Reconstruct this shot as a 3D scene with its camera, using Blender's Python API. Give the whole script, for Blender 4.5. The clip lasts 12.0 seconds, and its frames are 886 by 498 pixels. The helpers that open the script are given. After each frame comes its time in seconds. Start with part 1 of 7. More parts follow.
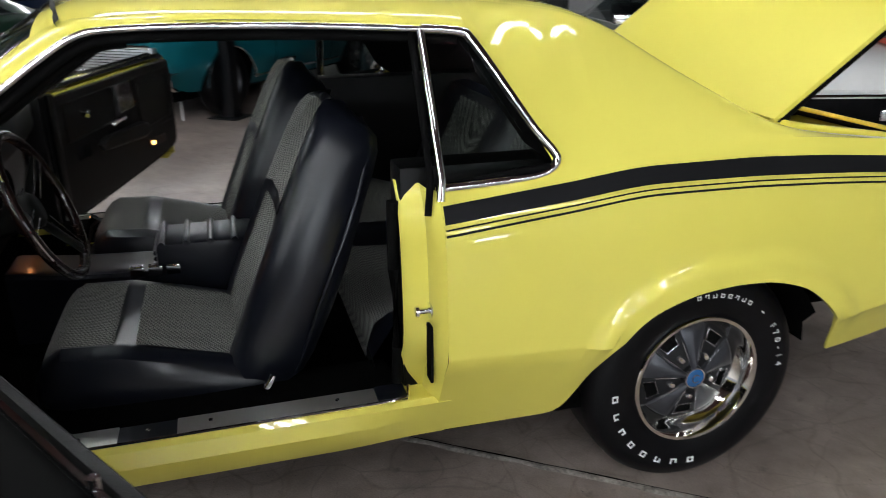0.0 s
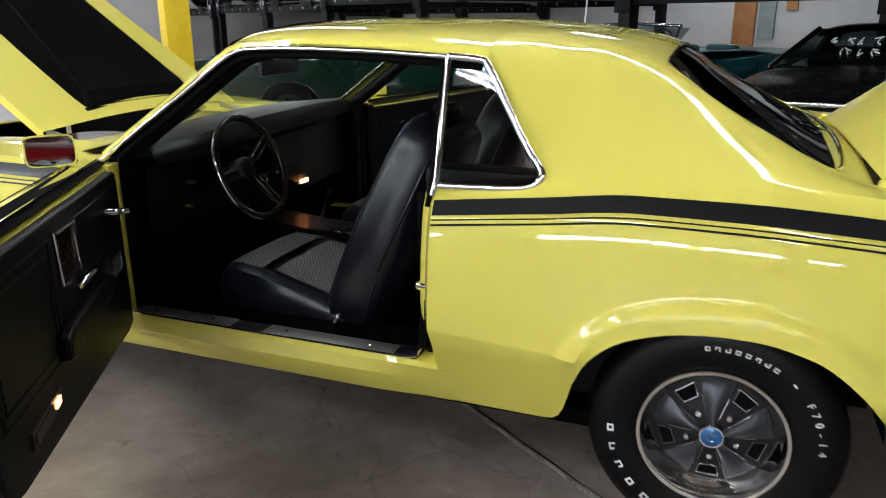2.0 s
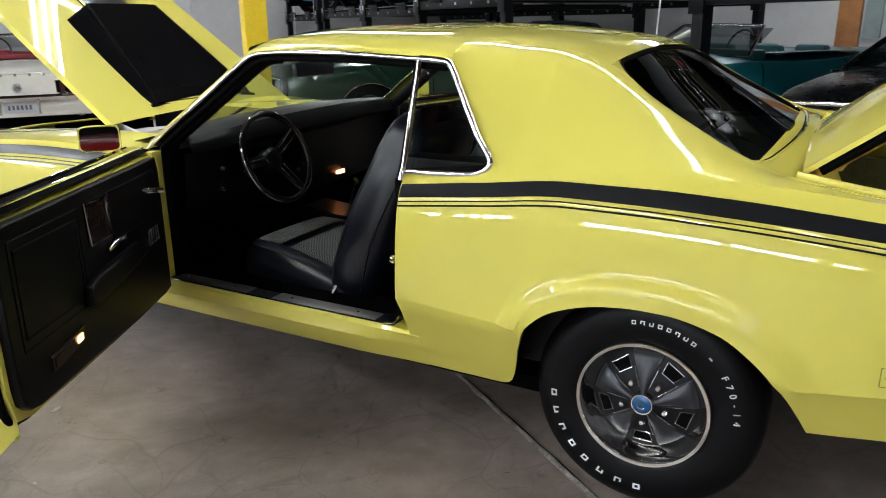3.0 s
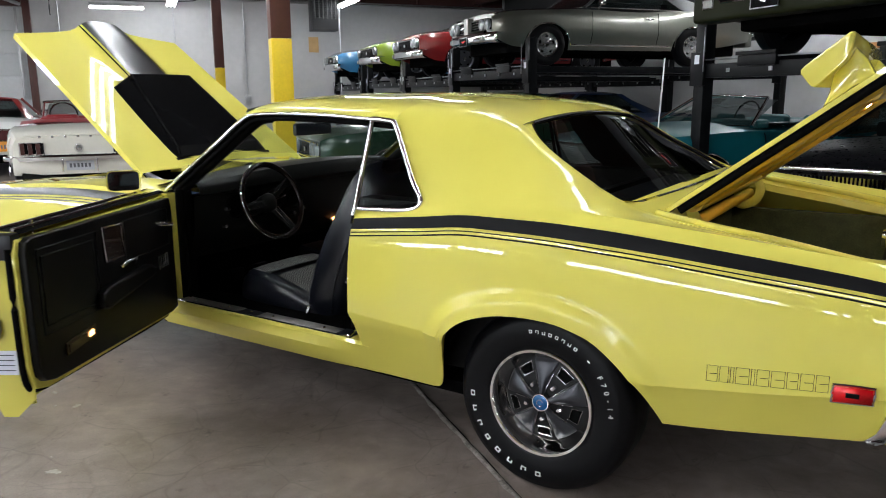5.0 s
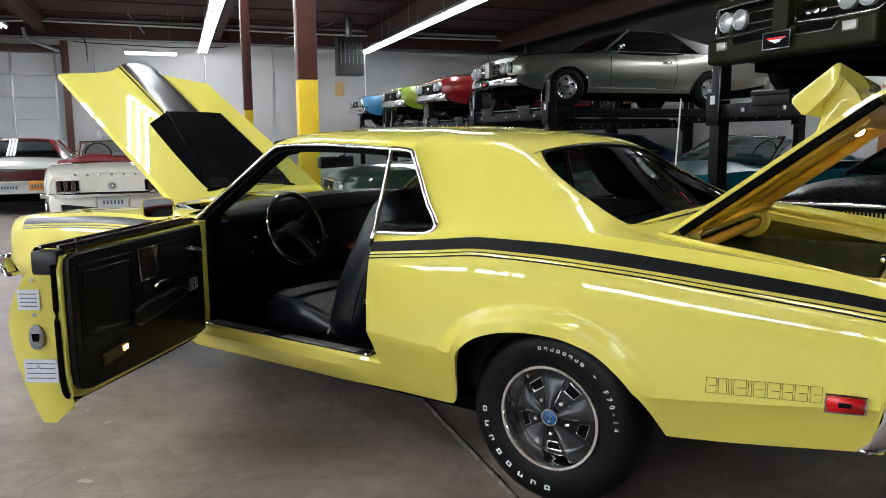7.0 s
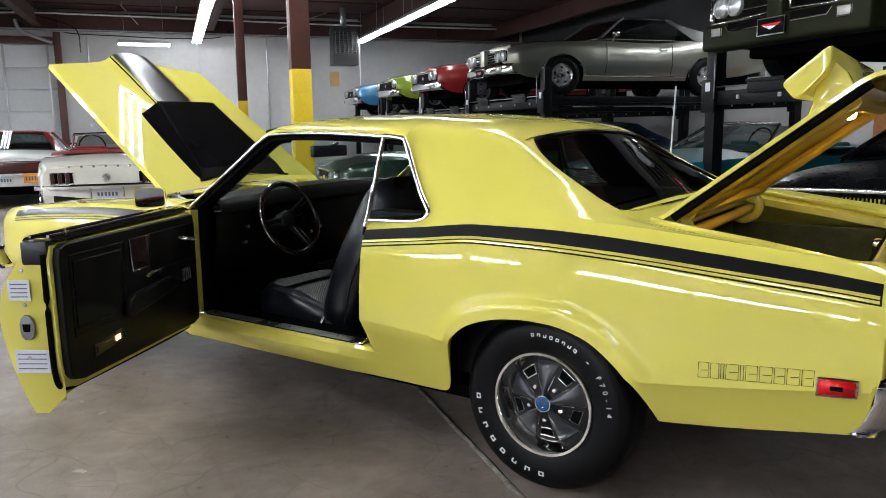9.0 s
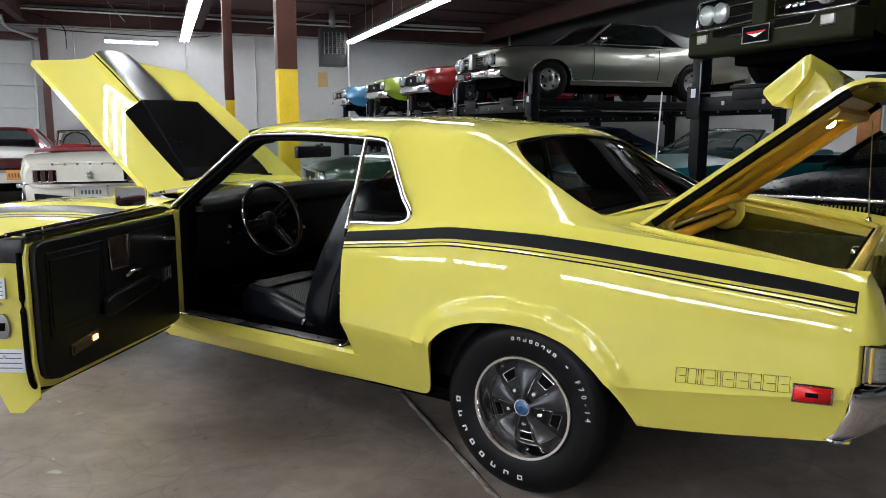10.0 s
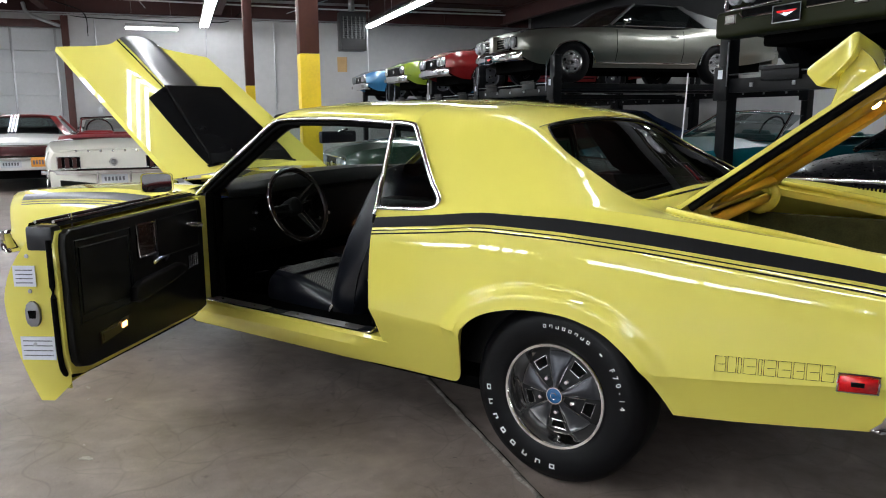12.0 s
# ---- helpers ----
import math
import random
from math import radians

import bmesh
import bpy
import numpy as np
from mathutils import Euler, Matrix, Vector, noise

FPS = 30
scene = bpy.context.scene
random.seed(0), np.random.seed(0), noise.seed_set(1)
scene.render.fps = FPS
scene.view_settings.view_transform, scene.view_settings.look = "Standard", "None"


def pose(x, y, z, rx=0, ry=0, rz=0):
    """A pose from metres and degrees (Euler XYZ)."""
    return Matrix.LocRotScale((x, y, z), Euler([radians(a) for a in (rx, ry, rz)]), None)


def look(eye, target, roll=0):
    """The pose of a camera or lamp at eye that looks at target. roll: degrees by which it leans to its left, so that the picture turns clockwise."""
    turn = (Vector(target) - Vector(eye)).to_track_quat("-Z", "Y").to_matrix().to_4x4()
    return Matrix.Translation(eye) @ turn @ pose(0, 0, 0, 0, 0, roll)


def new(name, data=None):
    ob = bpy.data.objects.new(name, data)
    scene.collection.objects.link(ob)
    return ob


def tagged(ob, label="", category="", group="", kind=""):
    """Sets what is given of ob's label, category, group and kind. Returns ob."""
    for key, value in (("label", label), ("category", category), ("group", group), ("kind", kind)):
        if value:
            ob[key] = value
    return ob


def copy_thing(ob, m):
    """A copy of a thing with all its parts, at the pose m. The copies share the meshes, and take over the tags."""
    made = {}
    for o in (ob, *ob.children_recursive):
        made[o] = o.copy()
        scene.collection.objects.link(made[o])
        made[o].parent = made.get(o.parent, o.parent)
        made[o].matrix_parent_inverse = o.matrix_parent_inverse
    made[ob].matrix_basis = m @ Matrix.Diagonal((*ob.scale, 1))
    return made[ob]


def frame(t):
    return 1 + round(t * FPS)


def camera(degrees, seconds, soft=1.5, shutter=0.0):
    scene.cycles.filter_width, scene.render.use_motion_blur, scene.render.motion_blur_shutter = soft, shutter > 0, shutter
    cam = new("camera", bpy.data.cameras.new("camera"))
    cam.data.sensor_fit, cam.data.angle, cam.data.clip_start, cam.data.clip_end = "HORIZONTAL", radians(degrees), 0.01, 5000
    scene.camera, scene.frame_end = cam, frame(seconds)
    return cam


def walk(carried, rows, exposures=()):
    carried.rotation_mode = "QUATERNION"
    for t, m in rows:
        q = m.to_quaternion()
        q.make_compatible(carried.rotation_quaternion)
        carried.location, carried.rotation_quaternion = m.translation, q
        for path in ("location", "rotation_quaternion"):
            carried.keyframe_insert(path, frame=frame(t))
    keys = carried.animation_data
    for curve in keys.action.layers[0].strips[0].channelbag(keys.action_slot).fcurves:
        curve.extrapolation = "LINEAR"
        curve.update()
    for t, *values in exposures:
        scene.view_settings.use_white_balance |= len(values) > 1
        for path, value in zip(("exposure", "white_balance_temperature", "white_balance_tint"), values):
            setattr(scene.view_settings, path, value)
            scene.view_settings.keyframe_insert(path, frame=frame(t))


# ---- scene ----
cam = camera(61.5, 12.0, 0.9, 0.5)
PATH = [
    (0, (-1.138, -2.323, 1.333), (-0.606, -0.527, 0.633), -0.1),
    (0.5, (-0.879, -2.408, 1.316), (-0.679, -0.532, 0.653), -1.9),
    (0.8, (-0.701, -2.465, 1.332), (-0.697, -0.586, 0.647), -1.7),
    (1, (-0.606, -2.48, 1.301), (-0.71, -0.594, 0.645), -2.2),
    (1.5, (-0.286, -2.5, 1.327), (-0.722, -0.656, 0.686), 0.9),
    (2, (-0.048, -2.616, 1.312), (-0.723, -0.829, 0.722), 0.0),
    (2.5, (0.216, -2.734, 1.302), (-0.522, -0.963, 0.738), -1.9),
    (3, (0.418, -2.701, 1.322), (-0.514, -1.03, 0.739), -0.7),
    (5, (0.98, -2.943, 1.312), (-0.084, -1.3, 0.902), -0.3),
    (5.5, (1.055, -3.062, 1.323), (-0.01, -1.409, 0.96), -1.7),
    (6, (1.104, -3.061, 1.298), (0.031, -1.407, 0.961), -0.5),
    (6.5, (1.113, -3.043, 1.275), (0.055, -1.378, 0.949), 1.0),
    (7, (1.089, -3.052, 1.264), (-0.037, -1.426, 0.967), -0.3),
    (9, (1.1, -3.038, 1.253), (-0.018, -1.411, 0.93), -0.7),
    (9.5, (1.11, -3.034, 1.255), (-0.004, -1.402, 0.944), 0.1),
    (10, (1.116, -3.023, 1.254), (0.026, -1.377, 0.937), 0.1),
    (10.5, (1.101, -3.017, 1.254), (-0.011, -1.392, 0.907), -0.6),
    (11, (1.099, -3.015, 1.252), (-0.037, -1.411, 0.883), -0.2),
    (11.5, (1.093, -3.013, 1.248), (-0.05, -1.415, 0.873), 0.1),
    (12, (1.06, -3.01, 1.251), (-0.068, -1.398, 0.894), -0.3),
]
EXPOSURES = ()
walk(cam, [(t, look(eye, target, roll)) for t, eye, target, roll in PATH], EXPOSURES)

# ---- light ----
# building axes: A runs along the lamp rows, B along the parked cars
AX = Vector((0.81, -0.586, 0)).normalized()
BX = Vector((-AX.y, AX.x, 0))
YAW = math.degrees(math.atan2(AX.y, AX.x))
CEIL = 4.6


def bw(a, b, z=0.0):
    """A place from building coordinates."""
    p = AX * a + BX * b
    return Vector((p.x, p.y, z))


def bpose(a, b, z=0.0, turn=0.0):
    p = bw(a, b, z)
    return pose(p.x, p.y, p.z, 0, 0, YAW + turn)


world = bpy.data.worlds.new("hall_air")
world.use_nodes = True
world.node_tree.nodes["Background"].inputs[0].default_value = (0.55, 0.6, 0.7, 1)
world.node_tree.nodes["Background"].inputs[1].default_value = 0.006
scene.world = world


# ---- materials ----
def mat(name, col, rough=0.5, metal=0.0, coat=0.0, var=0.12, scale=6.0, bump=0.0, bscale=80.0, rvar=0.08, spec=0.5):
    """A painted, metal or soft surface with grain at two scales."""
    m = bpy.data.materials.new(name)
    m.use_nodes = True
    nt = m.node_tree
    p = nt.nodes["Principled BSDF"]
    tc = nt.nodes.new("ShaderNodeTexCoord")
    n1 = nt.nodes.new("ShaderNodeTexNoise")
    n1.inputs["Scale"].default_value, n1.inputs["Detail"].default_value = scale, 6
    n2 = nt.nodes.new("ShaderNodeTexNoise")
    n2.inputs["Scale"].default_value, n2.inputs["Detail"].default_value = scale * 9, 4
    mx = nt.nodes.new("ShaderNodeMath")
    mx.operation = "MULTIPLY_ADD"
    mx.inputs[1].default_value = 0.4
    nt.links.new(tc.outputs["Object"], n1.inputs["Vector"])
    nt.links.new(tc.outputs["Object"], n2.inputs["Vector"])
    nt.links.new(n2.outputs["Fac"], mx.inputs[0])
    sc = nt.nodes.new("ShaderNodeMath")
    sc.operation = "MULTIPLY"
    sc.inputs[1].default_value = 0.6
    nt.links.new(n1.outputs["Fac"], sc.inputs[0])
    nt.links.new(sc.outputs[0], mx.inputs[2])
    rp = nt.nodes.new("ShaderNodeValToRGB")
    rp.color_ramp.elements[0].position, rp.color_ramp.elements[1].position = 0.3, 0.7
    rp.color_ramp.elements[0].color = (*[max(0, c * (1 - var)) for c in col], 1)
    rp.color_ramp.elements[1].color = (*[min(1, c * (1 + var)) for c in col], 1)
    nt.links.new(mx.outputs[0], rp.inputs[0])
    nt.links.new(rp.outputs[0], p.inputs["Base Color"])
    mr = nt.nodes.new("ShaderNodeMapRange")
    mr.inputs[3].default_value, mr.inputs[4].default_value = max(0.02, rough - rvar), min(1, rough + rvar)
    nt.links.new(n2.outputs["Fac"], mr.inputs[0])
    nt.links.new(mr.outputs[0], p.inputs["Roughness"])
    p.inputs["Metallic"].default_value = metal
    p.inputs["Specular IOR Level"].default_value = spec
    p.inputs["Coat Weight"].default_value = coat
    p.inputs["Coat Roughness"].default_value = 0.015
    if bump:
        nb = nt.nodes.new("ShaderNodeTexNoise")
        nb.inputs["Scale"].default_value, nb.inputs["Detail"].default_value = bscale, 5
        nt.links.new(tc.outputs["Object"], nb.inputs["Vector"])
        bp = nt.nodes.new("ShaderNodeBump")
        bp.inputs["Strength"].default_value, bp.inputs["Distance"].default_value = bump, 0.002
        nt.links.new(nb.outputs["Fac"], bp.inputs["Height"])
        nt.links.new(bp.outputs[0], p.inputs["Normal"])
    return m


def glow(name, col, strength):
    m = bpy.data.materials.new(name)
    m.use_nodes = True
    p = m.node_tree.nodes["Principled BSDF"]
    p.inputs["Base Color"].default_value = (*col, 1)
    p.inputs["Emission Color"].default_value = (*col, 1)
    p.inputs["Emission Strength"].default_value = strength
    return m


def glass_mat(name, tint=(0.75, 0.82, 0.8), rough=0.02, through_part=0.9):
    """Thin pane: clear with a gloss that grows at a slant."""
    m = bpy.data.materials.new(name)
    m.use_nodes = True
    nt = m.node_tree
    nt.nodes.clear()
    out = nt.nodes.new("ShaderNodeOutputMaterial")
    tr = nt.nodes.new("ShaderNodeBsdfTransparent")
    tr.inputs[0].default_value = (*tint, 1)
    gl = nt.nodes.new("ShaderNodeBsdfGlossy")
    gl.inputs["Roughness"].default_value = rough
    lw = nt.nodes.new("ShaderNodeLayerWeight")
    lw.inputs[0].default_value = 0.5
    pw = nt.nodes.new("ShaderNodeMath")
    pw.operation = "POWER"
    pw.inputs[1].default_value = 4.5
    nt.links.new(lw.outputs["Facing"], pw.inputs[0])
    fr = nt.nodes.new("ShaderNodeMath")
    fr.operation = "MULTIPLY_ADD"
    fr.inputs[1].default_value, fr.inputs[2].default_value = 0.9, 0.06
    nt.links.new(pw.outputs[0], fr.inputs[0])
    mx = nt.nodes.new("ShaderNodeMixShader")
    nt.links.new(fr.outputs[0], mx.inputs[0])
    nt.links.new(tr.outputs[0], mx.inputs[1])
    nt.links.new(gl.outputs[0], mx.inputs[2])
    nt.links.new(mx.outputs[0], out.inputs[0])
    return m


YELLOW = mat("yellow_car_paint", (0.76, 0.675, 0.12), 0.55, 0, 1.0, 0.012, 1.5, rvar=0.0, spec=0.15)
UNDERCOAT = mat("yellow_inner_paint", (0.72, 0.47, 0.05), 0.4, 0, 0.3, 0.12, 7)
STRIPE = mat("black_stripe_vinyl", (0.010, 0.010, 0.011), 0.45, 0, 0.0, 0.04, 12, rvar=0.01, spec=0.07)
SATIN = mat("satin_black_hood_paint", (0.004, 0.004, 0.0045), 0.24, 0, 0.0, 0.1, 10, rvar=0.02, spec=0.03)
BAND = mat("satin_black_band", (0.008, 0.008, 0.009), 0.30, 0, 0.0, 0.1, 10, rvar=0.02, spec=0.7)
CHROME = mat("chrome", (0.86, 0.86, 0.87), 0.07, 1.0, 0, 0.05, 5, rvar=0.03)
MIRROR = mat("mirror_silver", (0.9, 0.9, 0.9), 0.02, 1.0, 0, 0.01, 3, rvar=0.0)
STAINLESS = mat("brushed_stainless", (0.7, 0.7, 0.7), 0.24, 1.0, 0, 0.1, 20)
VINYL = mat("black_vinyl", (0.005, 0.006, 0.010), 0.31, 0, 0, 0.06, 14, 0.08, 420, rvar=0.02, spec=0.45)
DARKVINYL = mat("dark_door_vinyl", (0.0035, 0.0035, 0.0035), 0.38, 0, 0, 0.25, 10, 0.3, 380, spec=0.14)
DASHVINYL = mat("black_dash_padding", (0.003, 0.0035, 0.003), 0.45, 0, 0, 0.1, 12, 0.1, 300, rvar=0.03, spec=0.22)
RIMWOOD = mat("dark_wheel_rim", (0.009, 0.004, 0.003), 0.25, 0, 0.3, 0.4, 18)
CARPET = mat("black_carpet", (0.0025, 0.0025, 0.0025), 0.95, 0, 0, 0.4, 60, 0.8, 500, spec=0.02)
RUBBER = mat("tyre_rubber", (0.003, 0.003, 0.0038), 0.42, 0, 0, 0.15, 16, 0.08, 300, rvar=0.03, spec=0.17)
RINGCHROME = mat("bright_trim_ring", (0.76, 0.73, 0.68), 0.075, 1.0, 0, 0.05, 9, rvar=0.03)
SEAL = mat("black_rubber_seal", (0.004, 0.004, 0.004), 0.8, spec=0.03)
WHITE = mat("raised_white_letters", (0.86, 0.86, 0.84), 0.6, var=0.06, scale=40)
WHEELBLACK = mat("black_wheel_recess", (0.008, 0.008, 0.009), 0.5, 0, 0, 0.2, 14, spec=0.25)
ARGENT = mat("charcoal_wheel_paint", (0.05, 0.052, 0.06), 0.30, 0.5, 0.0, 0.05, 14, rvar=0.02)
RIMGREY = mat("bare_wheel_edge", (0.45, 0.45, 0.46), 0.25, 0.9, 0, 0.05, 14, rvar=0.03)
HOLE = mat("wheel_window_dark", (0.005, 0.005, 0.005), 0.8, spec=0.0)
LATCH = mat("dull_zinc_latch", (0.22, 0.22, 0.23), 0.4, 0.7, 0, 0.15, 30)
SCUFF = mat("worn_scuff_plate", (0.62, 0.60, 0.57), 0.30, 0.85, 0, 0.05, 9, rvar=0.05)
BLUECAP = mat("blue_centre_cap", (0.012, 0.10, 0.27), 0.25, 0.2, 0.8, 0.2, 40)
REDLENS = mat("red_lens", (0.75, 0.008, 0.012), 0.2, 0, 0.6, 0.2, 90)
CLEARLENS = mat("clear_ribbed_lens", (0.34, 0.34, 0.32), 0.12, 0.3, 1, 0.2, 60)
GLASS = glass_mat("car_glass", (0.72, 0.8, 0.77))
SMOKE = glass_mat("rear_glass", (0.34, 0.38, 0.36))
PLATEWHITE = mat("white_label", (0.7, 0.72, 0.78), 0.5, var=0.06, scale=30)
LABELINK = mat("grey_label_ink", (0.12, 0.12, 0.14), 0.6)
WOOD = mat("walnut_trim", (0.016, 0.007, 0.004), 0.35, 0, 0.3, 0.4, 18)
AMBER = glow("amber_courtesy_lamp", (1.0, 0.42, 0.14), 7)
DASHLAMP = glow("dash_courtesy_lamp", (1.0, 0.36, 0.12), 9)
TRUNKBULB = glow("trunk_bulb", (1.0, 0.75, 0.45), 420)
TUBE = glow("fluorescent_tube", (0.93, 0.97, 1.0), 59)


def houndstooth():
    """Small grey and black check woven cloth."""
    m = mat("houndstooth_cloth", (0.2, 0.2, 0.19), 0.9, 0, 0, 0.2, 20, 0.5, 600)
    nt = m.node_tree
    p = nt.nodes["Principled BSDF"]
    tc = nt.nodes.new("ShaderNodeTexCoord")
    ck = nt.nodes.new("ShaderNodeTexChecker")
    ck.inputs["Scale"].default_value = 240
    ck.inputs["Color1"].default_value = (0.25, 0.25, 0.228, 1)
    ck.inputs["Color2"].default_value = (0.038, 0.038, 0.035, 1)
    mp = nt.nodes.new("ShaderNodeMapping")
    mp.inputs["Rotation"].default_value = (0.35, 0.3, 0.78)
    nt.links.new(tc.outputs["Object"], mp.inputs[0])
    nt.links.new(mp.outputs[0], ck.inputs[0])
    nt.links.new(ck.outputs[0], p.inputs["Base Color"])
    return m


CLOTH = houndstooth()


def concrete():
    """Worn, sealed grey concrete with scuffs, stains and a soft sheen."""
    m = mat("sealed_concrete", (0.275, 0.226, 0.202), 0.40, 0, 0, 0.28, 0.55, 0.12, 60, rvar=0.1)
    nt = m.node_tree
    p = nt.nodes["Principled BSDF"]
    src = p.inputs["Base Color"].links[0].from_socket
    tc = nt.nodes.new("ShaderNodeTexCoord")
    big = nt.nodes.new("ShaderNodeTexNoise")
    big.inputs["Scale"].default_value, big.inputs["Detail"].default_value = 1.7, 9
    big.inputs["Distortion"].default_value = 0.6
    rp = nt.nodes.new("ShaderNodeValToRGB")
    rp.color_ramp.elements[0].position, rp.color_ramp.elements[1].position = 0.35, 0.72
    rp.color_ramp.elements[0].color = (0.78, 0.765, 0.75, 1)
    rp.color_ramp.elements[1].color = (1.12, 1.12, 1.12, 1)
    wv = nt.nodes.new("ShaderNodeTexVoronoi")
    wv.feature = "DISTANCE_TO_EDGE"
    wv.inputs["Scale"].default_value = 0.9
    dn = nt.nodes.new("ShaderNodeTexNoise")
    dn.inputs["Scale"].default_value = 3.0
    ad = nt.nodes.new("ShaderNodeVectorMath")
    ad.operation = "MULTIPLY_ADD"
    ad.inputs[1].default_value = (0.7, 0.7, 0.7)
    nt.links.new(tc.outputs["Object"], big.inputs["Vector"])
    nt.links.new(tc.outputs["Object"], dn.inputs["Vector"])
    nt.links.new(dn.outputs["Color"], ad.inputs[0])
    nt.links.new(tc.outputs["Object"], ad.inputs[2])
    nt.links.new(ad.outputs[0], wv.inputs["Vector"])
    cr = nt.nodes.new("ShaderNodeValToRGB")
    cr.color_ramp.elements[0].position, cr.color_ramp.elements[1].position = 0.0, 0.012
    cr.color_ramp.elements[0].color = (0.9, 0.89, 0.88, 1)
    cr.color_ramp.elements[1].color = (1, 1, 1, 1)
    nt.links.new(wv.outputs["Distance"], cr.inputs[0])
    nt.links.new(big.outputs["Fac"], rp.inputs[0])
    m1 = nt.nodes.new("ShaderNodeVectorMath")
    m1.operation = "MULTIPLY"
    m2 = nt.nodes.new("ShaderNodeVectorMath")
    m2.operation = "MULTIPLY"
    nt.links.new(src, m1.inputs[0])
    nt.links.new(rp.outputs[0], m1.inputs[1])
    nt.links.new(m1.outputs[0], m2.inputs[0])
    nt.links.new(cr.outputs[0], m2.inputs[1])
    # dark specks and drips, pale scuffs
    def spots(scale, lo, hi, dark, pale):
        v = nt.nodes.new("ShaderNodeTexNoise")
        v.inputs["Scale"].default_value, v.inputs["Detail"].default_value = scale, 3
        v.inputs["Roughness"].default_value = 0.7
        r = nt.nodes.new("ShaderNodeValToRGB")
        r.color_ramp.elements[0].position, r.color_ramp.elements[1].position = lo, hi
        r.color_ramp.elements[0].color = (dark, dark, dark, 1)
        r.color_ramp.elements[1].color = (pale, pale, pale, 1)
        mu = nt.nodes.new("ShaderNodeVectorMath")
        mu.operation = "MULTIPLY"
        nt.links.new(tc.outputs["Object"], v.inputs["Vector"])
        nt.links.new(v.outputs["Fac"], r.inputs[0])
        nt.links.new(r.outputs[0], mu.inputs[0])
        return mu

    prev = m2
    for args in ((55, 0.27, 0.34, 0.35, 1.0), (9, 0.26, 0.36, 0.55, 1.0), (24, 0.62, 0.72, 1.0, 1.22), (220, 0.3, 0.7, 0.8, 1.2)):
        mu = spots(*args)
        nt.links.new(prev.outputs[0], mu.inputs[1])
        prev = mu
    # hair-thin crossing scuff lines, broken up by a cloudy mask
    for vs, amp, wd, dark, off in ((1.3, 0.9, 0.014, 0.78, 3.0), (2.3, 0.6, 0.018, 0.8, 11.0), (3.7, 0.35, 0.024, 0.84, 23.0)):
        nz = nt.nodes.new("ShaderNodeTexNoise")
        nz.inputs["Scale"].default_value, nz.inputs["Detail"].default_value = 1.6, 2
        sh = nt.nodes.new("ShaderNodeVectorMath")
        sh.operation = "ADD"
        sh.inputs[1].default_value = (off, off * 0.7, 0)
        nt.links.new(tc.outputs["Object"], sh.inputs[0])
        nt.links.new(sh.outputs[0], nz.inputs["Vector"])
        wb = nt.nodes.new("ShaderNodeVectorMath")
        wb.operation = "MULTIPLY_ADD"
        wb.inputs[1].default_value = (amp, amp, 0)
        nt.links.new(nz.outputs["Color"], wb.inputs[0])
        nt.links.new(sh.outputs[0], wb.inputs[2])
        vo = nt.nodes.new("ShaderNodeTexVoronoi")
        vo.feature = "DISTANCE_TO_EDGE"
        vo.inputs["Scale"].default_value = vs
        nt.links.new(wb.outputs[0], vo.inputs["Vector"])
        mk = nt.nodes.new("ShaderNodeTexNoise")
        mk.inputs["Scale"].default_value, mk.inputs["Detail"].default_value = 2.4, 5
        nt.links.new(sh.outputs[0], mk.inputs["Vector"])
        mm = nt.nodes.new("ShaderNodeMapRange")
        mm.inputs[1].default_value, mm.inputs[2].default_value = 0.42, 0.62
        mm.inputs[3].default_value, mm.inputs[4].default_value = 0.0006, wd
        nt.links.new(mk.outputs["Fac"], mm.inputs[0])
        cmp_ = nt.nodes.new("ShaderNodeMapRange")
        cmp_.inputs[3].default_value, cmp_.inputs[4].default_value = dark, 1.0
        nt.links.new(vo.outputs["Distance"], cmp_.inputs[0])
        nt.links.new(mm.outputs[0], cmp_.inputs[2])
        mu = nt.nodes.new("ShaderNodeVectorMath")
        mu.operation = "SCALE"
        nt.links.new(prev.outputs[0], mu.inputs[0])
        nt.links.new(cmp_.outputs[0], mu.inputs["Scale"])
        prev = mu
    for args in ((3.2, 0.3, 0.7, 0.84, 1.16), (13, 0.3, 0.7, 0.88, 1.12)):
        mu = spots(*args)
        nt.links.new(prev.outputs[0], mu.inputs[1])
        prev = mu
    nt.links.new(prev.outputs[0], p.inputs["Base Color"])
    return m


CONCRETE = concrete()
WALLPAINT = mat("white_painted_block", (0.45, 0.45, 0.455), 0.7, 0, 0, 0.08, 0.8, 0.2, 30)
GREYWALL = mat("grey_painted_wall", (0.42, 0.43, 0.45), 0.7, 0, 0, 0.1, 0.8, 0.2, 30)
CEILPAINT = mat("dark_red_brown_steel", (0.045, 0.012, 0.010), 0.75, 0, 0, 0.25, 2)
BROWN = mat("oxide_red_column_paint", (0.07, 0.02, 0.015), 0.45, 0, 0.1, 0.2, 4)
SAFETY = mat("safety_yellow_paint", (0.78, 0.55, 0.02), 0.4, 0, 0.2, 0.12, 5)
LIFTBLACK = mat("black_lift_steel", (0.0045, 0.005, 0.006), 0.38, 0, 0, 0.25, 6, spec=0.16)
STEEL = mat("galvanised_steel", (0.45, 0.46, 0.48), 0.35, 0.9, 0, 0.15, 9)
DOORPANEL = mat("white_steel_door", (0.62, 0.64, 0.66), 0.5, 0, 0, 0.08, 1.5)
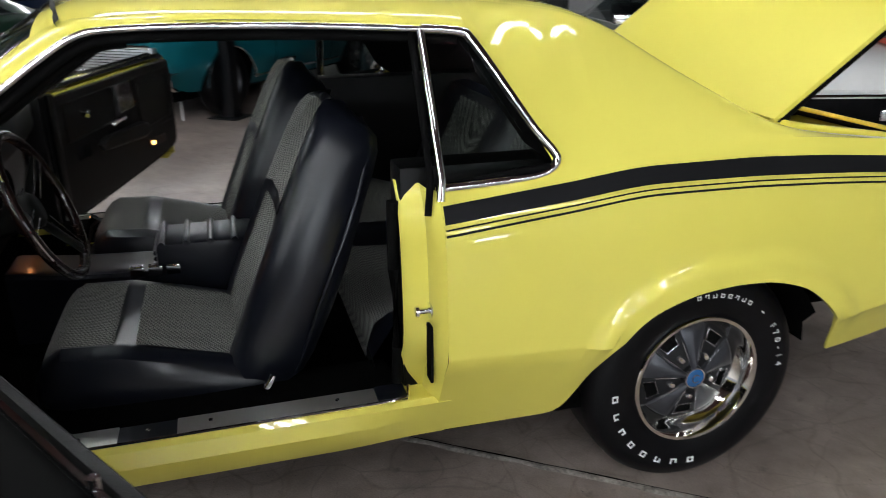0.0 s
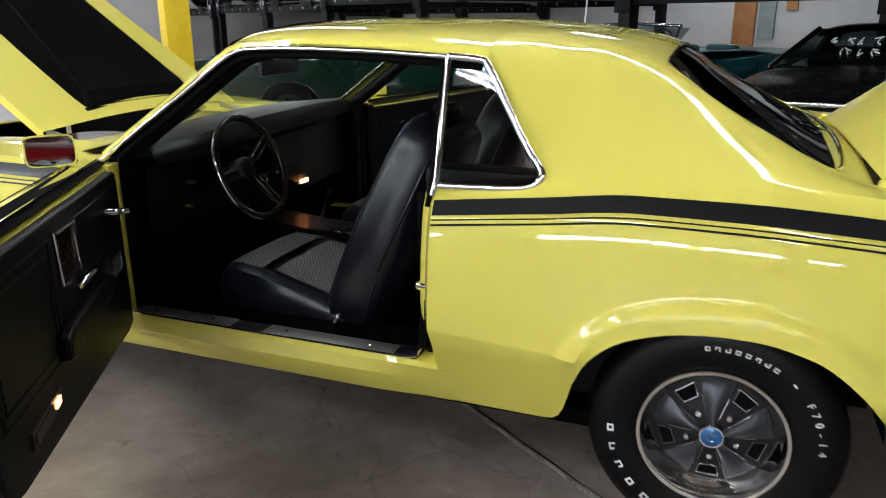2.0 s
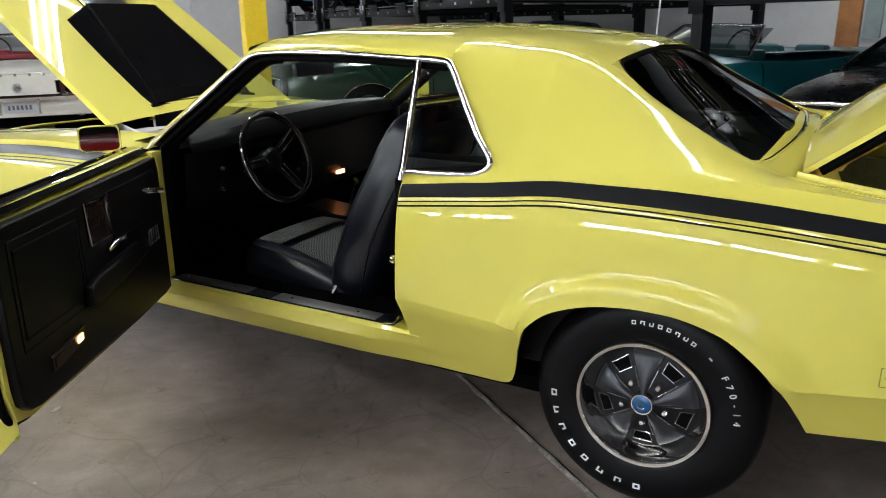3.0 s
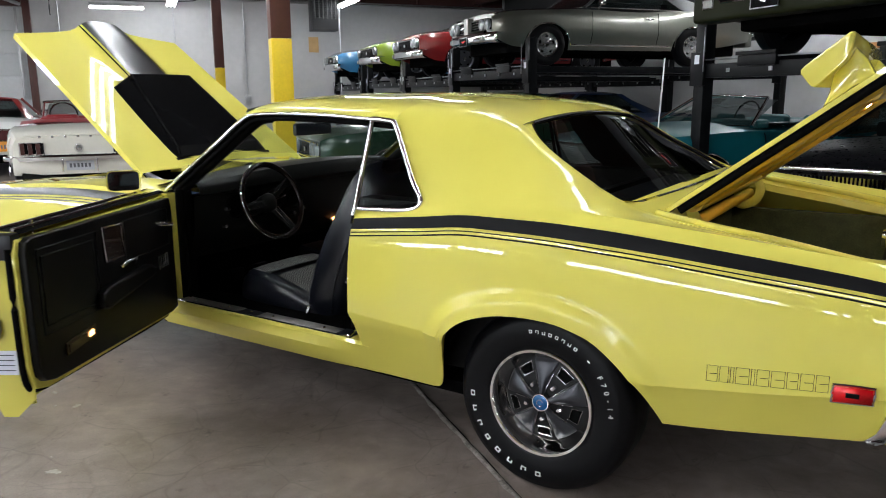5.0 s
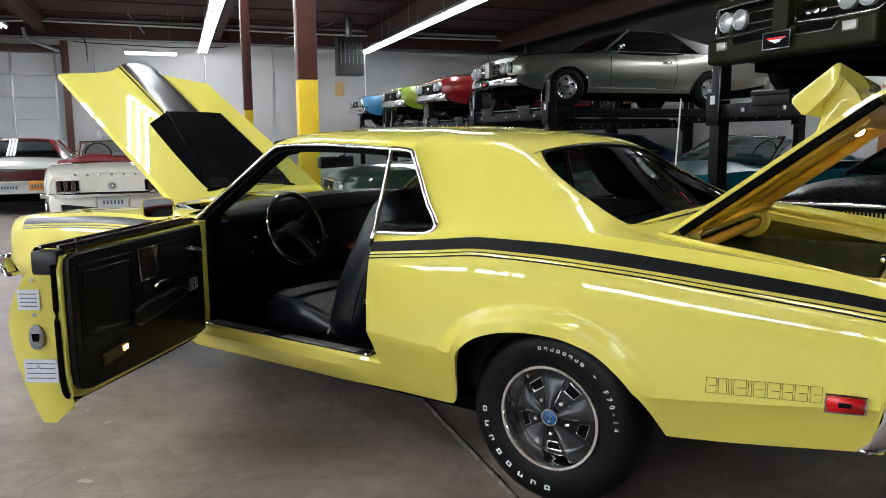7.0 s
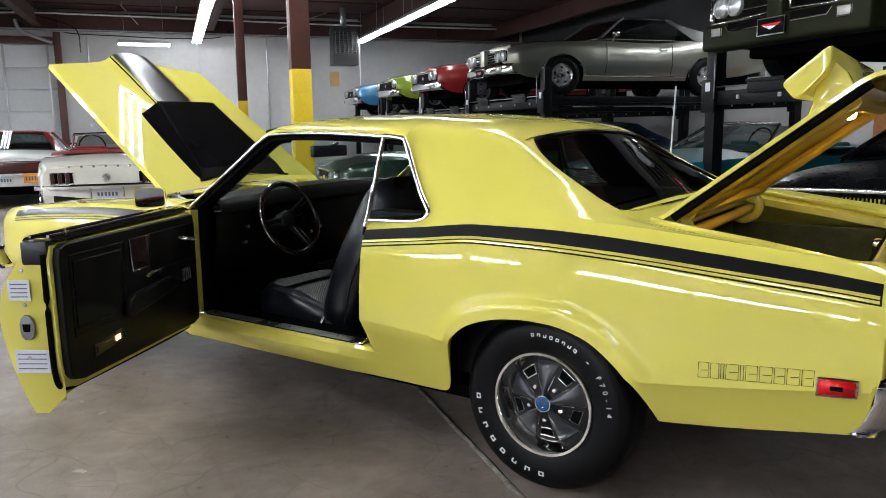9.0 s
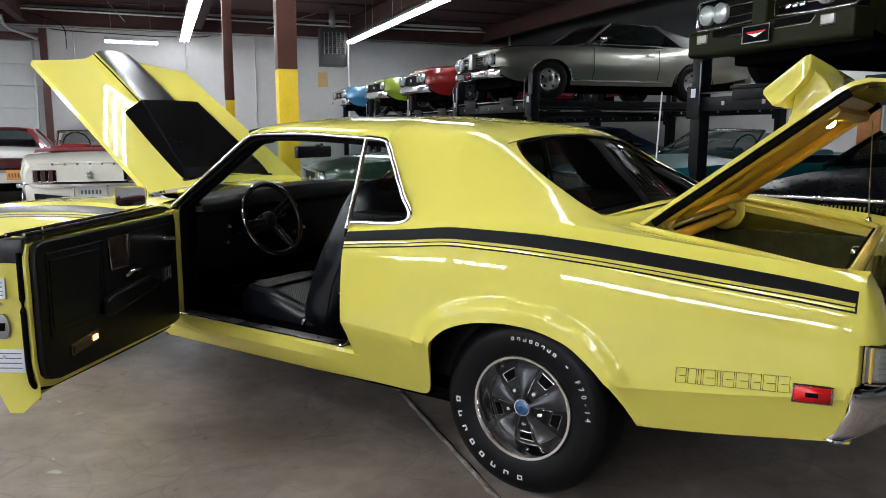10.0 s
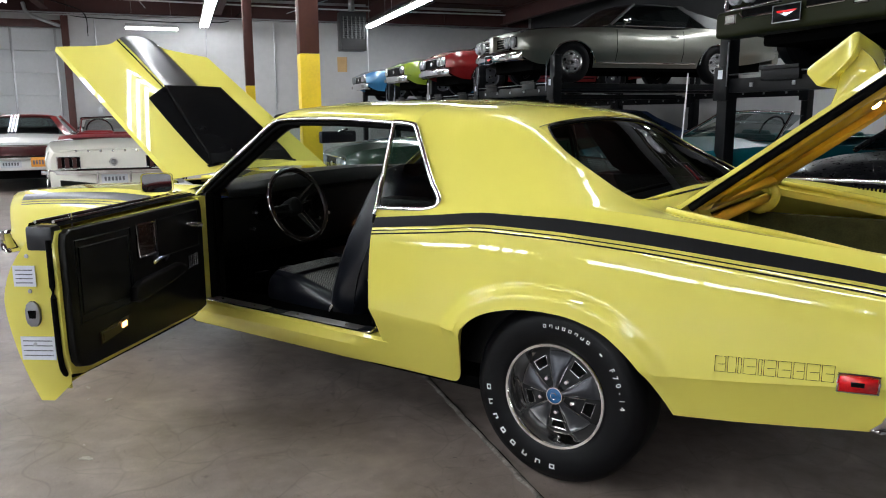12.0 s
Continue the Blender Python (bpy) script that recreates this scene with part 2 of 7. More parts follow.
FIXTURE = mat("white_lamp_enamel", (0.75, 0.75, 0.75), 0.4)


# ---- mesh tools ----
def link(name, verts, faces, material, parent=None, smooth=True, angle=None, label=""):
    me = bpy.data.meshes.new(name)
    me.from_pydata([tuple(v) for v in verts], [], faces)
    bm = bmesh.new()
    bm.from_mesh(me)
    bmesh.ops.remove_doubles(bm, verts=bm.verts, dist=1e-5)
    bmesh.ops.recalc_face_normals(bm, faces=bm.faces)
    bm.to_mesh(me)
    bm.free()
    me.materials.append(material)
    me.shade_smooth() if smooth else me.shade_flat()
    if smooth and angle:
        me.set_sharp_from_angle(angle=radians(angle))
    ob = new(name, me)
    ob.parent = parent
    if label:
        ob["label"] = label
    return ob


def part(name, bm, material, parent=None, label="", smooth=True, angle=35):
    me = bpy.data.meshes.new(name)
    bm.to_mesh(me)
    bm.free()
    me.materials.append(material)
    me.shade_smooth() if smooth else me.shade_flat()
    if smooth and angle:
        me.set_sharp_from_angle(angle=radians(angle))
    ob = new(name, me)
    ob.parent = parent
    if label:
        ob["label"] = label
    return ob


def grid(rows):
    """Vertices and quads of a sheet through rows of points."""
    n = len(rows[0])
    v = [p for r in rows for p in r]
    f = [(i * n + j, i * n + j + 1, (i + 1) * n + j + 1, (i + 1) * n + j) for i in range(len(rows) - 1) for j in range(n - 1)]
    return v, f


def sheet(name, rows, material, parent=None, thick=0.0, label="", angle=40, offset=-1.0):
    ob = link(name, *grid(rows), material, parent, True, angle, label)
    if thick:
        s = ob.modifiers.new("thickness", "SOLIDIFY")
        s.thickness, s.offset = thick, offset
    return ob


def pchip(x, xs, ys):
    """Smooth curve through points without overshoot."""
    xs, ys = np.array(xs, float), np.array(ys, float)
    if x <= xs[0]:
        return float(ys[0])
    if x >= xs[-1]:
        return float(ys[-1])
    h, d = np.diff(xs), np.diff(ys) / np.diff(xs)
    m = np.zeros(len(xs))
    m[0], m[-1] = d[0], d[-1]
    for k in range(1, len(xs) - 1):
        if d[k - 1] * d[k] > 0:
            w1, w2 = 2 * h[k] + h[k - 1], h[k] + 2 * h[k - 1]
            m[k] = (w1 + w2) / (w1 / d[k - 1] + w2 / d[k])
    k = int(np.searchsorted(xs, x) - 1)
    t = (x - xs[k]) / h[k]
    return float((2 * t**3 - 3 * t**2 + 1) * ys[k] + (t**3 - 2 * t**2 + t) * h[k] * m[k] + (-2 * t**3 + 3 * t**2) * ys[k + 1] + (t**3 - t**2) * h[k] * m[k + 1])


def spline(pts, per=6):
    """Catmull-Rom through points."""
    pts = [Vector(p) for p in pts]
    p = [pts[0] * 2 - pts[1]] + pts + [pts[-1] * 2 - pts[-2]]
    out = []
    for i in range(1, len(p) - 2):
        for k in range(per):
            t = k / per
            a, b, c, d = p[i - 1], p[i], p[i + 1], p[i + 2]
            out.append(0.5 * (2 * b + (c - a) * t + (2 * a - 5 * b + 4 * c - d) * t * t + (3 * b - a - 3 * c + d) * t**3))
    out.append(pts[-1])
    return out


def tube_geo(pts, r, sides=8, closed=False, flat=1.0, up=(0, 0, 1)):
    pts = [Vector(p) for p in pts]
    n = len(pts)
    rows = []
    for i, p in enumerate(pts):
        a = pts[(i - 1) % n] if closed or i else p
        b = pts[(i + 1) % n] if closed or i < n - 1 else p
        d = (b - a).normalized()
        s = d.cross(Vector(up))
        if s.length < 1e-4:
            s = d.cross(Vector((1, 0, 0)))
        s.normalize()
        u = s.cross(d).normalized()
        rr = r[i] if isinstance(r, (list, tuple)) else r
        rows.append([p + s * rr * math.cos(k * 2 * math.pi / sides) + u * rr * flat * math.sin(k * 2 * math.pi / sides) for k in range(sides + 1)])
    if closed:
        rows.append(rows[0])
    v, f = grid(rows)
    if not closed:
        m = sides + 1
        f.append(tuple(range(sides)))
        f.append(tuple((n - 1) * m + k for k in range(sides)))
    return v, f


def tube(name, pts, r, material, parent=None, sides=8, closed=False, flat=1.0, label="", up=(0, 0, 1)):
    return link(name, *tube_geo(pts, r, sides, closed, flat, up), material, parent, True, 50, label)


def box_bm(x0, y0, z0, x1, y1, z1, bevel=0.0, seg=2):
    bm = bmesh.new()
    bmesh.ops.create_cube(bm, size=1)
    for v in bm.verts:
        v.co = Vector(((x0 + x1) / 2 + v.co.x * (x1 - x0), (y0 + y1) / 2 + v.co.y * (y1 - y0), (z0 + z1) / 2 + v.co.z * (z1 - z0)))
    if bevel:
        bmesh.ops.bevel(bm, geom=bm.edges[:], offset=bevel, segments=seg, affect="EDGES", profile=0.6)
    return bm


def box(name, lo, hi, material, parent=None, bevel=0.0, label="", seg=2):
    return part(name, box_bm(*lo, *hi, bevel, seg), material, parent, label)


def prism_bm(outline, axis, lo, hi, bevel=0.0, seg=2):
    """A plate: an outline in the two other axes, pushed along axis from lo to hi."""
    bm = bmesh.new()
    o = {"x": (1, 2, 0), "y": (0, 2, 1), "z": (0, 1, 2)}[axis]
    rings = []
    for c in (lo, hi):
        ring = []
        for p in outline:
            q = [0, 0, 0]
            q[o[0]], q[o[1]], q[o[2]] = p[0], p[1], c
            ring.append(bm.verts.new(q))
        rings.append(ring)
    n = len(outline)
    for k in range(n):
        bm.faces.new((rings[0][k], rings[0][(k + 1) % n], rings[1][(k + 1) % n], rings[1][k]))
    caps = [bm.faces.new(rings[0]), bm.faces.new(rings[1][::-1])]
    bmesh.ops.recalc_face_normals(bm, faces=bm.faces)
    if bevel:
        bmesh.ops.bevel(bm, geom=[e for f in caps for e in f.edges], offset=bevel, segments=seg, affect="EDGES", profile=0.6)
    return bm


def lathe(name, profile, axis_at, material, parent=None, sides=48, label="", angle=30):
    """Turns (radius, depth) round an axis that points along -y at axis_at."""
    c = Vector(axis_at)
    rows = []
    for r, d in profile:
        rows.append([c + Vector((r * math.cos(k * 2 * math.pi / sides), d, r * math.sin(k * 2 * math.pi / sides))) for k in range(sides + 1)])
    return link(name, *grid(rows), material, parent, True, angle, label)


def thing(name, label, category, group="", at=None):
    ob = new(name)
    ob.empty_display_size = 0.1
    if at is not None:
        ob.matrix_basis = at
    return tagged(ob, label, category, group)

# ---- the hall ----
W1 = -21.0
A1, B0, B1 = 13.0, -10.0, 9.5


def bbox(name, a0, b0, z0, a1, b1, z1, material, parent=None, bevel=0.0, label="", kind="", category=""):
    """A box squared to the building."""
    ob = part(name, box_bm(a0, b0, z0, a1, b1, z1, bevel), material, parent, label)
    if parent is None:
        ob.matrix_basis = pose(0, 0, 0, 0, 0, YAW)
    if kind:
        ob["kind"] = kind
    if category:
        ob["category"] = category
    return ob


bbox("floor", W1 - 0.3, B0 - 0.3, -0.2, A1 + 0.3, B1 + 0.3, 0.0, CONCRETE, label="worn sealed grey concrete floor", kind="structure", category="floor")
bbox("wall_west", W1 - 0.3, B0 - 0.3, 0, W1, -8.75, CEIL, WALLPAINT, label="white painted block wall", kind="structure", category="wall")
bbox("wall_west_middle", W1 - 0.3, -4.75, 0, W1, 0.15, CEIL, WALLPAINT, label="white painted block wall beside the roller door", kind="structure", category="wall")
bbox("wall_west_lintel", W1 - 0.3, -8.75, 3.64, W1, -4.75, CEIL, WALLPAINT, label="white wall over the roller door", kind="structure", category="wall")
bbox("wall_west_far", W1 - 0.3, 0.15, 0, W1 + 0.12, B1 + 0.3, CEIL, WALLPAINT, label="white painted wall behind the car racks", kind="structure", category="wall")
bbox("wall_north", W1, B1, 0, A1, B1 + 0.3, 2.3, WALLPAINT, label="white painted wall behind the racks", kind="structure", category="wall")
bbox("wall_north_upper", W1, B1, 2.3, A1, B1 + 0.3, CEIL, mat("dark_upper_cladding", (0.022, 0.022, 0.024), 0.7, 0, 0, 0.15, 1.2), label="dark cladding over the painted wall", kind="structure", category="wall")
bbox("wall_east", A1, B0, 0, A1 + 0.3, B1, CEIL, GREYWALL, label="pale painted wall", kind="structure", category="wall")
WINDOWS = [(-6.5, -4.4), (-1.7, 0.85), (1.05, 2.1), (3.7, 7.3), (7.36, 10.3), (11.0, 12.6)]
bbox("wall_south_sill", W1, B0 - 0.3, 0, A1, B0, 1.55, GREYWALL, label="grey painted wall under the windows", kind="structure", category="wall")
bbox("wall_south_head", W1, B0 - 0.3, 1.97, A1, B0, CEIL, GREYWALL, label="pale painted wall over the windows", kind="structure", category="wall")
edge = W1
for k, (w0, w1) in enumerate(WINDOWS + [(A1, A1)]):
    bbox("wall_south_pier", edge, B0 - 0.3, 1.55, w0, B0, 1.97, GREYWALL, label="pale painted wall pier", kind="structure", category="wall")
    edge = w1
for k, (w0, w1) in enumerate(WINDOWS):
    wn = bbox("window_2", w0, B0 - 0.2, 1.55, w1, B0 - 0.15, 1.58, STEEL, None, 0, "steel window in the outer wall", "structure", "window")
    for j in range(5):
        x = w0 + j * (w1 - w0) / 4
        bbox("mullion", x - 0.025, B0 - 0.2, 1.58, x + 0.025, B0 - 0.15, 1.97, STEEL, wn)
    la = bpy.data.lights.new("sky_window", "AREA")
    la.shape, la.size, la.size_y, la.energy, la.color = "RECTANGLE", w1 - w0, 0.40, 37 * (w1 - w0), (0.86, 0.93, 1.0)
    lo = new("sky_window", la)
    q = bw((w0 + w1) / 2, B0 - 0.32, 1.76)
    lo.matrix_basis = look(q, q + BX * 2 + Vector((0, 0, -0.15)))
bbox("ceiling", W1 - 0.3, B0 - 0.3, CEIL, A1 + 0.3, B1 + 0.3, CEIL + 0.2, CEILPAINT, label="dark red-brown steel roof deck", kind="structure", category="ceiling")
# roller door of ribbed sections
door = bbox("door_1", W1 - 0.22, -8.75, 0, W1 - 0.2, -4.75, 3.64, DOORPANEL, label="closed white sectional garage door", kind="structure", category="garage door")
for k in range(6):
    bbox("door_section", W1 - 0.2, -8.73, 0.01 + k * 0.605, W1 - 0.12, -4.77, 0.605 + k * 0.605, DOORPANEL, door, 0.012)
for b in (-8.6, -7.45, -6.05, -4.95):
    bbox("door_hinge_rail", W1 - 0.12, b - 0.03, 0.01, W1 - 0.1, b + 0.03, 3.62, STEEL, door, 0.004)
for b in (-8.85, -4.66):
    bbox("door_track_post", W1 + 0.002, b - 0.09, 0, W1 + 0.16, b + 0.09, 4.0, BROWN, None, 0.01, "oxide red steel post beside the garage door", category="post")
bbox("door_header_beam", W1 + 0.002, -8.75, 3.64, W1 + 0.14, -4.76, 3.84, BROWN, None, 0.01, "oxide red steel beam over the garage door", category="beam")
# roof girders and joists
g = bbox("girder", W1 + 0.01, -9.9, 4.0, W1 + 0.25, 9.4, 4.03, CEILPAINT, None, 0.004, "dark red-brown steel girder along the wall", category="girder")
bbox("web", W1 + 0.12, -9.9, 4.03, W1 + 0.14, 9.4, 4.47, CEILPAINT, g)
bbox("flange", W1 + 0.01, -9.9, 4.47, W1 + 0.25, 9.4, 4.5, CEILPAINT, g, 0.004)
for k in range(9):
    bbox("stiffener", W1 + 0.02, -9.0 + 2.2 * k, 4.03, W1 + 0.24, -8.98 + 2.2 * k, 4.47, CEILPAINT, g)
for b in (-9.6, -5.1, -0.6, 3.9, 8.4):
    g = bbox("girder", W1 + 0.3, b - 0.1, 4.1, A1 - 0.01, b + 0.1, 4.13, CEILPAINT, None, 0.004, "dark red-brown roof girder", category="girder")
    bbox("web", W1 + 0.3, b - 0.012, 4.13, A1 - 0.01, b + 0.012, 4.53, CEILPAINT, g)
    bbox("flange", W1 + 0.3, b - 0.1, 4.53, A1 - 0.01, b + 0.1, 4.56, CEILPAINT, g)
for k in range(17):
    a = W1 + 1.2 + k * 2.0
    j = bbox("roof_joist", a - 0.03, B0 + 0.01, 4.565, a + 0.03, B1 - 0.01, 4.598, CEILPAINT, None, 0, "dark steel roof joist", category="joist")
# conduits
for z, b in ((4.02, -1.8), (3.97, 1.6)):
    t = tube("conduit", [bw(W1 + 0.3, B0 + 0.2, z), bw(W1 + 0.3, B1 - 0.2, z)], 0.02, STEEL, None, 8)
    tagged(t, "galvanised conduit along the wall top", "conduit")
for b, z0 in ((-3.9, 1.4), (-0.95, 1.5), (1.0, 1.2)):
    t = tube("conduit", [bw(W1 + 0.16, b, z0), bw(W1 + 0.16, b, 4.0)], 0.018, STEEL, None, 8)
    tagged(t, "galvanised conduit running down the wall", "conduit")
for b, z in ((-3.92, 1.35), (1.0, 1.15), (1.9, 2.9)):
    bbox("junction_box", W1 + 0.125, b - 0.08, z - 0.12, W1 + 0.22, b + 0.08, z + 0.12, STEEL, None, 0.006, "small steel electrical box on the wall", category="electrical box")

pipe = tube("ceiling_pipe", [bw(W1 + 0.5, b, z) for b, z in ((-9.5, 4.40), (-6.0, 4.38), (-5.2, 4.42), (2.6, 4.36), (8.5, 4.40))], 0.022, FIXTURE, None, 8)
tagged(pipe, "thin pale pipe along the roof girder", "pipe")
cable = tube("wall_cable", spline([bw(W1 + 0.18, b, z) for b, z in ((-4.6, 4.0), (-4.2, 3.93), (-3.1, 3.90), (-1.9, 3.87), (-0.9, 3.89), (-0.3, 3.95), (0.05, 4.2))], 5), 0.014, LIFTBLACK, None, 6)
tagged(cable, "black cable slung along the wall top", "cable")
cable = tube("wall_cable", spline([bw(W1 + 0.5, b, z) for b, z in ((-5.3, 4.40), (-4.6, 4.22), (-4.1, 3.98), (-4.05, 3.4))], 5), 0.016, LIFTBLACK, None, 6)
tagged(cable, "black cable dropping down the wall", "cable")
duct = tube("vent_pipe", [bw(W1 + 0.35, b, z) for b, z in ((-5.6, 4.25), (-5.55, 4.02), (-5.4, 3.90), (-4.75, 3.66))], 0.05, STEEL, None, 10)
tagged(duct, "grey pipe elbow above the garage door", "pipe")
for b0, z0, b1, z1 in ((-2.9, 4.55, -2.5, 4.05), (-1.5, 4.55, -1.55, 4.3), (1.2, 4.05, 2.6, 4.55), (4.4, 4.05, 5.6, 4.55)):
    brace = tube("girder_brace", [bw(W1 + 1.6, b0, z0), bw(W1 + 1.6, b1, z1)], 0.014, STEEL, None, 6)
    tagged(brace, "thin steel brace under the roof", "brace")

# columns, oxide red over safety yellow
for a, b, h in ((-3.96, -0.745, 0.085), (-11.3, -0.60, 0.08)):
    col = thing("steel_column", "steel column, safety yellow below, oxide red above", "column", "hall columns", bpose(a, b))
    part("yellow_shaft", box_bm(-h, -h, 0, h, h, 1.76, 0.01), SAFETY, col)
    part("red_shaft", box_bm(-h + 0.001, -h + 0.001, 1.76, h - 0.001, h - 0.001, 4.1, 0.01), BROWN, col)
    part("base_plate", box_bm(-0.17, -0.17, 0, 0.17, 0.17, 0.02, 0.004), SAFETY, col)

# fluorescent rows
fix = thing("strip_light", "white fluorescent strip light hanging in a row", "strip light", "fluorescent rows", bpose(-19, 3.5, 3.72))
part("housing", box_bm(-1.2, -0.14, 0.03, 1.2, 0.14, 0.09, 0.01), mat("grey_lamp_tray", (0.25, 0.25, 0.25), 0.5), fix)
for y in (-0.10, 0.0, 0.10):
    v, f = tube_geo([(-1.19, y, 0.012), (1.19, y, 0.012)], 0.014, 8)
    link("tube", v, f, TUBE, fix)
for x in (-0.9, 0.9):
    link("hanger", *tube_geo([(x, 0, 0.1), (x, 0, 0.84)], 0.005, 5), STEEL, fix)
first = True
for b, starts in ((3.5, [-18.2, -15.72, -13.24, -10.76]), (8.2, [-8, -5.4]), (-1.0, [-19.4, -16.92, -14.44, -11.96]), (-1.45, [-3.7]), (0.45, [-1.7, 0.8]), (-5.4, [-15.6, -13.1, -8.6, -6.1, 6.4, 8.9]), (-4.5, [-3.6, -1.1, 1.4]), (-8.6, [-14, -11.5, -9, -6.5, -4, -1.5, 1, 3.5, 6, 8.5])):
    for a in starts:
        if first:
            fix.matrix_basis = bpose(a, b, 3.72)
            first = False
        else:
            copy_thing(fix, bpose(a, b, 3.72))
wl = copy_thing(fix, bpose(W1 + 2.5, -2.35, 3.42, 90))
wl["label"] = "short fluorescent lamp hung before the wall"
wl.scale = (0.52, 1, 1.36)

# unit heater
HEATER = mat("dark_heater_enamel", (0.022, 0.022, 0.024), 0.45, 0.3)
FIN = mat("grey_heater_fin", (0.10, 0.10, 0.10), 0.5, 0.3)
rope = tube("pull_cord", [bw(-19.3, 3.5, 0.0), bw(-19.3, 3.5, 3.75)], 0.012, FIXTURE, None, 6)
tagged(rope, "thin white cord hanging to the floor", "cord")
ht = thing("unit_heater", "grey hanging gas unit heater with louvred front", "heater", at=bpose(-18.6, 2.88, 3.0))
part("case", box_bm(-0.25, -0.36, 0, 0.25, 0.36, 1.04, 0.02), HEATER, ht)
for k in range(9):
    part("louvre", box_bm(0.25, -0.32, 0.34 + k * 0.06, 0.29, 0.32, 0.37 + k * 0.06, 0.004), LIFTBLACK, ht)
for k in range(6):
    part("fin", box_bm(0.251, -0.30 + k * 0.115, 0.32, 0.305, -0.28 + k * 0.115, 0.9), FIN, ht)
link("flue", *tube_geo([(0, 0, 1.0), (0, 0, 1.58)], 0.09, 12), STEEL, ht)
bbox("notice", W1 + 0.125, 2.9, 2.55, W1 + 0.135, 3.2, 3.0, mat("tan_paper", (0.5, 0.32, 0.14), 0.8), None, 0, "tan paper notice on the wall", category="notice")

# expansion joint in the slab
jp = [(bw(0, -0.775) + AX * a) for a in np.linspace(-14, 8, 330)]
random.seed(4)
jv = []
for i, p in enumerate(jp):
    w0 = 0.011 + random.uniform(-0.005, 0.006)
    o = BX * random.uniform(-0.004, 0.004)
    jv.append([p + o - BX * w0 + Vector((0, 0, 0.0015)), p + o - BX * 0.004 + Vector((0, 0, 0.004)), p + o + BX * 0.004 + Vector((0, 0, 0.004)), p + o + BX * w0 + Vector((0, 0, 0.0015))])
jt = sheet("floor_joint", jv, mat("pale_joint_mortar", (0.27, 0.245, 0.22), 0.85, var=0.95, scale=13, bump=0.6), None)
gv = [[p + BX * (0.007 + random.uniform(-0.002, 0.002)) + Vector((0, 0, 0.0050)), p + BX * (0.0105 + random.uniform(-0.003, 0.003)) + Vector((0, 0, 0.0050))] for p in jp]
sheet("joint_groove", gv, HOLE, jt)
tagged(jt, "pale crumbling joint across the concrete floor", "floor joint", kind="structure")

# dried paint spots on the slab
SPOT = mat("dried_pale_paint", (0.42, 0.39, 0.36), 0.8, var=0.2, scale=30)
random.seed(21)
for x, y, r in ((-1.51, -1.66, 0.034), (-1.98, -1.28, 0.026), (-2.20, -1.25, 0.02), (-1.62, -1.60, 0.009), (-2.06, -1.33, 0.008), (-0.35, -1.55, 0.007)):
    turn = random.uniform(0, 3)
    edge_pts = []
    for k in range(20):
        t = k * math.pi / 10
        q = r * random.uniform(0.3, 0.8)
        edge_pts.append((q * 1.5 * math.cos(t), q * 0.7 * math.sin(t)))
    sp = part("paint_spot", prism_bm(edge_pts, "z", -0.002, 0.0022), SPOT)
    sp.matrix_basis = pose(x, y, 0.0, 0, 0, math.degrees(turn))
    tagged(sp, "dried pale paint spot on the concrete floor", "paint spot", "paint spots")

# ---- the yellow coupe ----
car = thing("muscle_car", "bright yellow two-door coupe, hood, doors and trunk open, black stripes", "car")

WX, WY = (-0.8, -0.35, 0, 0.35, 0.6, 0.85, 1.0, 1.03, 1.055), (0.955, 0.958, 0.955, 0.94, 0.915, 0.885, 0.868, 0.856, 0.83)
CX, CZ = (-0.72, -0.36, 0.0, 0.38, 0.58, 0.96, 1.06), (0.535, 0.518, 0.505, 0.492, 0.508, 0.55, 0.56)
BXS, BZS = (-0.74, -0.45, -0.2, 0.0, 0.2, 0.4, 0.7, 1.0, 1.055), (0.905, 0.94, 0.963, 0.963, 0.955, 0.938, 0.905, 0.866, 0.85)
LX = (-0.8, -0.43, -0.405, -0.388, -0.374, -0.36, -0.345, -0.30, -0.21, -0.082, 0.0, 0.063, 0.186, 0.277, 0.335, 0.375, 0.405, 0.57, 0.74, 0.915, 0.94, 0.952, 0.97, 0.985, 1.004, 1.055)
LZ = (0.268, 0.2735, 0.279, 0.295, 0.325, 0.37, 0.425, 0.525, 0.594, 0.628, 0.634, 0.632, 0.604, 0.545, 0.482, 0.41, 0.345, 0.358, 0.377, 0.398, 0.41, 0.445, 0.525, 0.59, 0.675, 0.68)


def half_width(x):
    return pchip(x, WX, WY)


def crease_z(x):
    return pchip(x, CX, CZ)


def belt_z(x):
    return pchip(x, BXS, BZS)


def low_z(x):
    return float(np.interp(x, LX, LZ)) if x < -0.34 or x > 0.39 else pchip(x, LX[6:17], LZ[6:17])


ARCH = [Vector((x, low_z(x))) for x in np.linspace(-0.374, 0.405, 46)]


def arch_gap(x, z):
    best = 9.0
    p = Vector((x, z))
    for a, b in zip(ARCH, ARCH[1:]):
        t = min(1, max(0, (p - a).dot(b - a) / (b - a).length_squared))
        best = min(best, (p - a - (b - a) * t).length)
    return best


def side_y(x, z):
    """Outer half width of the body at a height."""
    zc, zb = crease_z(x), belt_z(x)
    y = half_width(x)
    if z < zc:
        y -= 0.5 * (zc - z) + 0.006 * min(1, (zc - z) / 0.02)
    else:
        t = min(1, (z - zc) / (zb - zc))
        y -= 0.036 * t * t + 0.049 * t**8
    g = arch_gap(x, z)
    s = min(1, max(0, (0.085 - g) / 0.05))
    k = min(1, max(0, (z - 0.38) / 0.17))
    return y + 0.016 * s * s * (3 - 2 * s) * (k * k * (3 - 2 * k))


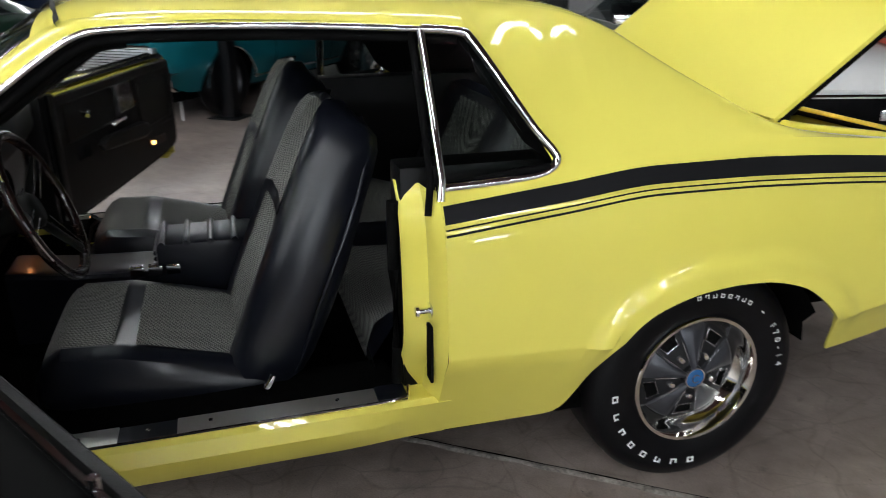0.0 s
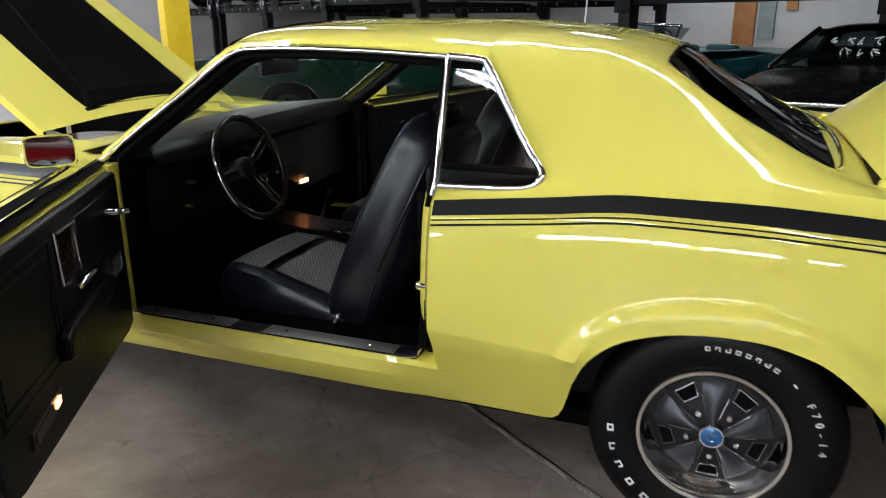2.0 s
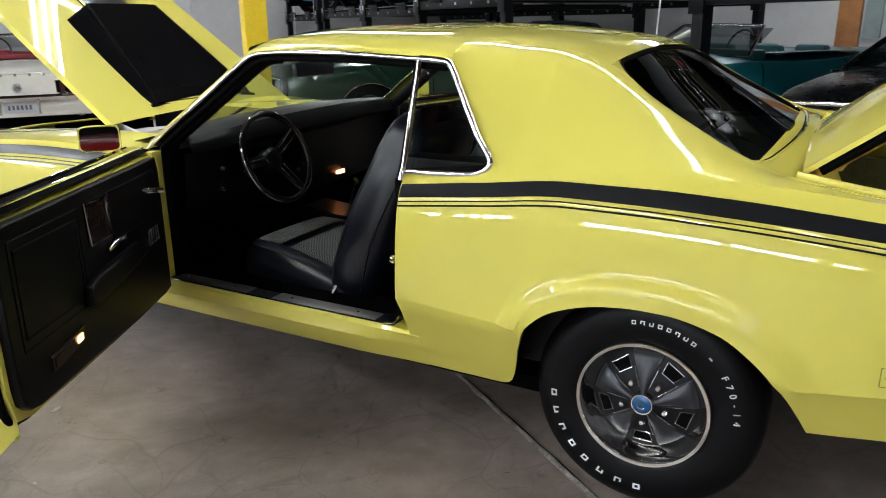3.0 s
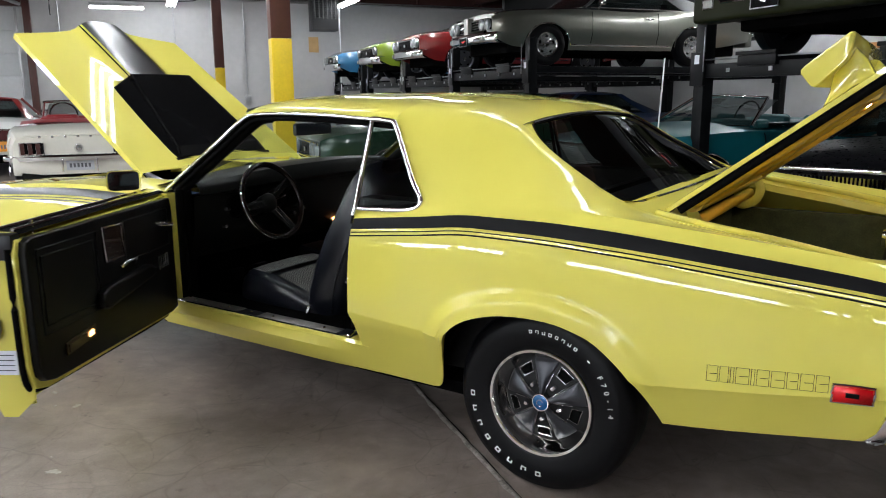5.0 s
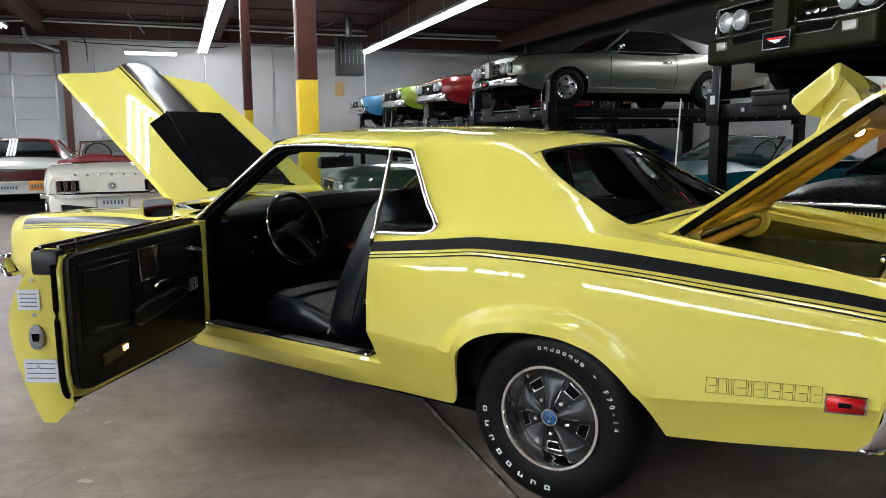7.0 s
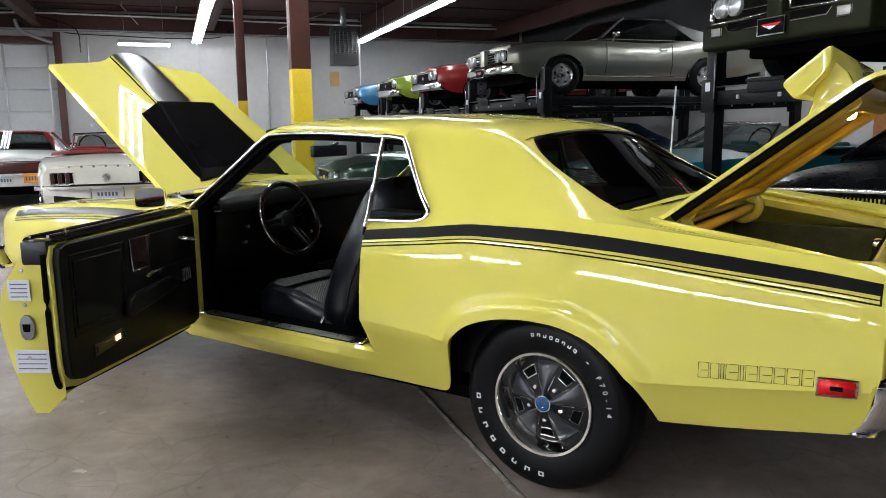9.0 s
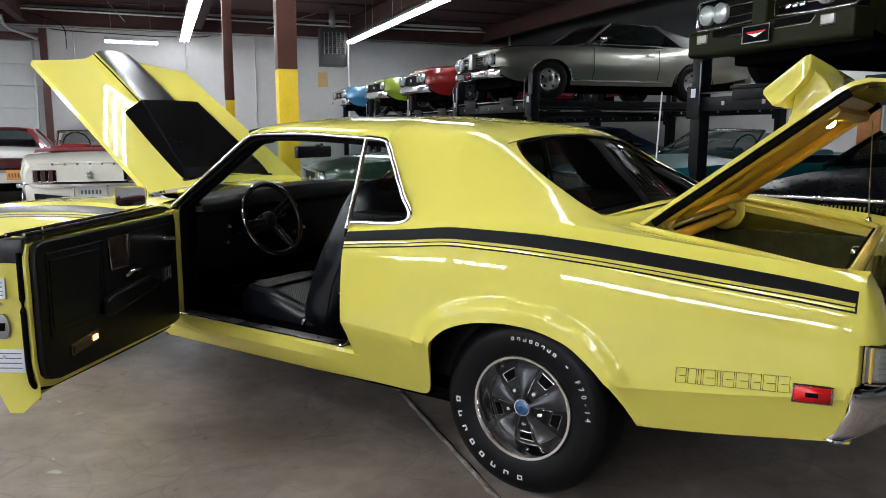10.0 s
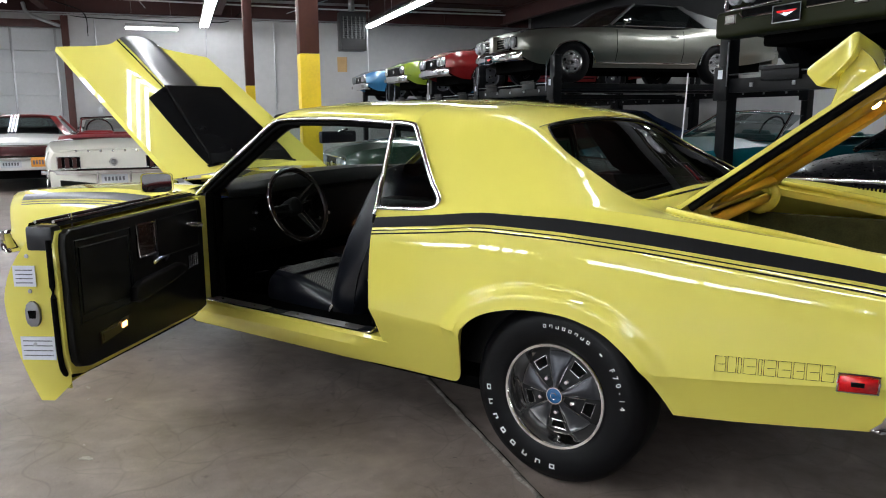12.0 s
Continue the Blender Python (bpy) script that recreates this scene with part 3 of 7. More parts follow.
SECT = [  # x, lower, bulge, roof edge, centre height
    (-1.47, (0.775, 1.170), (0.722, 1.214), (0.60, 1.252), 1.285),
    (-1.40, (0.768, 1.214), (0.721, 1.247), (0.60, 1.276), 1.303),
    (-1.20, (0.762, 1.233), (0.72, 1.262), (0.60, 1.288), 1.317),
    (-0.80, (0.767, 1.222), (0.725, 1.255), (0.60, 1.285), 1.316),
    (-0.627, (0.769, 1.210), (0.727, 1.246), (0.60, 1.277), 1.308),
    (-0.54, (0.822, 1.090), (0.748, 1.215), (0.60, 1.271), 1.300),
    (-0.457, (0.870, 0.945), (0.748, 1.192), (0.60, 1.262), 1.292),
    (-0.33, (0.873, 0.955), (0.705, 1.192), (0.61, 1.244), 1.275),
    (-0.205, (0.872, 0.963), (0.678, 1.168), (0.60, 1.203), 1.240),
    (-0.07, (0.870, 0.963), (0.702, 1.092), (0.642, 1.118), 1.165),
    (0.07, (0.866, 0.962), (0.732, 1.026), (0.682, 1.042), 1.055),
    (0.207, (0.86, 0.955), (0.778, 0.97), (0.70, 0.972), 0.97),
    (0.30, (0.855, 0.947), (0.772, 0.955), (0.69, 0.944), 0.95),
    (0.66, (0.822, 0.909), (0.755, 0.909), (0.68, 0.888), 0.9),
    (0.97, (0.787, 0.869), (0.735, 0.861), (0.68, 0.838), 0.86),
    (1.055, (0.745, 0.85), (0.70, 0.845), (0.665, 0.828), 0.85),
]


def section(x):
    xs = [s[0] for s in SECT]
    g = lambda k, j: pchip(x, xs, [s[k][j] for s in SECT])
    low = (g(1, 0), g(1, 1))
    if -0.627 <= x <= -0.457:
        t = (x + 0.627) / 0.17
        low = (0.769 + t * 0.101, 1.210 - t * 0.265)
    if x >= -0.457:
        low = (half_width(x) - 0.085, belt_z(x))
    mid, edge = (g(2, 0), g(2, 1)), (g(3, 0), g(3, 1))
    if x > -0.457:
        k = min(1, (x + 0.457) / 0.15)
        k = k * k * (3 - 2 * k)
        mid = (mid[0] + (low[0] - 0.5 * (low[0] - edge[0]) - mid[0]) * k, mid[1] + (low[1] + 0.74 * (edge[1] - low[1]) - mid[1]) * k)
    cz = pchip(x, xs, [s[4] for s in SECT])
    return low, mid, edge, (edge[0] * 0.5, edge[1] + 0.76 * (cz - edge[1])), (0.0, cz)


QX = sorted(set([round(v, 4) for v in np.linspace(-0.72, 0.98, 110)] + [-0.43, -0.418, -0.405, -0.396, -0.388, -0.381, -0.374, -0.367, -0.36, -0.352, -0.345, -0.335, 0.39, 0.398, 0.405, -0.457, 0.935, 0.94, 0.946, 0.952, 0.961, 0.97, 0.978, 0.985]))
RX = sorted(set([round(v, 4) for v in np.linspace(-1.47, -0.205, 40)] + [-0.627, -0.457]))
SX = sorted(set([x for x in QX if x >= -0.457] + [x for x in RX if -0.627 <= x <= -0.205]))


STEPS = (0, 0.12, 0.25, 0.38, 0.50, 0.60, 0.68, 0.74, 0.78, 0.815, 0.85, 0.88, 0.91, 0.935, 0.96, 0.98, 1.0)


def by_length(pts):
    """The line again, cut at fixed shares of its length."""
    pts = [Vector(p) for p in pts]
    run = [0.0]
    for p, q in zip(pts, pts[1:]):
        run.append(run[-1] + (q - p).length)
    return [Vector([float(np.interp(u * run[-1], run, [p[j] for p in pts])) for j in range(3)]) for u in STEPS]


def body_shell():
    verts, faces = [], []

    def add(rows):
        v, f = grid(rows)
        for sgn in (1, -1):
            k = len(verts)
            verts.extend([(p[0], -p[1] * sgn, p[2]) for p in v])
            faces.extend([tuple(i + k for i in q) for q in f])

    rows = []
    for x in QX:
        zl, zb = low_z(x), belt_z(x)
        zm = max(crease_z(x), zl + 0.05)
        zs = list(np.linspace(zl, zm, 6)) + list(zm + (zb - zm) * np.array([0.02, 0.06, 0.1, 0.15, 0.2, 0.26, 0.32, 0.38, 0.44, 0.5, 0.56, 0.61, 0.66, 0.71, 0.75, 0.79, 0.82, 0.85, 0.88, 0.90, 0.92, 0.95, 0.975, 1.0]))
        fl = 0.006 + 0.03 * min(1, max(0, (x + 0.36) / 0.12)) * min(1, max(0, (0.36 - x) / 0.12))
        row = [(x, side_y(x, zl) - fl, zl + 0.004)] + [(x, side_y(x, z), z) for z in zs]
        rows.append(row)
    add(rows)
    sail, roof = [], []
    for x in SX:
        low, mid, edge, q, c = section(x)
        s = spline([(x, low[0], low[1]), (x, mid[0], mid[1]), (x, edge[0], edge[1]), (x, q[0], q[1]), (x, c[0], c[1])], 8)
        # flat sail panel that turns over a ridge just outside the rear window
        a, b = Vector((x, *low)), Vector((x, *edge))
        r = Vector((x, a.y + (b.y - a.y) * (0.80 + 0.10 * min(1, max(0, (x + 0.1) / 0.3))), a.z + (b.z - a.z) * 0.945))
        fine = spline([a, a.lerp(r, 0.5) + Vector((0, 0.003, 0.003)), r.lerp(a, 0.10), r.lerp(b, 0.35), b], 16)
        flat = by_length(fine)
        k = min(1, max(0, (x + 0.627) / 0.46))
        k = k * k * (3 - 2 * k)
        sail.append([p.lerp(f, k) for p, f in zip(by_length(s[:17]), flat)])
    # fair the panel lengthwise between its fixed edges
    for turn in range(30):
        old = [[p.copy() for p in r] for r in sail]
        for i in range(1, len(sail) - 1):
            x0, x1, x2 = SX[i - 1], SX[i], SX[i + 1]
            if x1 > 0.25:
                continue
            w = (x1 - x0) / (x2 - x0)
            for j in range(1, 16):
                m = old[i - 1][j].lerp(old[i + 1][j], w)
                sail[i][j] = old[i][j].lerp(m, 0.5 * min(1, (x1 + 0.627) / 0.16))
    add(sail)
    for x in RX:
        low, mid, edge, q, c = section(x)
        s = spline([(x, low[0], low[1]), (x, mid[0], mid[1]), (x, edge[0], edge[1]), (x, q[0], q[1]), (x, c[0], c[1])], 8)
        roof.append(s[16:] if x > -0.627 else s)
        if x == -0.627:
            add([r for r in roof])
            roof = [s[16:]]
    add(roof)
    # lip of the decklid opening
    lip = []
    for x in [v for v in QX if v >= 0.29]:
        low, mid, e, q, c = section(x)
        lip.append([(x, e[0], e[1]), (x, e[0] - 0.012, e[1] - 0.012), (x, e[0] - 0.045, e[1] - 0.02), (x, e[0] - 0.05, e[1] - 0.05)])
    add(lip)
    # rounded rear end of the flank over the corner lens
    cap = []
    top = belt_z(0.985)
    for z in [0.59, 0.62, 0.66, 0.694, 0.699, 0.701] + list(np.linspace(0.706, top, 12)):
        xe = 1.0 if z < 0.70 else pchip(z, (0.70, 0.748, 0.792, 0.829, 0.850, top), (1.054, 1.046, 1.030, 1.013, 0.997, 0.987))
        y = side_y(0.985, z)
        row = [(0.985 + (xe - 0.985) * math.sin(radians(u)), y - min(0.11, y - 0.69) * (1 - math.cos(radians(u))), z) for u in range(0, 91, 10)]
        cap.append(row + [(xe - 0.012, 0.69, z), (0.93, 0.685, z)])
    add(cap)
    # rear lock pillar that the door shuts on
    jamb = []
    for z in np.linspace(0.34, 0.9, 16):
        y = side_y(-0.72, z)
        jamb.append([(-0.72, y, z), (-0.727, y - 0.012, z), (-0.738, y - 0.03, z), (-0.742, y - 0.075, z), (-0.775, y - 0.10, z), (-0.79, y - 0.125, z)])
    add(jamb)
    return link("body_shell", verts, faces, YELLOW, car, True, 32, "glossy yellow roof and rear quarters")


shell = body_shell()


def both(fn):
    """Builds a part for either flank."""
    return [fn(1), fn(-1)]


def flip(pts, s):
    return [(p[0], p[1] * s, p[2]) for p in pts]


# inner roof lining and inner quarters, dark
lin = []
for x in np.linspace(-1.45, -0.24, 12):
    low, mid, edge, q, c = section(x)
    ly, lz = (min(low[0], 0.755), max(low[1], 1.17)) if x < -0.63 else (0.64 - 0.2 * (x + 0.63), edge[1] - 0.05)
    lin.append([(x, ly * k, lz + 0.012 + (c[1] - 0.035 - lz) * (1 - k * k)) for k in np.linspace(-1, 1, 9)])
sheet("headliner", lin, DARKVINYL, car, label="black headlining")
for s in (1, -1):
    box("inner_quarter", (-0.785, 0.70 if s < 0 else -0.80, 0.35), (0.2, 0.80 if s < 0 else -0.70, 0.935), DARKVINYL, car, 0.01)
    trim = []
    for x in np.linspace(-0.60, 0.18, 9):
        low, mid, edge, q, c = section(x)
        trim.append([(x, -s * (low[0] - 0.03), low[1] - 0.04), (x, -s * (low[0] * 0.4 + edge[0] * 0.6 - 0.035), low[1] * 0.14 + edge[1] * 0.86 - 0.02), (x, -s * (edge[0] - 0.03), edge[1] - 0.03)])
    sheet("sail_trim", trim, DARKVINYL, car)

# side stripes
ST = (-0.74, -0.45, -0.21, 0.0, 0.2, 0.385, 0.554, 0.71, 0.855, 0.972)
STT = (0.872, 0.903, 0.926, 0.926, 0.918, 0.903, 0.886, 0.869, 0.852, 0.836)
STB = (0.836, 0.866, 0.888, 0.886, 0.877, 0.864, 0.848, 0.833, 0.819, 0.806)


def stripe(top, bottom, x0, x1, s, name="stripe"):
    rows = []
    for x in np.linspace(x0, x1, 60):
        zt, zb = top(x), bottom(x)
        rows.append([(x, -s * (side_y(x, z) + 0.0022), z) for z in np.linspace(zt, zb, 7)])
    return sheet(name, rows, STRIPE, car, label="satin black body stripe")


top_z = lambda x: pchip(x, ST, STT)
bot_z = lambda x: pchip(x, ST, STB)
for s in (1, -1):
    stripe(top_z, bot_z, -0.718, 0.972, s)
    stripe(lambda x: bot_z(x) - 0.009, lambda x: bot_z(x) - 0.0125, -0.718, 0.972, s, "pinstripe")
    stripe(lambda x: bot_z(x) - 0.0205, lambda x: bot_z(x) - 0.0255, -0.718, 0.972, s, "pinstripe")
    stripe(lambda x: bot_z(x), lambda x: bot_z(x) - 0.0255, 0.967, 0.972, s, "pinstripe")

# outlined block letters of the flank script, as bare outlines
LETTERS = [0.028, 0.022, 0.008, 0.033, 0.008, 0.030, 0.032, 0.026, 0.031, 0.029]
for s in (1, -1):
    x = 0.535
    for wd in LETTERS:
        q = [(x, 0.0), (x + wd, 0.0), (x + wd, 0.045), (x, 0.045)]
        pts = []
        for u, h in q:
            z = 0.532 + (u - 0.535) * 0.055 + h
            pts.append((u, -s * (side_y(u, z) + 0.0015), z))
        tube("flank_script", pts, 0.0009, STRIPE, car, 4, True)
        if wd > 0.025:
            z = 0.532 + (x - 0.535) * 0.055 + 0.022
            tube("flank_script", [(x + wd * 0.3, -s * (side_y(x, z) + 0.0015), z), (x + wd * 0.95, -s * (side_y(x + wd, z) + 0.0015), z + 0.002)], 0.0008, STRIPE, car, 4)
        x += wd + 0.0055

# red side marker with a chrome rim
for s in (1, -1):
    def mk(x, z, o):
        return Vector((x, -s * (side_y(x, z) + o), z))
    cs = [(0.842, 0.577), (0.87, 0.578), (0.91, 0.5795), (0.936, 0.580), (0.935, 0.556), (0.934, 0.532), (0.905, 0.5305), (0.87, 0.529), (0.840, 0.528), (0.841, 0.552)]
    rim = tube("side_marker", [mk(*c, 0.007) for c in cs], 0.0045, CHROME, car, 6, True)
    rim["label"] = "red side marker lamp with chrome rim"
    v = [mk(0.845, 0.573, 0.009), mk(0.932, 0.576, 0.009), mk(0.931, 0.536, 0.009), mk(0.844, 0.532, 0.009)]
    sheet("lens", [[v[0], v[1]], [v[3], v[2]]], REDLENS, rim, 0.004)
    sheet("reflector", [[mk(0.872, 0.56, 0.0125), mk(0.903, 0.561, 0.0125)], [mk(0.872, 0.547, 0.0125), mk(0.903, 0.548, 0.0125)]], HOLE, rim)

# quarter window: chrome rim, glass and the slanted division post
QW = [(-0.727, 0.886, 0.908), (-0.60, 0.884, 0.912), (-0.505, 0.879, 0.917), (-0.468, 0.875, 0.927), (-0.450, 0.871, 0.945), (-0.456, 0.864, 0.966), (-0.50, 0.845, 1.02), (-0.575, 0.80, 1.135), (-0.618, 0.774, 1.197), (-0.640, 0.768, 1.213), (-0.728, 0.768, 1.221)]
for s in (1, -1):
    tube("quarter_window_trim", spline(flip([(p[0], -p[1] - 0.004, p[2]) for p in QW], s), 5), 0.0105, CHROME, car, 8)
    rows = []
    for t in np.linspace(0, 1, 8):
        z = 0.912 + t * 0.295
        y = 0.868 - 0.112 * t
        x0 = -0.715 - 0.012 * t
        x1 = -0.47 - 0.155 * t**1.05 if t > 0.05 else -0.49
        rows.append([(x0 + (x1 - x0) * k, -s * y, z) for k in (0, 0.5, 1)])
    g = sheet("quarter_glass", rows, GLASS, car, label="clear quarter window")
    g.visible_shadow = False
    tube("belt_seal", [(x, -s * (half_width(x) - 0.0775), belt_z(x) - 0.002) for x in np.linspace(-0.72, -0.47, 9)], 0.009, SEAL, car, 8)
    # division post
    tube("division_bar", [(-0.722, -s * 0.905, 0.885), (-0.716, -s * 0.892, 0.925), (-0.722, -s * 0.835, 1.07), (-0.728, -s * 0.77, 1.222)], 0.0095, CHROME, car, 8)
    tube("window_seal", [(-0.745, -s * 0.885, 0.85), (-0.735, -s * 0.872, 0.925), (-0.739, -s * 0.815, 1.07), (-0.745, -s * 0.757, 1.215)], 0.008, SEAL, car, 8)
    # drip rail over the door, running down the windscreen pillar
    RAIL = [(-0.645, 0.772, 1.214), (-0.8, 0.772, 1.224), (-1.0, 0.769, 1.232), (-1.2, 0.766, 1.234), (-1.32, 0.767, 1.231), (-1.38, 0.769, 1.222), (-1.44, 0.776, 1.188), (-1.55, 0.793, 1.108), (-1.7, 0.815, 1.003), (-1.80, 0.829, 0.932), (-1.86, 0.838, 0.89)]
    tube("drip_rail", spline([(p[0], -s * p[1], p[2]) for p in RAIL], 4), 0.0075, CHROME, car, 8)
    tube("window_seal", spline([(p[0] + (0.012 if i > 4 else 0), -s * (p[1] - 0.016), p[2] - 0.018) for i, p in enumerate(RAIL)], 4), 0.011, SEAL, car, 8)
    pil = [spline([(p[0] + dx, -s * (p[1] - dy), p[2] + dz) for p in RAIL[3:]], 4) for dx, dy, dz in ((0.004, 0.002, 0.004), (-0.012, 0.018, 0.016), (-0.028, 0.040, 0.022), (-0.045, 0.064, 0.020), (-0.05, 0.07, 0.006))]
    sheet("windscreen_pillar", list(zip(*pil)), YELLOW, car)
    tube("pillar_trim", spline([(p[0] + 0.016, -s * (p[1] - 0.05), p[2] - 0.008) for p in RAIL[4:]], 4), 0.03, DARKVINYL, car, 10)
    tube("windscreen_trim", spline([(p[0] - 0.05, -s * (p[1] - 0.07), p[2] + 0.012) for p in RAIL[6:]], 4), 0.008, CHROME, car, 8)

# rear window glass with its bright moulding
def rear_pane(t, k, lift=0.0):
    """A place on the rear window: t from the roof to the deck, k across."""
    x = -0.215 + t * 0.425
    e = section(min(x, 0.207))[2]
    return Vector((x + 0.05 * (1 - k * k) * t, e[0] * 0.985 * k, e[1] - 0.012 + 0.034 * (1 - k * k) * (1 - t * 0.75) + lift))


rear = [[rear_pane(t, k) for k in np.linspace(-1, 1, 15)] for t in np.linspace(0.02, 1, 10)]
sheet("rear_window", rear, SMOKE, car, label="tinted rear window").visible_shadow = False
CT, CK = (0.30, 0.13), 0.17
ring = []
for tt, kk, a0 in ((0.02, -1, 180), (1.0, -1, 90), (1.0, 1, 0), (0.02, 1, 270)):
    rt = CT[0] if tt < 0.5 else CT[1]
    tc, kc = tt + (rt if tt < 0.5 else -rt), kk * (1 - CK)
    arc = []
    for j in range(9):
        u = radians(j * 11.25)
        st, ct = (math.sin(u), math.cos(u)) if kk * (1 if tt < 0.5 else -1) < 0 else (math.cos(u), math.sin(u))
        arc.append((tc + (rt * ct if tt > 0.5 else -rt * ct) , kc + kk * CK * st))
    patch = []
    for j, (t, k) in enumerate(arc):
        nearer = abs(t - tt) / rt < abs(k - kk) / CK
        to = (tt - 0.01 if tt < 0.5 else tt + 0.01, k) if nearer else (t, kk * 1.02)
        patch.append([rear_pane(t + (to[0] - t) * w, k + (to[1] - k) * w, 0.005 + 0.004 * w) for w in (0.0, 0.25, 0.5, 0.75, 1.0)])
        if j == 4:
            patch.append([rear_pane(t + (tt - t) * w, k + (kk - k) * w, 0.005 + 0.004 * w) for w in (0.0, 0.25, 0.5, 0.75, 1.0)])
    sheet("window_corner", patch, YELLOW, car, angle=60)
    ring.append(arc)


def along(a, b, n=12):
    return [(a[0] + (b[0] - a[0]) * j / n, a[1] + (b[1] - a[1]) * j / n) for j in range(1, n)]


outline = []
for arc in ring:
    if outline and abs(outline[-1][0] - arc[0][0]) + abs(outline[-1][1] - arc[0][1]) > abs(outline[-1][0] - arc[-1][0]) + abs(outline[-1][1] - arc[-1][1]):
        arc = arc[::-1]
    if outline:
        outline += along(outline[-1], arc[0])
    outline += arc
outline += along(outline[-1], outline[0])
tube("rear_window_seal", [rear_pane(t, k, 0.001) for t, k in outline], 0.005, SEAL, car, 8, True)
tube("rear_window_trim", [rear_pane(t * 1.02 - 0.01, k * 1.012, 0.005) for t, k in outline], 0.0055, CHROME, car, 6, True)

# windscreen
ws = []
for t in np.linspace(0, 1, 10):
    x, y, z = -1.92 + 0.50 * t, 0.80 - 0.06 * t, 0.885 + 0.345 * t
    ws.append([(x - (0.20 - 0.12 * t) * (1 - k * k), y * k, z + 0.055 * t * (1 - k * k)) for k in np.linspace(-1, 1, 15)])
sheet("windscreen", ws, GLASS, car, label="clear curved windscreen").visible_shadow = False
tube("header_trim", [Vector(p) + Vector((0.0, 0, -0.006)) for p in ws[-1]], 0.008, CHROME, car, 8)
hd = [[(p[0] + 0.01, p[1], p[2] + 0.02), (p[0] + 0.0, p[1], p[2] + 0.012), (p[0] + 0.03, p[1], p[2] - 0.02), (p[0] + 0.12, p[1], p[2] - 0.0)] for p in ws[-1]]
sheet("windscreen_header", hd, DARKVINYL, car)
mir = box("interior_mirror", (-1.75, -0.135, 1.10), (-1.722, 0.135, 1.164), VINYL, car, 0.012, "black interior rear-view mirror")
tube("stem", [(-1.74, 0, 1.15), (-1.71, 0, 1.165), (-1.67, 0, 1.175)], 0.008, CHROME, mir)

# rocker sill below the door, with its bright scuff plate
for s in (1, -1):
    prof = [(0.70, 0.385), (0.80, 0.398), (0.848, 0.402), (0.868, 0.399), (0.876, 0.388), (0.884, 0.350), (0.880, 0.340), (0.858, 0.30), (0.830, 0.268), (0.80, 0.262), (0.70, 0.27)]
    rr = []
    for x in (-1.93, -1.84, -1.6, -1.2, -0.95, -0.88, -0.82, -0.77, -0.73, -0.69):
        k = min(1, max(0, (x + 0.95) / 0.20))
        k = k * k * (3 - 2 * k)
        rr.append([(x, -s * (y + (side_y(-0.70, z) + 0.0015 - y) * k * (1 if i > 3 and i < 9 else 0)), z) for i, (y, z) in enumerate(prof)])
    sheet("rocker", rr, YELLOW, car, angle=24)
    for x0, x1 in ((-1.80, -1.42), (-1.30, -0.86)):
        box("sill_plate", (x0, -0.862 if s > 0 else 0.80, 0.401), (x1, -0.80 if s > 0 else 0.862, 0.406), SCUFF, car, 0.002, "bright scuff plate")
    box("sill_plate", (-1.42, -0.864 if s > 0 else 0.80, 0.400), (-1.30, -0.80 if s > 0 else 0.864, 0.4035), VINYL, car)
    box("sill_plate", (-0.86, -0.864 if s > 0 else 0.80, 0.400), (-0.79, -0.80 if s > 0 else 0.864, 0.410), VINYL, car, 0.003)
    tube("sill_edge_trim", [(-1.80, -s * 0.868, 0.404), (-0.83, -s * 0.868, 0.405), (-0.79, -s * 0.862, 0.41), (-0.785, -s * 0.84, 0.425)], 0.004, CHROME, car, 6)
    for x in (-1.72, -1.5, -1.36, -1.23, -0.95):
        lathe("screw", [(0.0, -0.003), (0.005, -0.002), (0.006, 0.0)], (x, -s * 0.83, 0.407), CHROME, car, 8).matrix_basis = pose(x, -s * 0.83, 0.407, -90) @ pose(-x, s * 0.83, -0.407)
    box("sill_carpet", (-1.80, min(-s * 0.66, -s * 0.802), 0.35), (-0.8, max(-s * 0.66, -s * 0.802), 0.4045), CARPET, car, 0.004)
    # front hinge pillar
    prism = prism_bm([(-1.84, -s * 0.90), (-1.80, -s * 0.875), (-1.795, -s * 0.80), (-1.86, -s * 0.79), (-1.90, -s * 0.88)], "z", 0.34, 0.885, 0.004)
    part("hinge_pillar", prism, YELLOW, car)
    box("kick_panel", (-1.96, min(-s * 0.755, -s * 0.79), 0.30), (-1.786, max(-s * 0.755, -s * 0.79), 0.90), DARKVINYL, car, 0.006)
    box("kick_panel", (-1.794, min(-s * 0.78, -s * (0.84 if s > 0 else 0.885)), 0.40), (-1.788, max(-s * 0.78, -s * (0.84 if s > 0 else 0.885)), 0.90), DARKVINYL, car, 0.002)
    tube("door_seal", [(-1.785, -s * 0.80, 0.405), (-1.79, -s * 0.80, 0.6), (-1.80, -s * 0.80, 0.9)], 0.012, SEAL, car)
    tube("door_seal", [(-0.80, -s * 0.795, 0.41), (-0.795, -s * 0.785, 0.5), (-0.80, -s * 0.785, 0.7), (-0.80, -s * 0.79, 0.86)], 0.014, SEAL, car)
    # striker and slot in the lock pillar
    st = lathe("striker", [(0.0, -0.03), (0.012, -0.03), (0.013, -0.024), (0.007, -0.022), (0.007, 0.0), (0.018, 0.0), (0.018, 0.006)], (0, 0, 0), CHROME, car, 16)
    st.matrix_basis = pose(-0.745, -s * 0.885, 0.632, 0, 0, -90)
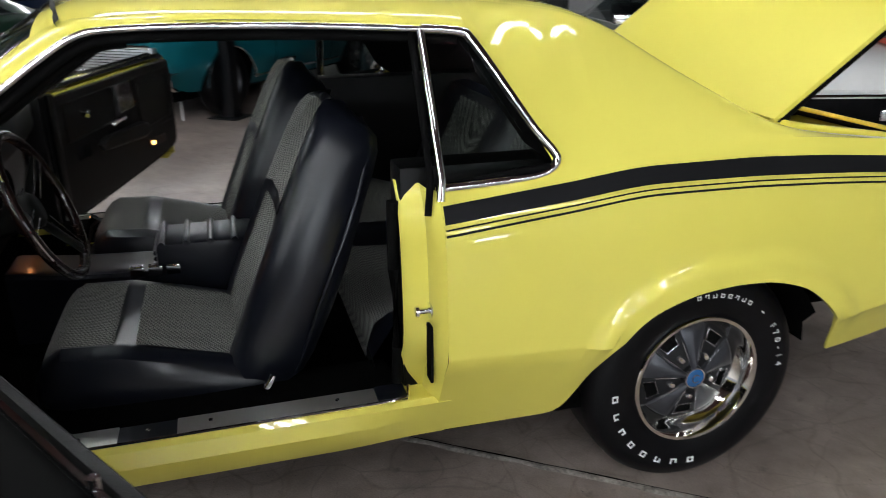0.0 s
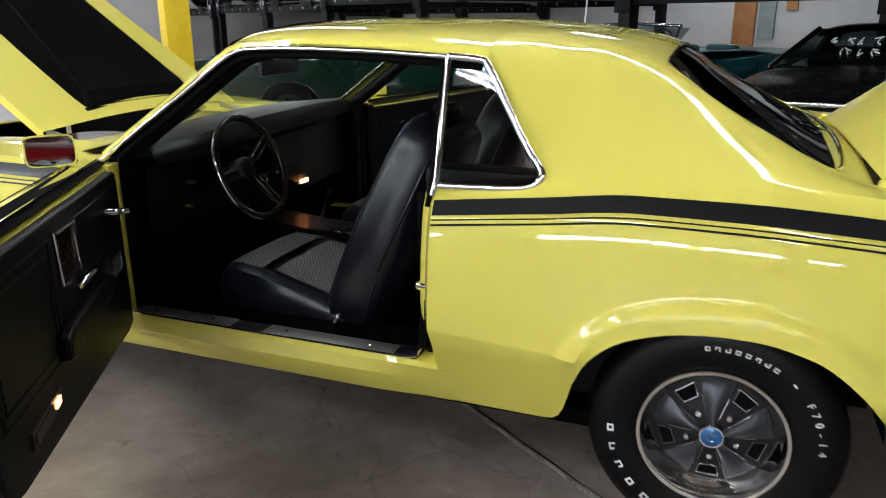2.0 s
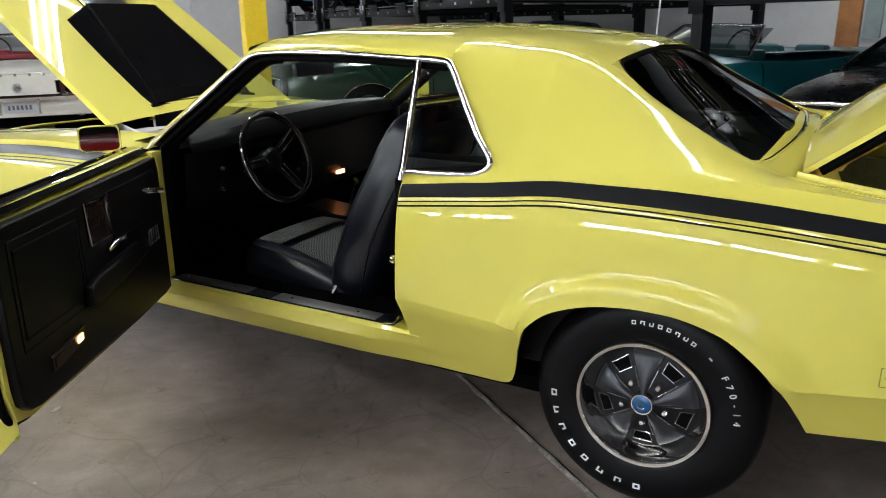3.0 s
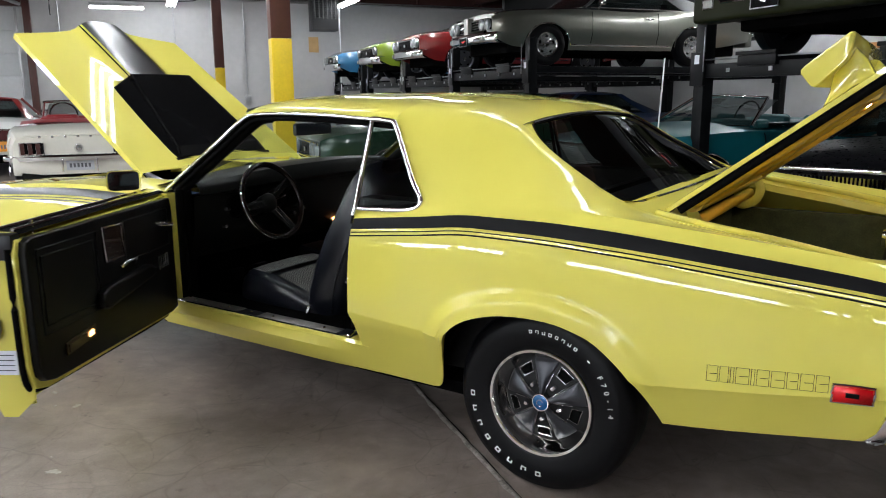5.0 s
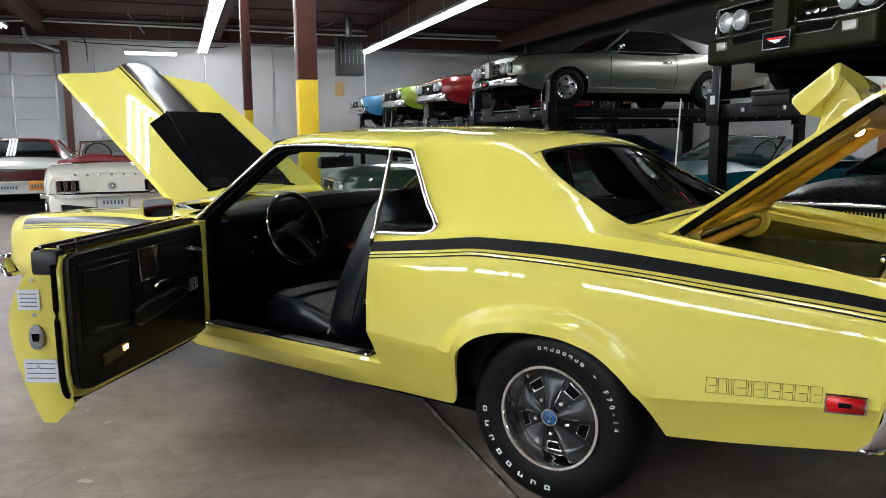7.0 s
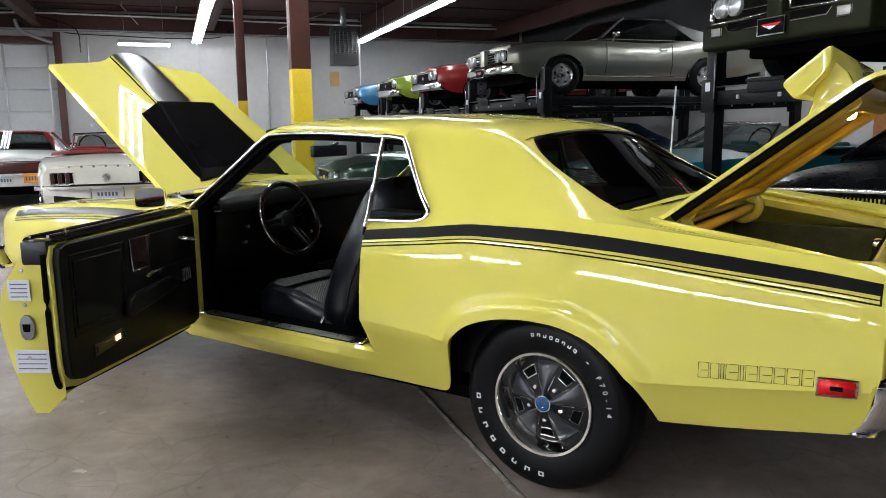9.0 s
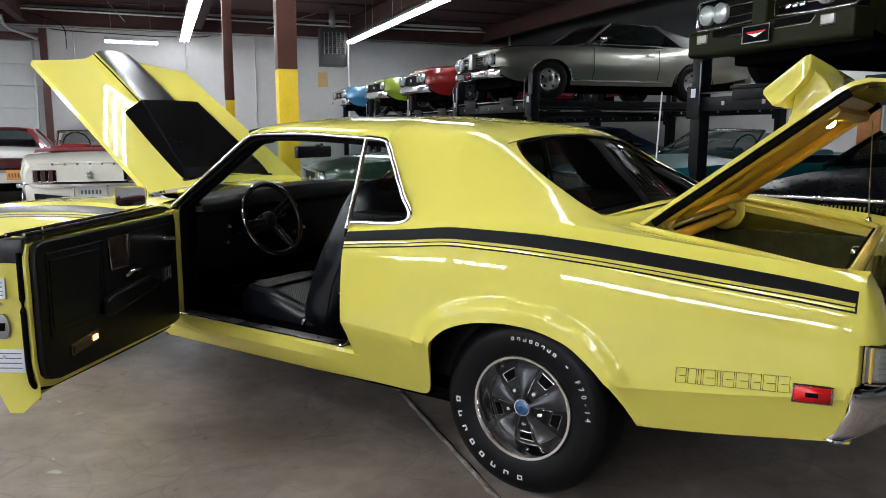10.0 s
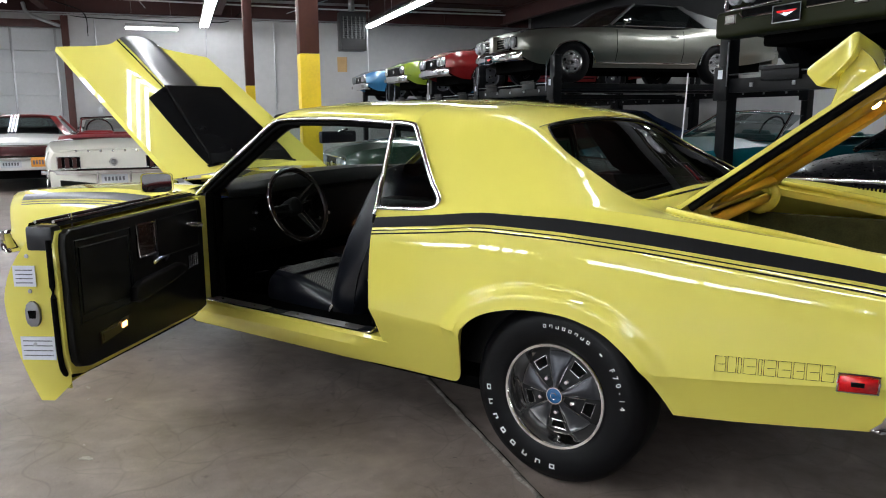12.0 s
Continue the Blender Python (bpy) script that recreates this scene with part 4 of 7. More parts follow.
    box("lock_slot", (-0.748, min(-s * 0.872, -s * 0.908), 0.46), (-0.7405, max(-s * 0.872, -s * 0.908), 0.60), SEAL, car, 0.003)

# floor pan, bulkheads and the inner wheel houses
box("floor_pan", (-1.95, -0.80, 0.25), (0.2, 0.80, 0.30), CARPET, car, 0.01, "black carpeted floor")
box("firewall", (-2.0, -0.80, 0.25), (-1.93, 0.80, 0.84), CARPET, car, 0.01)
for s in (1, -1):
    rows = []
    for k in range(17):
        th = math.pi * (k / 16)
        rows.append([(-0.385 * math.cos(th), -s * y, 0.34 + 0.315 * math.sin(th)) for y in (0.85 if 0.2 < th < 2.9 else 0.79, 0.6, 0.52)])
    sheet("wheel_house", rows, SEAL, car)
    box("wheel_house_wall", (-0.39, min(-s * 0.52, -s * 0.50), 0.3), (0.39, max(-s * 0.52, -s * 0.50), 0.66), SEAL, car)
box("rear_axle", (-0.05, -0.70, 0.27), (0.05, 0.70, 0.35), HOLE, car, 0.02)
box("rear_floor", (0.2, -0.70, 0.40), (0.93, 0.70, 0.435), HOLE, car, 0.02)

# ---- wheels ----
def wheel(at, s, name="wheel"):
    """A styled five-slot steel wheel with trim ring and lettered tyre; s: 1 on the left flank."""
    C = (0, 0, 0)
    disc = lathe("wheel", [(0.155, -0.038), (0.150, -0.047), (0.140, -0.05), (0.12, -0.055), (0.09, -0.062), (0.06, -0.07), (0.032, -0.075), (0.03, -0.086), (0.0, -0.088)], C, WHEELBLACK, car, 60, "charcoal five-slot steel wheel")
    disc.matrix_basis = at @ (Matrix.Identity(4) if s > 0 else pose(0, 0, 0, 0, 0, 180))
    lathe("tyre", [(0.168, -0.07), (0.176, -0.090), (0.183, -0.100), (0.197, -0.1040), (0.22, -0.109), (0.245, -0.1105), (0.268, -0.108), (0.283, -0.102), (0.294, -0.094), (0.300, -0.090), (0.306, -0.08), (0.3125, -0.066), (0.3135, -0.04), (0.314, 0), (0.3135, 0.04), (0.3125, 0.066), (0.300, 0.09), (0.283, 0.102), (0.245, 0.11), (0.19, 0.09), (0.17, 0.05)], C, RUBBER, disc, 96, "black tyre with raised white letters", angle=60)
    lathe("trim_ring", [(0.183, -0.094), (0.1845, -0.103), (0.182, -0.1065), (0.1735, -0.1055), (0.169, -0.097), (0.163, -0.080), (0.157, -0.067), (0.149, -0.056), (0.143, -0.046)], C, RINGCHROME, disc, 72, "bright trim ring")
    lathe("centre_cap", [(0.0, -0.0985), (0.019, -0.0975), (0.0265, -0.094), (0.0285, -0.086)], C, BLUECAP, disc, 24, "blue centre cap")
    tube("cap_emblem", [(0.011 * math.cos(t), -0.0992, 0.011 * math.sin(t)) for t in np.linspace(0.4, 5.6, 14)], 0.0014, RIMGREY, disc, 5)
    lathe("cap_rim", [(0.0265, -0.0955), (0.0295, -0.0955), (0.0305, -0.084)], C, CHROME, disc, 24)
    for k in range(5):
        th = radians(-90 + 72 * k)
        rad, tan = Vector((math.cos(th), 0, math.sin(th))), Vector((-math.sin(th), 0, math.cos(th)))
        q = lambda r, t, d: rad * r + tan * t + Vector((0, d, 0))
        win = [q(0.130, -0.027, -0.0525), q(0.130, 0.027, -0.0525), q(0.098, 0.020, -0.0625), q(0.098, -0.020, -0.0625)]
        sheet("slot", [[win[0], win[1]], [win[3], win[2]]], HOLE, disc)
        tube("slot_rim", win, 0.0026, RIMGREY, disc, 6, True)
        # raised spoke between the slots
        th2 = th + radians(36)
        rad, tan = Vector((math.cos(th2), 0, math.sin(th2))), Vector((-math.sin(th2), 0, math.cos(th2)))
        rows = []
        for r, wd, d in ((0.028, 0.008, -0.090), (0.05, 0.013, -0.086), (0.08, 0.022, -0.078), (0.105, 0.033, -0.071), (0.127, 0.042, -0.064), (0.137, 0.045, -0.056), (0.142, 0.045, -0.046)):
            rows.append([q(r, -wd, d + 0.016), q(r, -wd * 0.9, d + 0.004), q(r, -wd * 0.6, d), q(r, -wd * 0.25, d - 0.0035), q(r, wd * 0.25, d - 0.0035), q(r, wd * 0.6, d), q(r, wd * 0.9, d + 0.004), q(r, wd, d + 0.016)])
        sheet("spoke", rows, ARGENT, disc)
        for sd in (-1, 1):
            tube("spoke_edge", [q(0.045, sd * 0.0135, -0.081), q(0.098, sd * 0.032, -0.067)], 0.0015, RIMGREY, disc, 5)
        th3 = th
        n = lathe("lug_nut", [(0.0, -0.022), (0.006, -0.021), (0.0095, -0.015), (0.0105, 0.0), (0.014, 0.002)], C, CHROME, disc, 12)
        n.matrix_basis = pose(0.062 * math.cos(th3), -0.064, 0.062 * math.sin(th3))
    # raised white marks round the sidewall: two bare words and the size
    def arc_quad(a0, a1, r0, r1):
        p = lambda a, r: Vector((r * math.cos(radians(a)), -0.1122, r * math.sin(radians(a))))
        return [p(a0, r0), p(a1, r0), p(a1, r1), p(a0, r1)]
    for start, step, n, r0, r1, gap in ((183, 12.6, 8, 0.238, 0.255, 0.38), (97.5, -5.4, 8, 0.240, 0.252, 0.52)):
        for k in range(n):
            a = start + step * k
            hw = abs(step) * gap / 2
            v, f = [], []
            m4 = 0.0045 if r1 - r0 > 0.014 else 0.0032
            strokes = [arc_quad(a - hw, a - hw * 0.45, r0, r1), arc_quad(a - hw * 0.45, a + hw, r1 - m4, r1), arc_quad(a - hw * 0.45, a + hw, r0, r0 + m4), arc_quad(a + hw * 0.45, a + hw, r0 + m4, r1 - m4)]
            for q4 in [strokes[0]] + [strokes[j] for j in ((1, 2, 3), (1, 3), (2, 3), (1, 2, 3))[k % 4]]:
                i = len(v)
                v += q4
                f.append((i, i + 1, i + 2, i + 3))
            link("sidewall_mark", v, f, WHITE, disc, False)
    link("sidewall_mark", arc_quad(45.5, 48.0, 0.244, 0.249), [(0, 1, 2, 3)], WHITE, disc, False)
    for k, ch in enumerate("F70-14"):
        cu = bpy.data.curves.new("size_letter", "FONT")
        cu.body, cu.size, cu.extrude, cu.align_x, cu.align_y = ch, 0.025, 0.0006, "CENTER", "CENTER"
        tmp = new("size_letter", cu)
        dg = bpy.context.evaluated_depsgraph_get()
        me = bpy.data.meshes.new_from_object(tmp.evaluated_get(dg))
        bpy.data.objects.remove(tmp)
        me.materials.clear()
        me.materials.append(WHITE)
        ob = new("size_letter", me)
        ob.parent = disc
        a = 33.0 - k * 5.9
        r = 0.247
        ob.matrix_basis = pose(r * math.cos(radians(a)), -0.1125, r * math.sin(radians(a))) @ pose(0, 0, 0, 90, 0, 0) @ pose(0, 0, 0, 0, 0, a - 90)
    return disc


for s in (1, -1):
    for x in (0.0, -2.82):
        wheel(pose(x, -s * 0.752, 0.314), s)


# ---- doors, hood and decklid ----
def car_door(s):
    """Open door; local x runs from the hinge to the lock edge, local -y is outside."""
    L = 1.15
    def outer_at(x):
        """Outer skin at a distance from the hinge: bulged at the lock edge, tucked in below."""
        k, row = min(1, x / L), []
        for z in np.linspace(0.365, 0.90, 16):
            near = -(side_y(-0.72, max(z, 0.3)) - 0.885) - 0.085
            far = -pchip(z, (0.365, 0.444, 0.527, 0.618, 0.684, 0.767, 0.858, 0.90), (0.088, 0.122, 0.148, 0.168, 0.175, 0.155, 0.098, 0.062))
            row.append((near + (far - near) * k, z))
        return row

    outer = outer_at(L)
    rows = []
    for x in (0.03, 0.3, 0.6, 0.9, L):
        rows.append([(x, y * s, z) for y, z in outer_at(x)] + [(x, -0.05 * s, 0.915), (x, -0.012 * s, 0.905)])
    d = sheet("door", rows, YELLOW, car, label="open yellow door with black vinyl inner panel")
    d.matrix_basis = pose(-1.80, -s * 0.885, 0, 0, 0, -58.0 * s) if s > 0 else pose(-1.80, 0.885, 0, 0, 0, 70)
    # lock edge face and hinge edge face
    for x, nm in ((L, "lock_face"), (0.03, "hinge_face")):
        rows = [[(x, y * s, z), (x, (y * 0.4 - 0.01) * s, z), (x - (0.02 if x > 0.5 else -0.02), 0.004 * s, z + (0.05 if z < 0.4 else 0))] for y, z in outer_at(x)]
        sheet(nm, rows, YELLOW, d)
    # inner rim, seal and trim panel
    rim = [(0.02, 0.375), (0.02, 0.88), (L - 0.01, 0.905), (L + 0.006, 0.86), (L + 0.002, 0.52), (L - 0.02, 0.445), (L - 0.09, 0.425), (0.10, 0.362)]
    part("inner_rim", prism_bm(rim if s > 0 else [(x, max(z, 0.39) + (0.03 if z < 0.55 else 0)) for x, z in rim], "y", -0.015 * s, 0.006 * s, 0.003), YELLOW, d)
    tube("door_seal", spline([(x, -0.012 * s, z) for x, z in [(L + 0.006, 0.88), (L + 0.008, 0.7), (L + 0.004, 0.52), (L - 0.012, 0.455), (L - 0.06, 0.430), (L - 0.2, 0.415), (0.3, 0.368), (0.06, 0.356)]], 5), 0.009, SEAL, d)
    pan = [(0.025, 0.385), (0.02, 0.83), (0.035, 0.874), (L - 0.05, 0.905), (L - 0.022, 0.895), (L - 0.012, 0.86), (L - 0.014, 0.53), (L - 0.022, 0.485), (L - 0.045, 0.462), (L - 0.10, 0.447), (0.09, 0.378)]
    part("trim_panel", prism_bm(pan, "y", 0.0, 0.03 * s, 0.008, 3), DARKVINYL, d, "black moulded vinyl door panel")
    for x0, x1, za, zt in ((0.72, L - 0.06, 0.60, 0.865), (0.74, L - 0.08, 0.625, 0.84), (0.08, 0.50, 0.70, 0.85)):
        tube("panel_emboss", [(x0, 0.031 * s, za - 0.02), (x1, 0.031 * s, za), (x1, 0.031 * s, zt), (x0, 0.031 * s, zt - 0.012)], 0.0026, DARKVINYL, d, 6, True)
    if s < 0:
        box("hinge_seal", (-0.012, -0.034, 0.37), (0.03, 0.02, 0.89), DARKVINYL, d, 0.008)
    # armrest with pull, plaque, cranks and handle
    arm = part("armrest", prism_bm([(0.31, 0.60), (0.29, 0.63), (0.36, 0.655), (0.70, 0.655), (0.755, 0.64), (0.765, 0.59), (0.72, 0.575), (0.42, 0.59)], "y", 0.03 * s, 0.062 * s, 0.015, 4), DARKVINYL, d, "black padded armrest")
    pl = [(0.53, 0.728), (0.53, 0.848), (0.675, 0.856), (0.675, 0.736)]
    part("plaque", prism_bm(pl, "y", 0.03 * s, 0.034 * s), RIMWOOD, d, "small chrome-framed black plaque")
    tube("plaque_frame", [(x, 0.037 * s, z) for x, z in pl], 0.005, CHROME, d, 6, True)
    tube("door_pull", [(0.45, 0.036 * s, 0.685), (0.46, 0.05 * s, 0.70), (0.54, 0.05 * s, 0.705), (0.56, 0.036 * s, 0.69)], 0.008, CHROME, d, 8)
    tube("window_crank", [(0.21, 0.034 * s, 0.79), (0.21, 0.06 * s, 0.79), (0.17, 0.064 * s, 0.783), (0.16, 0.085 * s, 0.78)], 0.009, CHROME, d, 8)
    for k in range(5):
        tube("vent_bar", [(0.13 + k * 0.022, 0.037 * s, 0.60), (0.132 + k * 0.022, 0.037 * s, 0.655)], 0.0055, CHROME, d, 6)
    tube("lock_knob", [(1.02, -0.012 * s, 0.90), (1.02, -0.012 * s, 0.945)], [0.004, 0.0055], CHROME, d, 8)
    sheet("window_felt", [[(x, -0.096 * s, z - 0.006), (x, -0.088 * s, z + 0.006), (x, -0.05 * s, z + 0.004), (x, -0.004 * s, z + 0.003), (x, 0.006 * s, z - 0.004)] for x, z in ((0.02, 0.90), (0.5, 0.912), (L - 0.03, 0.922))], SEAL, d, label="black felt along the door top")
    for yo in (-0.012, -0.07):
        tube("belt_trim", [(0.03, yo * s, 0.909), (L - 0.03, yo * s, 0.931)], 0.0055, CHROME, d, 6)
    # courtesy lamp low on the panel
    lp = [(0.79, 0.505), (0.79, 0.545), (0.985, 0.54), (0.985, 0.50)]
    part("courtesy_lamp", prism_bm(lp, "y", 0.03 * s, 0.036 * s), WOOD, d, "lit courtesy lamp in a chrome bezel")
    part("lamp_lens", prism_bm([(0.812, 0.516), (0.812, 0.533), (0.842, 0.532), (0.842, 0.515)], "y", 0.036 * s, 0.040 * s), AMBER, d)
    part("reflector", prism_bm([(0.86, 0.510), (0.86, 0.535), (0.975, 0.533), (0.975, 0.507)], "y", 0.036 * s, 0.039 * s), WOOD, d)
    # latch and labels on the lock face
    yy = sorted((-0.108 * s, -0.062 * s))
    ym = (yy[0] + yy[1]) / 2
    lt = part("latch", prism_bm([(yy[0] + 0.014, 0.608), (yy[1] - 0.014, 0.608), (yy[1] - 0.004, 0.618), (yy[1], 0.635), (yy[1], 0.66), (yy[1] - 0.006, 0.678), (yy[1] - 0.016, 0.688), (yy[0] + 0.016, 0.688), (yy[0] + 0.005, 0.678), (yy[0], 0.66), (yy[0], 0.635), (yy[0] + 0.004, 0.618)], "x", L - 0.004, L + 0.008, 0.003), LATCH, d, "steel door latch")
    part("latch_slot", prism_bm([(ym - 0.010, 0.635), (ym + 0.010, 0.635), (ym + 0.013, 0.66), (ym - 0.013, 0.66)], "x", L + 0.006, L + 0.010), HOLE, lt)
    box("vinyl_cap", (L - 0.05, min(-0.085 * s, 0.0), 0.845), (L + 0.005, max(-0.085 * s, 0.0), 0.922), VINYL, d, 0.012, "black vinyl cap over the door end")
    for z0, z1, ya, yb in ((0.50, 0.575, -0.134, -0.025), (0.735, 0.80, -0.136, -0.066)):
        box("data_label", (L + 0.001, min(ya * s, yb * s), z0), (L + 0.0035, max(ya * s, yb * s), z1), PLATEWHITE, d, 0, "white data label")
        for k in range(4):
            zz = z1 - 0.012 - k * (z1 - z0 - 0.012) / 4
            box("print_bar", (L + 0.0035, min((ya + 0.008) * s, (yb - 0.008) * s), zz - 0.003), (L + 0.0045, max((ya + 0.008) * s, (yb - 0.008) * s), zz), LABELINK, d)
    for z in (0.55, 0.72, 0.83):
        lathe("bolt", [(0.0, -0.004), (0.006, -0.003), (0.007, 0.0)], (0, 0, 0), STEEL, d, 8).matrix_basis = pose(L + 0.002, -0.088 * s, z, 0, 0, 90)
    return d


car_doors = both(car_door)


def side_mirror(M):
    """Rectangular mirror on an open door."""
    rows = []
    for dd, r in ((0.0, 0.93), (0.004, 1.0), (-0.02, 1.04), (-0.05, 0.95), (-0.075, 0.7), (-0.085, 0.3), (-0.086, 0.02)):
        rows.append([M @ Vector((dd, 0.064 * r * math.copysign(abs(math.cos(t)) ** 0.35, math.cos(t)), 0.042 * r * math.copysign(abs(math.sin(t)) ** 0.35, math.sin(t)))) for t in np.linspace(0, 2 * math.pi, 33)])
    m = sheet("side_mirror", rows, YELLOW, car, label="rectangular yellow door mirror", angle=50)
    sheet("mirror_glass", [[p + M.to_3x3() @ Vector((0.001, 0, 0)) for p in rows[0]], [M @ Vector((0.001, 0, 0))] * 33], MIRROR, m, label="mirror glass")
    tube("mirror_stalk", [M @ Vector((-0.035, 0.035, -0.028)), M @ Vector((-0.03, 0.055, -0.05)), M @ Vector((-0.03, 0.06, -0.066))], [0.009, 0.01, 0.018], YELLOW, m)


side_mirror(pose(-1.77, -1.10, 0.966, 0, -3.5, -37.8))
side_mirror(pose(-1.80, 1.10, 0.966, 0, -2, 40))


def hood():
    """Hood raised on its rear hinge, with a satin black scoop and band."""
    h0, h1 = Vector((-2.38, 0, 0.915)), Vector((-3.50, 0, 1.655))
    d = (h1 - h0)
    n = Vector((-d.z, 0, d.x)).normalized()
    n = n if n.z > 0 else -n
    P = lambda t, y, o=0.0: h0 + d * t + Vector((0, y, 0)) + n * o

    def crown(t, y):
        c = 0.038 * (1 - (y / 0.6) ** 2)
        b = 0.04 * math.exp(-(abs(y) / 0.155) ** 6) * min(1, max(0, (t - 0.25) / 0.6))
        return c + b

    rows = []
    for t in np.linspace(0, 1, 21):
        w = 0.58 - 0.03 * t
        ex = lambda y: 0.06 * math.exp(-(y / 0.2) ** 2) * t
        rows.append([P(t + ex(y), y, crown(t, y)) for y in np.linspace(-w, w, 33)])
    h = sheet("hood", rows, YELLOW, car, 0, "raised yellow hood with black scoop", 30)
    lip = [[p, p - n * 0.022 - d.normalized() * 0.004, p - n * 0.03 - d.normalized() * 0.05] for p in rows[-1]]
    sheet("hood_lip", lip, YELLOW, h)
    for s in (1, -1):
        sheet("hood_edge", [[r[0 if s > 0 else -1], r[0 if s > 0 else -1] - n * 0.03, r[0 if s > 0 else -1] - n * 0.032 + Vector((0, s * 0.03, 0))] for r in rows], YELLOW, h)
    ins = [[P(t, y, -0.02) for y in np.linspace(-0.5, 0.5, 9)] for t in np.linspace(0.05, 0.92, 9)]
    sheet("hood_liner", ins, SATIN, h, 0.01, "black insulation under the hood")
    for yy in (-0.4, -0.13, 0.13, 0.4):
        tube("hood_brace", [P(0.08, yy, -0.03), P(0.9, yy * 0.8, -0.03)], 0.02, UNDERCOAT, h, 6)
    # black band along the centre bulge
    band = [[P(t + 0.06 * math.exp(-(y / 0.2) ** 2) * t, y, crown(t, y) + 0.003) for y in np.linspace(-0.125, 0.125, 11)] for t in np.linspace(0.5, 1, 13)]
    sheet("hood_band", band, BAND, h, label="satin black band")
    for y0 in (-0.145, 0.137):
        sheet("hood_pinstripe", [[P(t + 0.06 * math.exp(-(y / 0.2) ** 2) * t, y, crown(t, y) + 0.003) for y in (y0, y0 + 0.008)] for t in np.linspace(0.5, 1, 13)], SATIN, h)
    # scoop: a raised black wedge, open towards the front edge
    sc = []
    SCP = ((0.05, 0.34, 0.31, 0.03), (0.10, 0.345, 0.29, 0.058), (0.3, 0.335, 0.255, 0.085), (0.5, 0.315, 0.215, 0.112), (0.56, 0.305, 0.205, 0.12))
    for t, wo, wi, ht in SCP:
        sc.append([P(t, -wo, 0.012), P(t, -wi - 0.012, ht * 0.86), P(t, -wi + 0.012, ht), P(t, -wi * 0.4, ht + 0.002), P(t, wi * 0.4, ht + 0.002), P(t, wi - 0.012, ht), P(t, wi + 0.012, ht * 0.86), P(t, wo, 0.012)])
    sheet("hood_scoop", sc, SATIN, h, 0, "satin black hood scoop", 9)
    for s in (1, -1):
        tube("scoop_ridge", [P(t, s * (wi - 0.002), ht * 0.97) for t, wo, wi, ht in SCP], 0.006, SATIN, h, 8)
    tube("scoop_edge", [P(0.045, y, 0.022) for y in (-0.335, -0.2, 0.2, 0.335)], 0.011, SATIN, h, 8)
    sheet("scoop_back", [[P(0.05, y, 0.012), P(0.05, y * 0.93, 0.042 if abs(y) < 0.32 else 0.015)] for y in (-0.34, -0.31, -0.1, 0.1, 0.31, 0.34)], SATIN, h)
    sheet("scoop_mouth", [[P(0.53, y, 0.012), P(0.53, y * 0.9, 0.11)] for y in (-0.25, -0.2, 0.2, 0.25)], HOLE, h)
    for s in (1, -1):
        tube("hood_hinge", [P(0.02, s * 0.52, -0.03), (-2.2, s * 0.55, 0.86), (-2.1, s * 0.56, 0.80)], 0.014, STEEL, h, 6)
    return h


hood()


